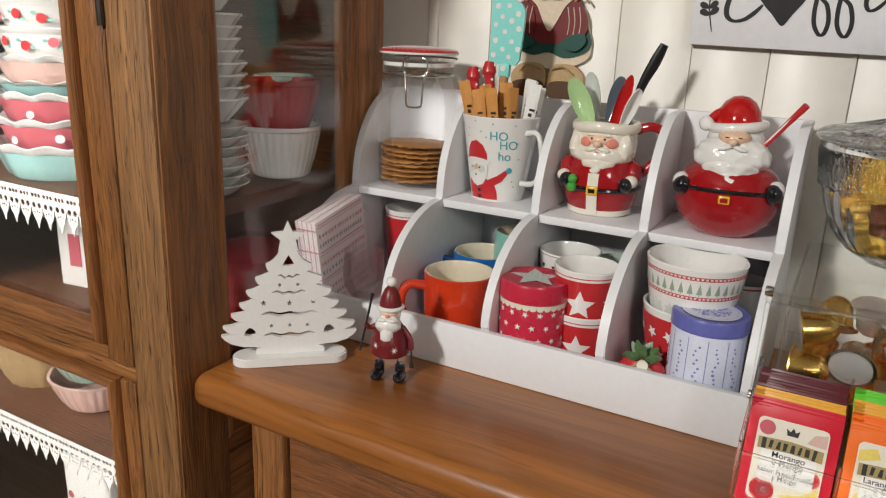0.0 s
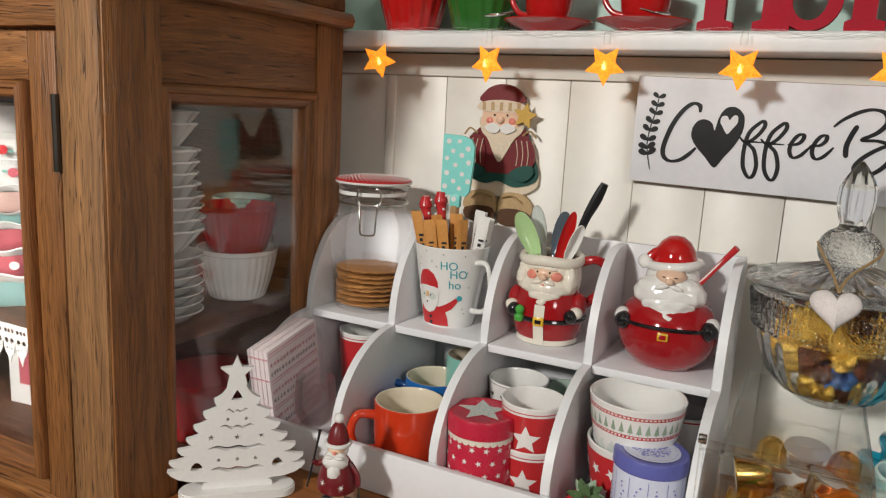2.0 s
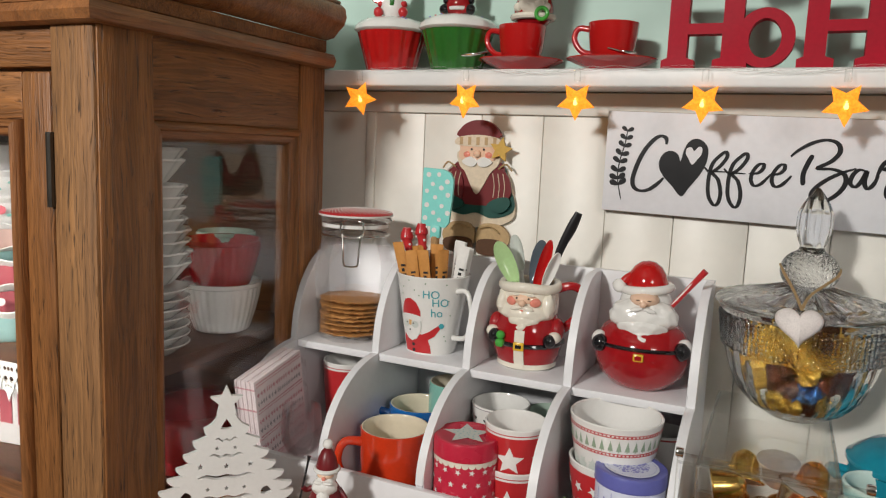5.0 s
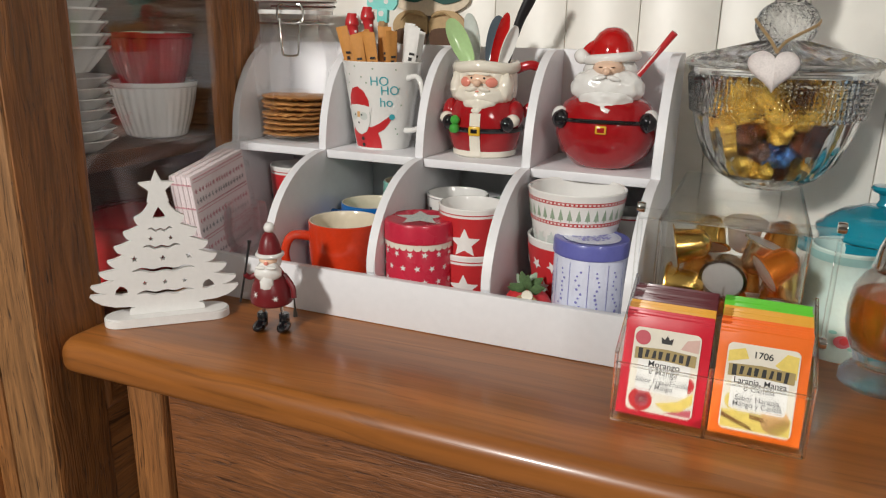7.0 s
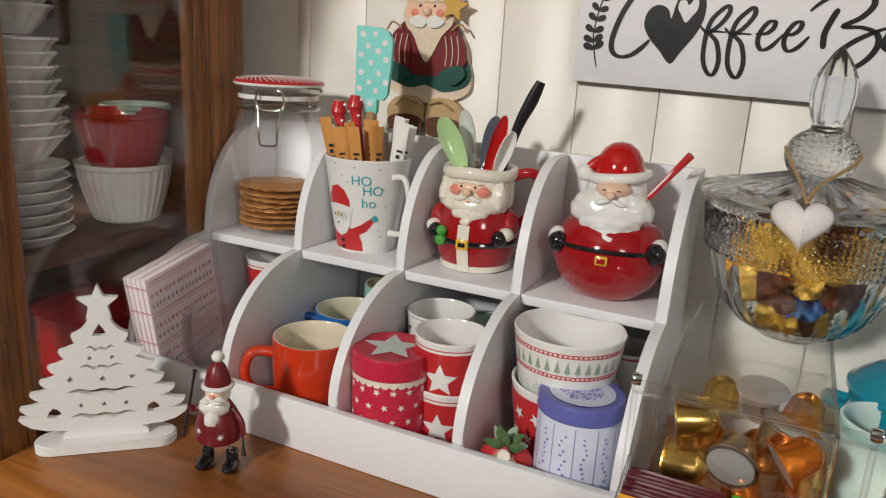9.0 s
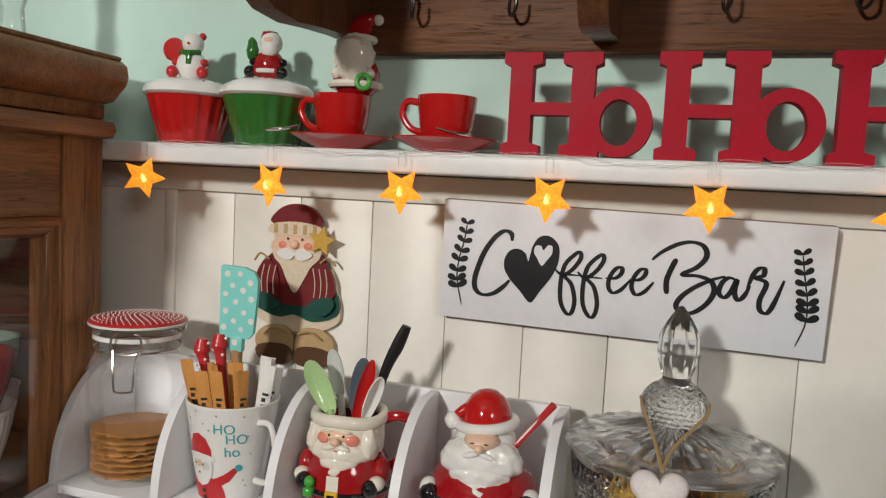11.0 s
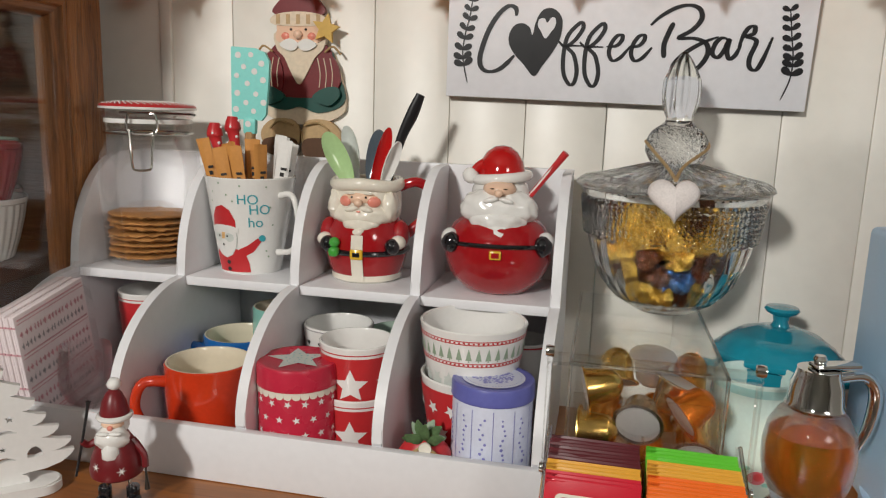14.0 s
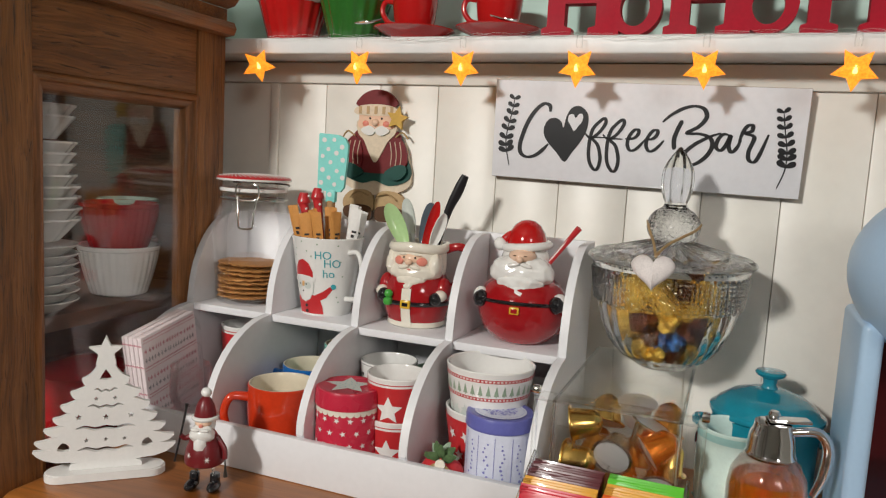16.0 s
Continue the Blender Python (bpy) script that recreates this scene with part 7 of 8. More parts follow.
for x, r in ((-0.3075, 15), (-0.1235, -160)):
    sp = thing("teaspoon", pose(x, 0.8285, LEDGE_Z + 0.016, 0, -6, r), "small silver teaspoon lying on the saucer", "teaspoon", "teaspoons")
    part("bowl", ball((0, 0, 0), (0.011, 0.0065, 0.0022), None, 18), CHROME, sp)
    part("handle", tube([(0.009, 0, 0), (0.015, 0, 0.001), (0.022, 0, 0.002)], [0.0016, 0.0013, 0.0012], 8), CHROME, sp)


def cup_figure():
    c = [(ball((0, 0, 0.030), (0.0235, 0.020, 0.024), None, 28), RED)]
    c.append((ball((0, -0.013, 0.050), (0.0205, 0.014, 0.020), None, 26, 0.004, 190), IVORY))
    c.append((ball((0, -0.017, 0.036), (0.0155, 0.011, 0.014), None, 22, 0.004, 190), IVORY))
    c.append((ball((0, -0.016, 0.062), (0.011, 0.010, 0.005), None, 16), SKIN))
    c.append((tube([(0.0165 * math.cos(a), 0.0145 * math.sin(a), 0.067) for a in np.linspace(0, 6.283, 11)[:-1]], 0.0036, 8, closed=True, steps=3), IVORY))
    c.append((tube([(0, 0, 0.068), (0.004, 0, 0.079), (0.012, -0.001, 0.086), (0.019, -0.002, 0.085)], [0.0155, 0.012, 0.007, 0.004], 14), RED))
    c.append((ball((0.0205, -0.002, 0.086), (0.0055, 0.0055, 0.0055), None, 14), IVORY))
    c.append((tube([(0.0238 * math.cos(a), 0.0205 * math.sin(a), 0.022) for a in np.linspace(0, 6.283, 13)[:-1]], 0.004, 8, closed=True, steps=3), IVORY))
    c.append((tube([(0.013 + 0.0065 * math.cos(a), -0.0235, 0.023 + 0.0065 * math.sin(a)) for a in np.linspace(0, 6.283, 9)[:-1]], 0.0024, 8, closed=True, steps=3), LEAF))
    for s in (-1, 1):
        c.append((ball((s * 0.016, -0.014, 0.032), (0.006, 0.006, 0.0055), None, 14), IVORY))
    bm, mats = blend(c)
    tagged(part("cup_figure", bm, mats, None, "small red and ivory ceramic figure sitting in the cup", pose(-0.2485, 0.879, 1.4265, 0, 0, 10)), "", "figurine")


cup_figure()


def serif_h(x0, w, h):
    """A slab-serif capital H as an outline."""
    s, f, b = w * 0.30, 0.012, 0.0095
    L0, L1, R0, R1 = x0 + 0.006, x0 + s, x0 + w - s, x0 + w - 0.006
    m0, m1 = h * 0.40, h * 0.40 + 0.011
    return [(x0, 0), (L1 + 0.008, 0), (L1 + 0.008, b), (L1, f), (L1, m0), (R0, m0), (R0, f), (R0 - 0.008, b), (R0 - 0.008, 0), (x0 + w, 0), (x0 + w, b), (R1, f), (R1, h - f), (x0 + w, h - b), (x0 + w, h), (R0 - 0.008, h), (R0 - 0.008, h - b), (R0, h - f), (R0, m1), (L1, m1), (L1, h - f), (L1 + 0.008, h - b), (L1 + 0.008, h), (x0, h), (x0, h - b), (L0, h - f), (L0, f), (x0, b)]


def letters(x, label):
    t = thing("wooden_letters", pose(x, 0.8465, LEDGE_Z, 0, 0, 0), label, "wooden letters", "red wooden letters")
    part("letter_h", slab(serif_h(0, 0.086, 0.0905), 0.0165), LETTER_RED, t, smooth=20)
    part("letter_o", slab(disc_shape(0.0285, 0.1015, 0.0305, 36, 1.05), 0.0163, [disc_shape(0.0155, 0.1015, 0.0300, 28, 1.28)]), LETTER_RED, t, at=pose(0, 0.0001, 0.0008), smooth=20)


for k in range(4):
    letters(-0.091 + 0.1325 * k, "red painted wooden letters standing on the ledge")


# ---- star lights ----
lights = thing("light_string", (0, 0, 0), "string of glowing amber star lights on clear cable", "string lights")
SX_STARS = (-0.4525, -0.308, -0.1745, -0.0410, 0.0885, 0.2245, 0.362, 0.500)
for k, x in enumerate(SX_STARS):
    rim = star_shape(0.0215, 0.5, 5, 90)
    bm = bmesh.new()
    for sgn in (-1, 1):
        hub = bm.verts.new((0, sgn * 0.008, 0))
        ring = [bm.verts.new((u, sgn * 0.0015, w)) for u, w in rim]
        for i in range(10):
            bm.faces.new((hub, ring[i], ring[(i + 1) % 10]))
        if sgn < 0:
            front = ring
    for i in range(10):
        bm.faces.new((front[i], front[(i + 1) % 10], ring[(i + 1) % 10], ring[i]))
    tilt = (-16, 4, 0, 3, -3, 5, 0, 4)[k]
    st = part("star", bm, STAR_GLOW, lights, "glowing amber plastic star", pose(x, 0.8215, 1.3475, 0, 180 + tilt, (35, -10, 6, -4, 5, -6, 4, 0)[k]), smooth=0)
    part("bulb", ball((0, -0.0030, 0.001), (0.0030, 0.0052, 0.0055), None, 14), BULB, st)
    part("socket", lathe([(0, 0), (0.0035, 0), (0.004, 0.006), (0.003, 0.013), (0, 0.013)], 12), ACRYLIC, lights, at=pose(x, 0.8215, 1.369))
random.seed(5)
for w in (0, 1):
    pts = []
    for k in range(len(SX_STARS) - 1):
        for j in range(6):
            s = j / 6
            pts.append((SX_STARS[k] + (SX_STARS[k + 1] - SX_STARS[k]) * s + 0.012, 0.8275 + 0.0022 * math.sin(7 * s + w * 3.1 + k) - 0.0015, 1.3835 + 0.0020 * math.sin(12 * s + w * 3.14 + k) - 0.004 * math.sin(math.pi * s) * (k % 2)))
    part("cable", tube(pts, 0.0011, 6, steps=4), ACRYLIC, lights, "clear twisted cable")


# ---- hand-lettered sign ----
SGW, SGH = 0.347, 0.1165
sign = thing("sign", pose(-0.1540, 0.8935, 1.2250, 3.5, 0.9, 0), "white distressed wooden sign lettered Coffee Bar in black", "sign")
part("edge_board", block(-0.0004, SGW + 0.0004, 0.0012, 0.0125, -0.0004, SGH + 0.0004, 0.001), SIGN_EDGE, sign)
part("board", block(0, SGW, 0, 0.0011, 0, SGH, 0.0004), SIGN_WHITE, sign)


def brush(points, pen=(0.0042, 0.0014), steps=8, slant=35.0):
    """A pen stroke along a smooth line: broad on the way down, fine across."""
    line = smooth_path(points, steps)
    bm = bmesh.new()
    rows = []
    for i, q in enumerate(line):
        a, b = line[max(i - 1, 0)], line[min(i + 1, len(line) - 1)]
        d = (b - a) / max(np.linalg.norm(b - a), 1e-9)
        end = min(1.0, 0.45 + 3.0 * min(i, len(line) - 1 - i) / len(line) * 2)
        w = (pen[1] + (pen[0] - pen[1]) * abs(math.sin(math.atan2(d[1], d[0]) - radians(slant - 35)))) * end / 2
        n = np.array((-d[1], d[0])) * w
        rows.append([bm.verts.new((p[0], 0, p[1])) for p in (q + n, q - n)])
    for a, b in zip(rows, rows[1:]):
        bm.faces.new((a[0], a[1], b[1], b[0]))
    return bm


MM = 0.001


def write(name, strokes, x, z, pen=(0.0044, 0.0015)):
    for s in strokes:
        part(name, brush([((x + u) * MM, (z + v) * MM) for u, v in s], pen), BLACK, sign, at=pose(0, -0.0006, 0), smooth=0)


# letters in millimetres from the sign's lower left corner
write("letter_c", [[(69, 81), (68, 88), (61, 90), (52, 83), (43, 69), (37, 53), (34, 39), (36, 30), (43, 26), (53, 28), (62, 35), (69, 43)]], 0, 0, (0.0052, 0.0030))
F = [[(0, 58), (7, 53), (16, 59), (23, 70), (22, 76), (17, 73), (9, 63), (6, 47), (7, 28), (13, 17), (18, 18), (20, 30), (16, 45), (9, 53), (23, 54)]]
write("letter_f", F, 112, 0, (0.0042, 0.0026))
write("letter_f", F, 133, -0.5, (0.0042, 0.0026))
E_ = [[(0, 54), (9, 55), (14, 60), (14, 65), (9, 64), (4, 56), (3, 47), (7, 41), (14, 44), (22, 54)]]
write("letter_e", E_, 159, 0, (0.0042, 0.0024))
write("letter_e", E_, 180, 0.5, (0.0042, 0.0024))
write("letter_b", [[(220, 78), (216, 68), (213, 57), (214, 45)], [(199, 75), (207, 83), (220, 91), (232, 94), (242, 91), (245, 82), (238, 72), (226, 64), (240, 64), (251, 60), (254, 51), (249, 40), (239, 31), (229, 29), (223, 35), (227, 44), (238, 54), (252, 62), (262, 66)]], 0, 0, (0.0050, 0.0028))
write("letter_a", [[(271, 64), (265, 65), (260, 60), (258, 51), (263, 47), (268, 53), (272, 64), (271, 53), (274, 46), (279, 50), (283, 60)]], 0, 0, (0.0046, 0.0025))
write("letter_r", [[(281, 57), (284, 68), (288, 75), (293, 76), (293, 70), (287, 67), (294, 65), (296, 61), (292, 48), (293, 39), (299, 37), (304, 47), (310, 67)]], 0, 0, (0.0046, 0.0025))
big = [(u * MM, w * MM) for u, w in ((86, 63), (83, 70), (76, 74), (68, 72), (63, 64), (63, 54), (69, 44), (79, 34), (90, 23), (98, 34), (107, 47), (113, 59), (115, 70), (114, 80), (108, 87), (101, 89), (94, 86), (89, 77))]
part("heart", lay([[tuple(q) for q in smooth_path(big, 4, True)]], -0.0006), BLACK, sign, "black painted heart standing for the letter o")
small = [(u * MM, w * MM) for u, w in ((100, 75), (97, 79), (92, 78), (91, 72), (94, 67), (99, 60), (104, 66), (108, 72), (108, 79), (104, 80))]
part("small_heart", lay([[tuple(q) for q in smooth_path(small, 4, True)]], -0.0010), SIGN_WHITE, sign)
for line, first in ((((22, 14), (18, 30), (16, 44), (18, 62), (22, 79), (24, 95)), 0.22), (((324, 10), (330, 30), (330, 49), (326, 70), (322, 92)), 0.30)):
    line = [(u * MM, w * MM) for u, w in line]
    part("stem", brush(line, (0.0013, 0.0013)), BLACK, sign, at=pose(0, -0.0006, 0), smooth=0)
    curve = smooth_path(line, 12)
    for k in range(8):
        s = first + (0.99 - first) * k / 7
        i = min(int(s * (len(curve) - 1)), len(curve) - 2)
        way = curve[i + 1] - curve[i]
        lean = math.atan2(way[1], way[0])
        for sg in (-1, 1):
            ang = lean + sg * radians(58)
            far = 0.0056 - 0.0016 * k / 7
            tip = []
            for q in range(14):
                a = 2 * math.pi * q / 14
                u, w = far * (1 + math.cos(a)), far * 0.50 * math.sin(a) * (1.15 + 0.3 * math.cos(a))
                tip.append((curve[i][0] + u * math.cos(ang) - w * math.sin(ang), curve[i][1] + u * math.sin(ang) + w * math.cos(ang)))
            part("leaf", lay([tip], -0.0007), BLACK, sign)


# ---- flat wooden wall figure, plain shapes in one mesh ----
def wall_figure():
    c = []

    def piece(outline, y, thick, m):
        bm = slab(outline, thick)
        for v in bm.verts:
            v.co.y += y
        c.append((bm, m))

    def loop(points):
        return [tuple(q) for q in smooth_path(points, 4, True)]

    piece(loop([(-0.050, 0.054), (-0.040, 0.044), (-0.015, 0.036), (0.020, 0.036), (0.046, 0.046), (0.052, 0.060), (0.045, 0.090), (0.030, 0.115), (-0.030, 0.115), (-0.045, 0.090)]), 0, 0.006, STRIPE_CREAM)
    piece(loop([(-0.050, 0.064), (-0.036, 0.054), (-0.018, 0.050), (0.0, 0.054), (0.020, 0.048), (0.044, 0.054), (0.052, 0.066), (0.044, 0.090), (0.030, 0.118), (-0.028, 0.118), (-0.044, 0.092)]), -0.002, 0.004, DEEP_GREEN)
    piece(loop([(-0.030, 0.066), (0.030, 0.066), (0.040, 0.085), (0.030, 0.120), (-0.028, 0.120), (-0.040, 0.085)]), -0.003, 0.004, MAROON)
    for s in (-1, 1):
        piece(loop([(s * 0.020, 0.072), (s * 0.036, 0.068), (s * 0.047, 0.080), (s * 0.044, 0.100), (s * 0.032, 0.112), (s * 0.020, 0.098)]), -0.006, 0.004, MAROON)
        piece(loop([(s * 0.016, 0.064), (s * 0.034, 0.056), (s * 0.047, 0.066), (s * 0.044, 0.076), (s * 0.028, 0.074)]), -0.0075, 0.004, DEEP_GREEN)
        for q in (0.024, 0.031, 0.038):
            bm = tube([(s * q, -0.0066, 0.075), (s * (q + 0.001), -0.0066, 0.090), (s * (q - 0.002), -0.0066, 0.106)], 0.0006, 5)
            c.append((bm, STRIPE_CREAM))
        piece(loop([(s * 0.002, 0.014), (s * 0.024, 0.010), (s * 0.044, 0.014), (s * 0.046, 0.028), (s * 0.032, 0.040), (s * 0.006, 0.038)]), -0.002, 0.006, TAN)
        piece(loop([(s * 0.004, 0.002), (s * 0.022, -0.001), (s * 0.042, 0.004), (s * 0.044, 0.016), (s * 0.026, 0.021), (s * 0.005, 0.018)]), -0.004, 0.007, BOOT_BROWN)
        c.append((tube([(s * 0.030, -0.006, 0.112), (s * 0.040, -0.008, 0.118), (s * 0.048, -0.006, 0.110)], 0.0012, 6), TWINE))
        c.append((tube([(s * 0.006, -0.006, 0.034), (s * 0.022, -0.008, 0.038), (s * 0.034, -0.006, 0.030)], 0.0011, 6), TWINE))
        c.append((ball((s * 0.0150, -0.0060, 0.1285), (0.0048, 0.0016, 0.0040), None, 14), BLUSH))
        c.append((ball((s * 0.0085, -0.0066, 0.1355), (0.0014, 0.0010, 0.0014), None, 10), BLACK))
    piece(loop([(-0.026, 0.116), (-0.017, 0.106), (-0.008, 0.088), (0.0, 0.078), (0.008, 0.088), (0.018, 0.106), (0.029, 0.118), (0.025, 0.134), (-0.025, 0.134)]), -0.005, 0.006, STRIPE_CREAM)
    piece(loop([(-0.022, 0.122), (0.022, 0.122), (0.025, 0.134), (0.020, 0.144), (-0.020, 0.144), (-0.025, 0.134)]), -0.006, 0.004, SKIN)
    for s in (-1, 1):
        piece(loop([(0.0, 0.121), (s * 0.010, 0.126), (s * 0.021, 0.120), (s * 0.013, 0.114), (s * 0.004, 0.114)]), -0.008, 0.004, WHITE)
    c.append((ball((0, -0.008, 0.130), (0.005, 0.004, 0.005), None, 14), SKIN))
    piece(loop([(-0.027, 0.140), (0.027, 0.140), (0.028, 0.150), (0.0, 0.154), (-0.028, 0.150)]), -0.007, 0.005, STRIPE_CREAM)
    for q in range(-2, 3):
        c.append((block(q * 0.0115 - 0.0022, q * 0.0115 + 0.0022, -0.0074, -0.0068, 0.141, 0.151), TAN))
    piece(loop([(-0.027, 0.151), (0.027, 0.151), (0.024, 0.164), (0.010, 0.172), (-0.008, 0.172), (-0.023, 0.164)]), -0.006, 0.006, MAROON)
    piece(star_shape(0.016, 0.48, 5, 80, 0.033, 0.136), -0.012, 0.004, YELLOW_WOOD)
    bm, mats = blend(c)
    tagged(part("wall_figure", bm, mats, None, "flat painted wooden gnome-shaped wall ornament in maroon", pose(-0.3185, 0.9012, 1.1545, 0, 0, 0), 30), "", "wall ornament")


wall_figure()


# ---- inside the cabinet ----
def ribbed_bowl(at, r, h, material, label):
    t = thing("bowl", at, label, "bowl", "ribbed bowls in the cabinet")
    part("body", lathe([(0, 0.001), (r * 0.62, 0.0), (r * 0.68, 0.002), (r * 0.70, 0.004), (r * 0.82, h * 0.35), (r * 0.93, h * 0.7), (r * 0.97, h * 0.9)], 160, 32, 0.012), material, t)
    part("rim", lathe([(r * 0.96, h * 0.9), (r, h * 0.92), (r * 1.01, h), (r * 0.95, h), (r * 0.86, h * 0.55), (r * 0.6, 0.006), (0, 0.005)], 48), material, t)


SH1 = 1.0462
ribbed_bowl((-0.604, 0.742, SH1), 0.050, 0.064, WHITE, "white ribbed ceramic bowl under a red one")
ribbed_bowl((-0.604, 0.742, SH1 + 0.058), 0.050, 0.060, RED, "dark red ribbed ceramic bowl on a white one")
ribbed_bowl((-0.655, 0.808, SH1), 0.040, 0.064, BLUSH_DISH, "blush pink ribbed ceramic bowl under a green one")
ribbed_bowl((-0.655, 0.808, SH1 + 0.058), 0.040, 0.060, SAGE_DISH, "pale green ribbed ceramic bowl on a pink one")
for k in range(7):
    t = thing("plate", (-0.5985, 0.612, SH1 + 0.0105 * k), "white plate with a thin edge in a stack", "plate", "stacked plates in the cabinet")
    part("dish", lathe([(0, 0.001), (0.030, 0.0), (0.034, 0.003), (0.0455, 0.0115), (0.047, 0.0125), (0.0455, 0.0135), (0.033, 0.006), (0, 0.004)], 44), WHITE, t)
for k in range(10):
    z_ = SH1 + 0.080 + 0.0122 * k + (0.016 if k > 7 else 0)
    t = thing("fluted_bowl", pose(-0.5985 + 0.0012 * math.sin(k * 2.1), 0.612, z_, 0, 0, 11 * k), "white fluted ceramic bowl in a tall stack", "bowl", "white fluted bowls in the cabinet")
    q = 1.0 if k < 4 else 0.9
    part("dish", lathe([(0, 0.001), (0.026 * q, 0.0), (0.029 * q, 0.003), (0.038 * q, 0.013), (0.0460 * q, 0.0225), (0.0485 * q, 0.0240), (0.0480 * q, 0.0262), (0.0445 * q, 0.0250), (0.036 * q, 0.015), (0.026 * q, 0.005), (0, 0.004)], 72, 12, 0.03), WHITE, t)
t = thing("saucepan", (-0.63, 0.715, 0.8705), "dark red enamelled pan on the lower shelf", "pan")
part("body", lathe([(0, 0), (0.056, 0.0), (0.062, 0.006), (0.064, 0.075), (0.066, 0.079), (0.062, 0.079), (0.058, 0.012), (0, 0.008)], 48), RED, t)
part("lid", lathe([(0, 0.098), (0.012, 0.0975), (0.04, 0.092), (0.062, 0.083), (0.0655, 0.0795), (0, 0.0795)], 48), RED, t)

dishes = ((AQUA_DISH, 0.086, 0.040, "large aqua ruffled pie dish at the bottom"), (PINK_DISH, 0.080, 0.034, "red ruffled dish with white dots"), (PINK_DISH, 0.077, 0.034, "red ruffled dish with white dots"), (AQUA_DISH, 0.075, 0.018, "aqua ruffled shallow dish in the stack"), (BLUSH_DISH, 0.073, 0.030, "pink ruffled dish in the stack"), (WHITE, 0.069, 0.034, "white bowl printed with small roses"), (WHITE, 0.066, 0.034, "white bowl printed with small roses"), (WHITE, 0.062, 0.034, "plain white bowl on the stack"))
z = SH1
for k, (m, r, h, label) in enumerate(dishes):
    t = thing("pie_dish", pose(-0.808, 0.600, z, 0, 0, 17 * k), label, "dish", "stacked dishes in the cabinet")
    ruff = 12 if k < 5 else 0
    body = [(0, 0.001), (r * 0.78, 0.0), (r * 0.82, 0.003), (r * 0.88, h * 0.4), (r * 0.94, h * 0.8)]
    part("body", lathe(body, 96, ruff, 0.012 if ruff else 0, wave=0), m, t)
    part("rim", lathe([(r * 0.94, h * 0.8), (r, h * 0.97), (r * 1.005, h), (r * 0.985, h * 1.03), (r * 0.9, h * 0.85), (r * 0.75, h * 0.3), (0, h * 0.25)], 96, ruff, 0.022 if ruff else 0, wave=0.0022 if ruff else 0, waves=12), WHITE if ruff else m, t)
    if k in (1, 2):
        part("dot_prints", wrap([disc_shape(0.005, 0, h * 0.45, 10)], lambda q: r * 0.9, -60, 0.004, rings=1), WHITE, t)
        for j in range(1, 9):
            part("dot_prints", wrap([disc_shape(0.0045, 0, h * (0.35 + 0.25 * (j % 2)), 10)], lambda q: r * 0.9, -60 + j * 40, 0.004, rings=1), WHITE, t)
    if k in (5, 6):
        for j in range(14):
            part("rose_print", wrap([disc_shape(0.0055, 0, h * (0.45 + 0.12 * (j % 2)), 9)], lambda q: r * 0.92, j * 26, 0.002, rings=1), PRINT_RED if j % 3 else PINK_DISH, t)
            part("leaf_print", wrap([disc_shape(0.003, 0.008, h * 0.4, 7, 0.6), disc_shape(0.003, -0.008, h * 0.62, 7, 0.6)], lambda q: r * 0.92, j * 26, 0.002, rings=1), MINT_MUG, t)
    z += h * 0.86


def lace(z, label, x0=-0.985, x1=-0.606):
    t = thing("lace_trim", (0, 0.5015, z), label, "lace trim", "lace along the shelves")
    outline, holes = [(x0, 0.004), (x1, 0.004)], []
    n = round((x1 - x0) / 0.0195)
    low = []
    for k in range(n):
        c = x1 - (k + 0.5) * (x1 - x0) / n
        for a in np.linspace(0, math.pi, 9):
            low.append((c + 0.0093 * math.cos(a), -0.016 - 0.016 * math.sin(a)))
        low[-5] = (c, -0.040)
        for j in range(3):
            holes.append(disc_shape(0.0026, c + (j - 1) * 0.0056, -0.0035, 7))
        holes.append(disc_shape(0.0034, c - 0.0045, -0.0145, 7))
        holes.append(disc_shape(0.0034, c + 0.0045, -0.0145, 7))
        holes.append(disc_shape(0.0016, c, -0.0215, 6))
        holes.append(disc_shape(0.0014, c - 0.0042, -0.0225, 6))
        holes.append(disc_shape(0.0014, c + 0.0042, -0.0225, 6))
    part("band", slab(outline + low, 0.0008, holes), LACE, t, smooth=0)


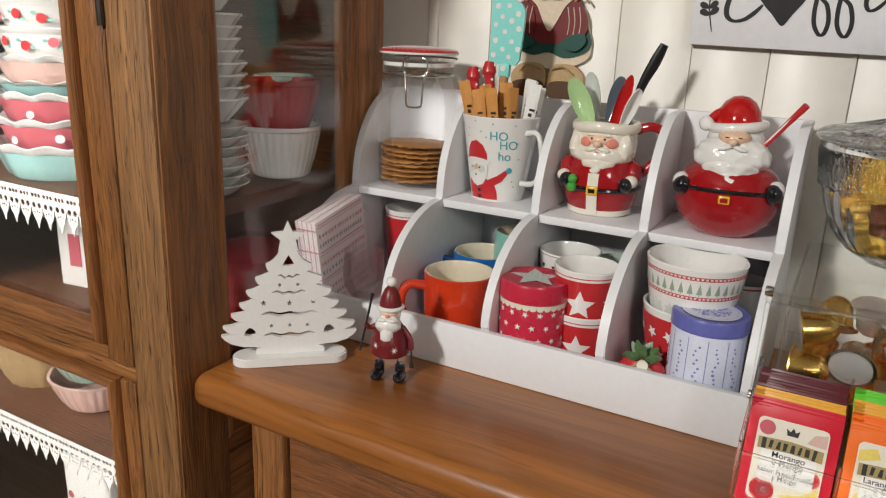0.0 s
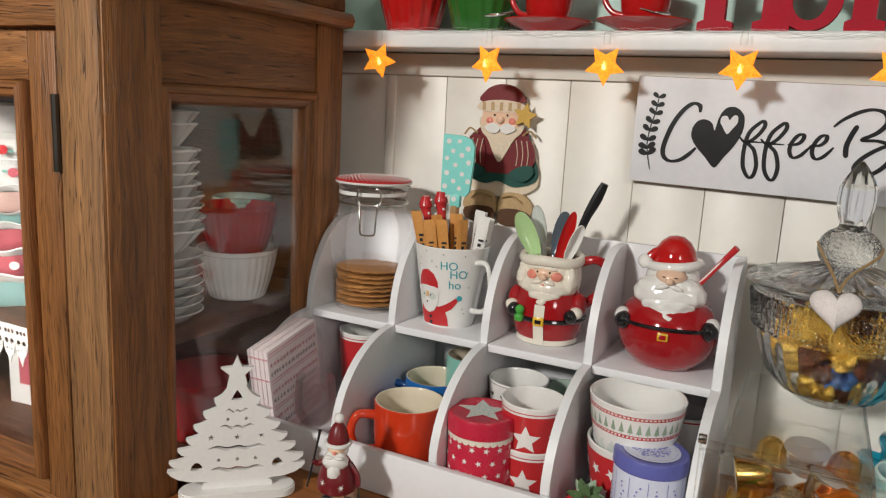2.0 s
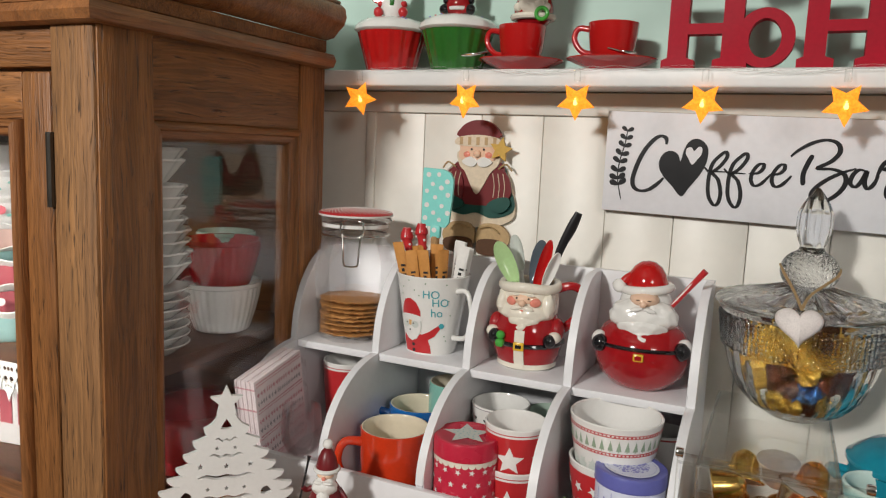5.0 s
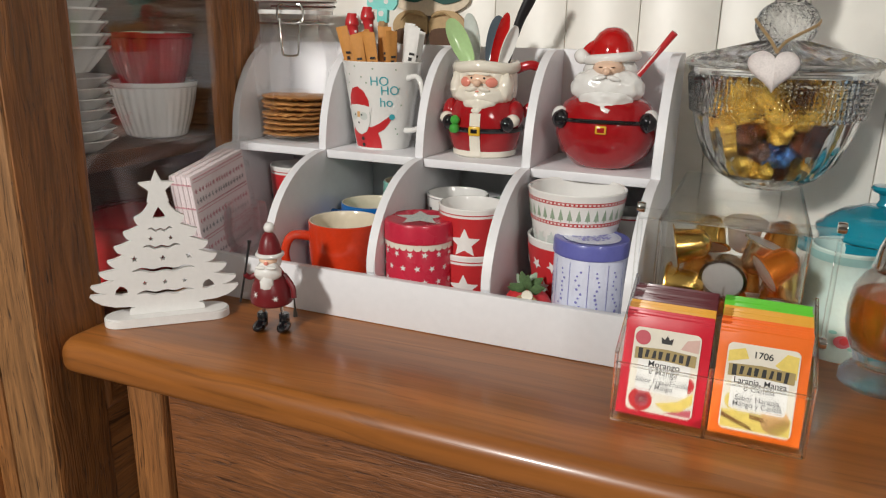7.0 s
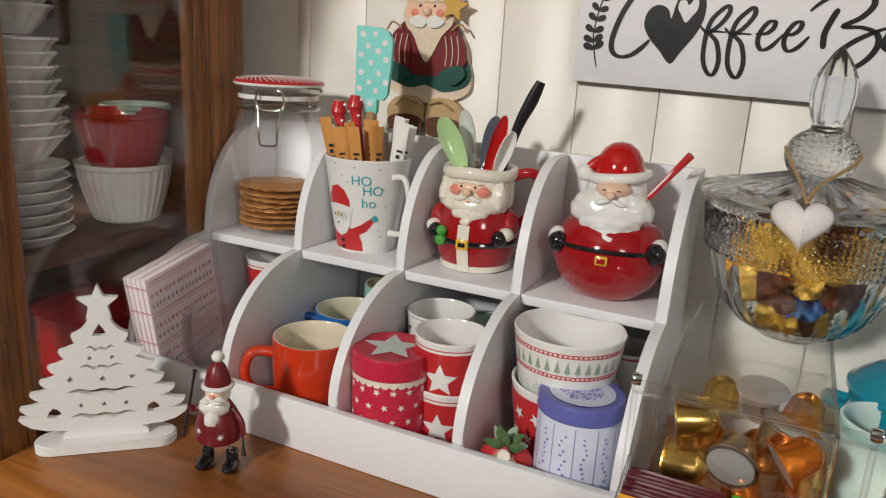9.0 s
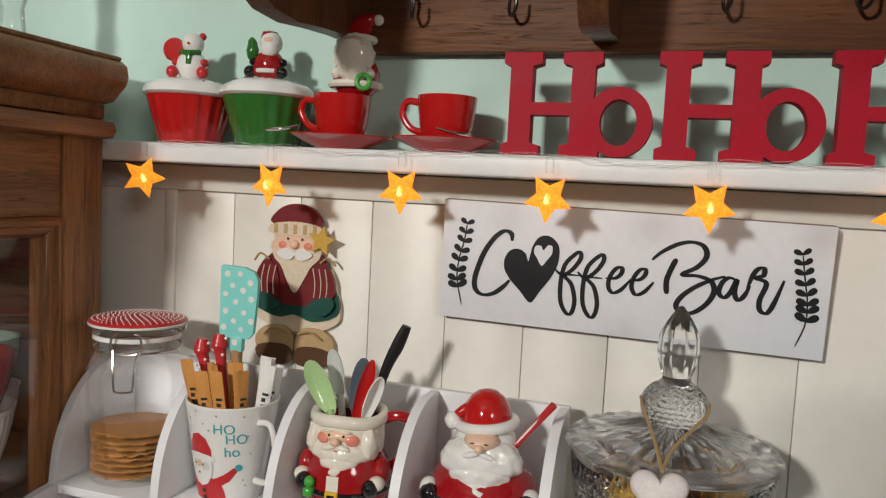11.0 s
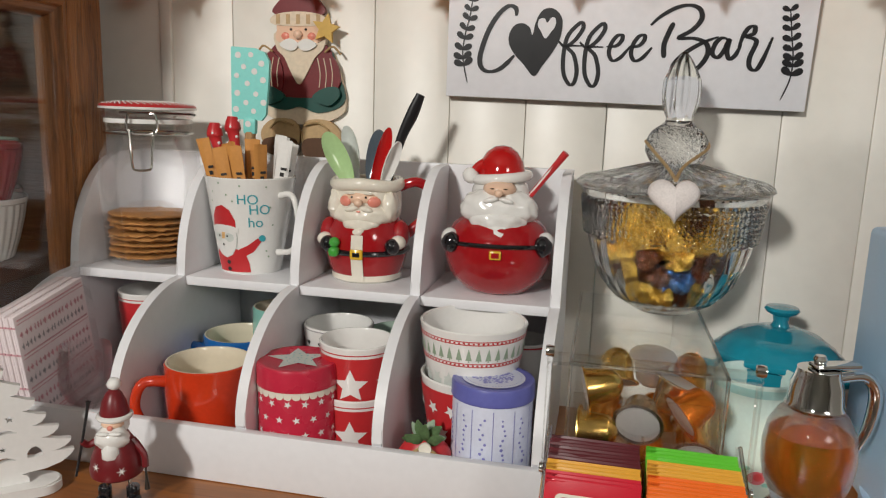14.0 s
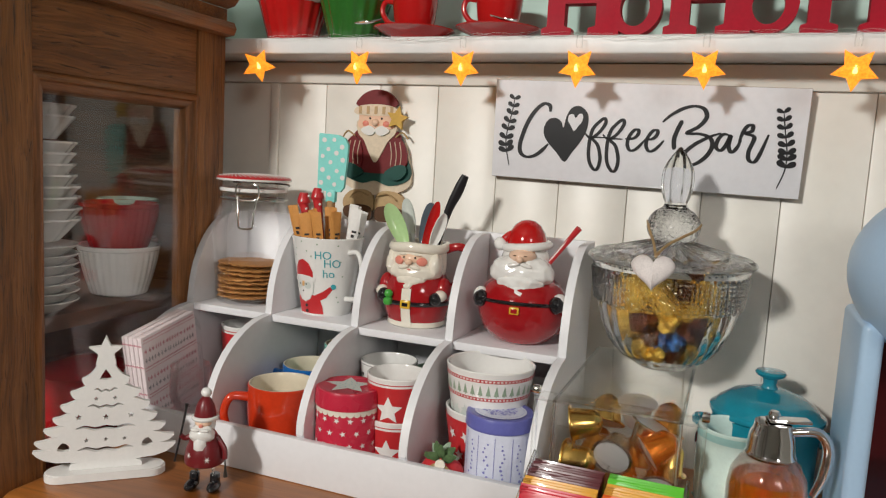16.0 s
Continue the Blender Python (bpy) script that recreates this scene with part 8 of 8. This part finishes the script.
lace(1.046, "white cotton lace hanging from the upper shelf")
lace(0.742, "white cotton lace hanging from the lower shelf", -0.985, -0.593)
t = thing("lettered_box", pose(-0.83, 0.64, 0.8705, 0, 0, 8), "pale box with pink lettering shapes, on the shelf", "box")
part("box", block(-0.075, 0.075, 0, 0.05, 0, 0.095, 0.002), PAPER, t)
for k in range(4):
    part("illegible_writing", block(-0.055 + 0.03 * k, -0.035 + 0.03 * k, -0.0012, -0.0004, 0.03, 0.075), PINK_DISH, t)
for k, (m, r) in enumerate(((BLUSH_DISH, 0.060), (SAGE_DISH, 0.058))):
    ribbed_bowl((-0.790, 0.592, 0.7425 + 0.040 * k), r, 0.044, m, "blush ribbed baking dish on the lower shelf" if k == 0 else "pale green ribbed baking dish stacked on top")
t = thing("basket", (-0.915, 0.60, 0.7425), "brown ribbed round basket on the lower shelf", "basket")
part("body", lathe([(0, 0), (0.045, 0), (0.055, 0.02), (0.058, 0.05), (0.054, 0.07), (0.050, 0.07), (0.05, 0.02), (0, 0.01)], 72, 18, 0.03), TWINE, t)
t = thing("wine_glass", (-0.668, 0.535, 0.7425), "small clear glass on the lower shelf", "wine glass")
part("glass_body", lathe([(0, 0), (0.018, 0), (0.0185, 0.0012), (0.004, 0.004), (0.003, 0.012), (0.014, 0.020), (0.018, 0.032), (0.0165, 0.045), (0.0158, 0.045), (0.017, 0.032), (0.013, 0.021), (0, 0.0165)], 32), GLASS, t)
t = thing("tea_towel", (-0.80, 0.56, 0.4005), "white cloth with pink dots on the lowest shelf", "tea towel")
part("cloth", block(-0.045, 0.045, 0, 0.03, 0, 0.27, 0.008, 3), PAPER, t)
for k in range(12):
    part("dot", lay([disc_shape(0.006, -0.03 + 0.03 * (k % 3), 0.05 + 0.05 * (k // 3), 10)], -0.0006), PINK_DISH, t)

# glass cake stand on top of the cabinet
t = thing("cake_stand", (-0.600, 0.80, 1.4685), "clear glass footed cake stand on the cabinet", "cake stand")
part("glass_body", lathe([(0, 0.003), (0.060, 0.0), (0.084, 0.0015), (0.085, 0.004), (0.060, 0.0075), (0.025, 0.011), (0.013, 0.020), (0.011, 0.045), (0.016, 0.060), (0.011, 0.075), (0.018, 0.145), (0.06, 0.16), (0.105, 0.167), (0.108, 0.171), (0.06, 0.167), (0, 0.164)], 56), THICK_GLASS, t)
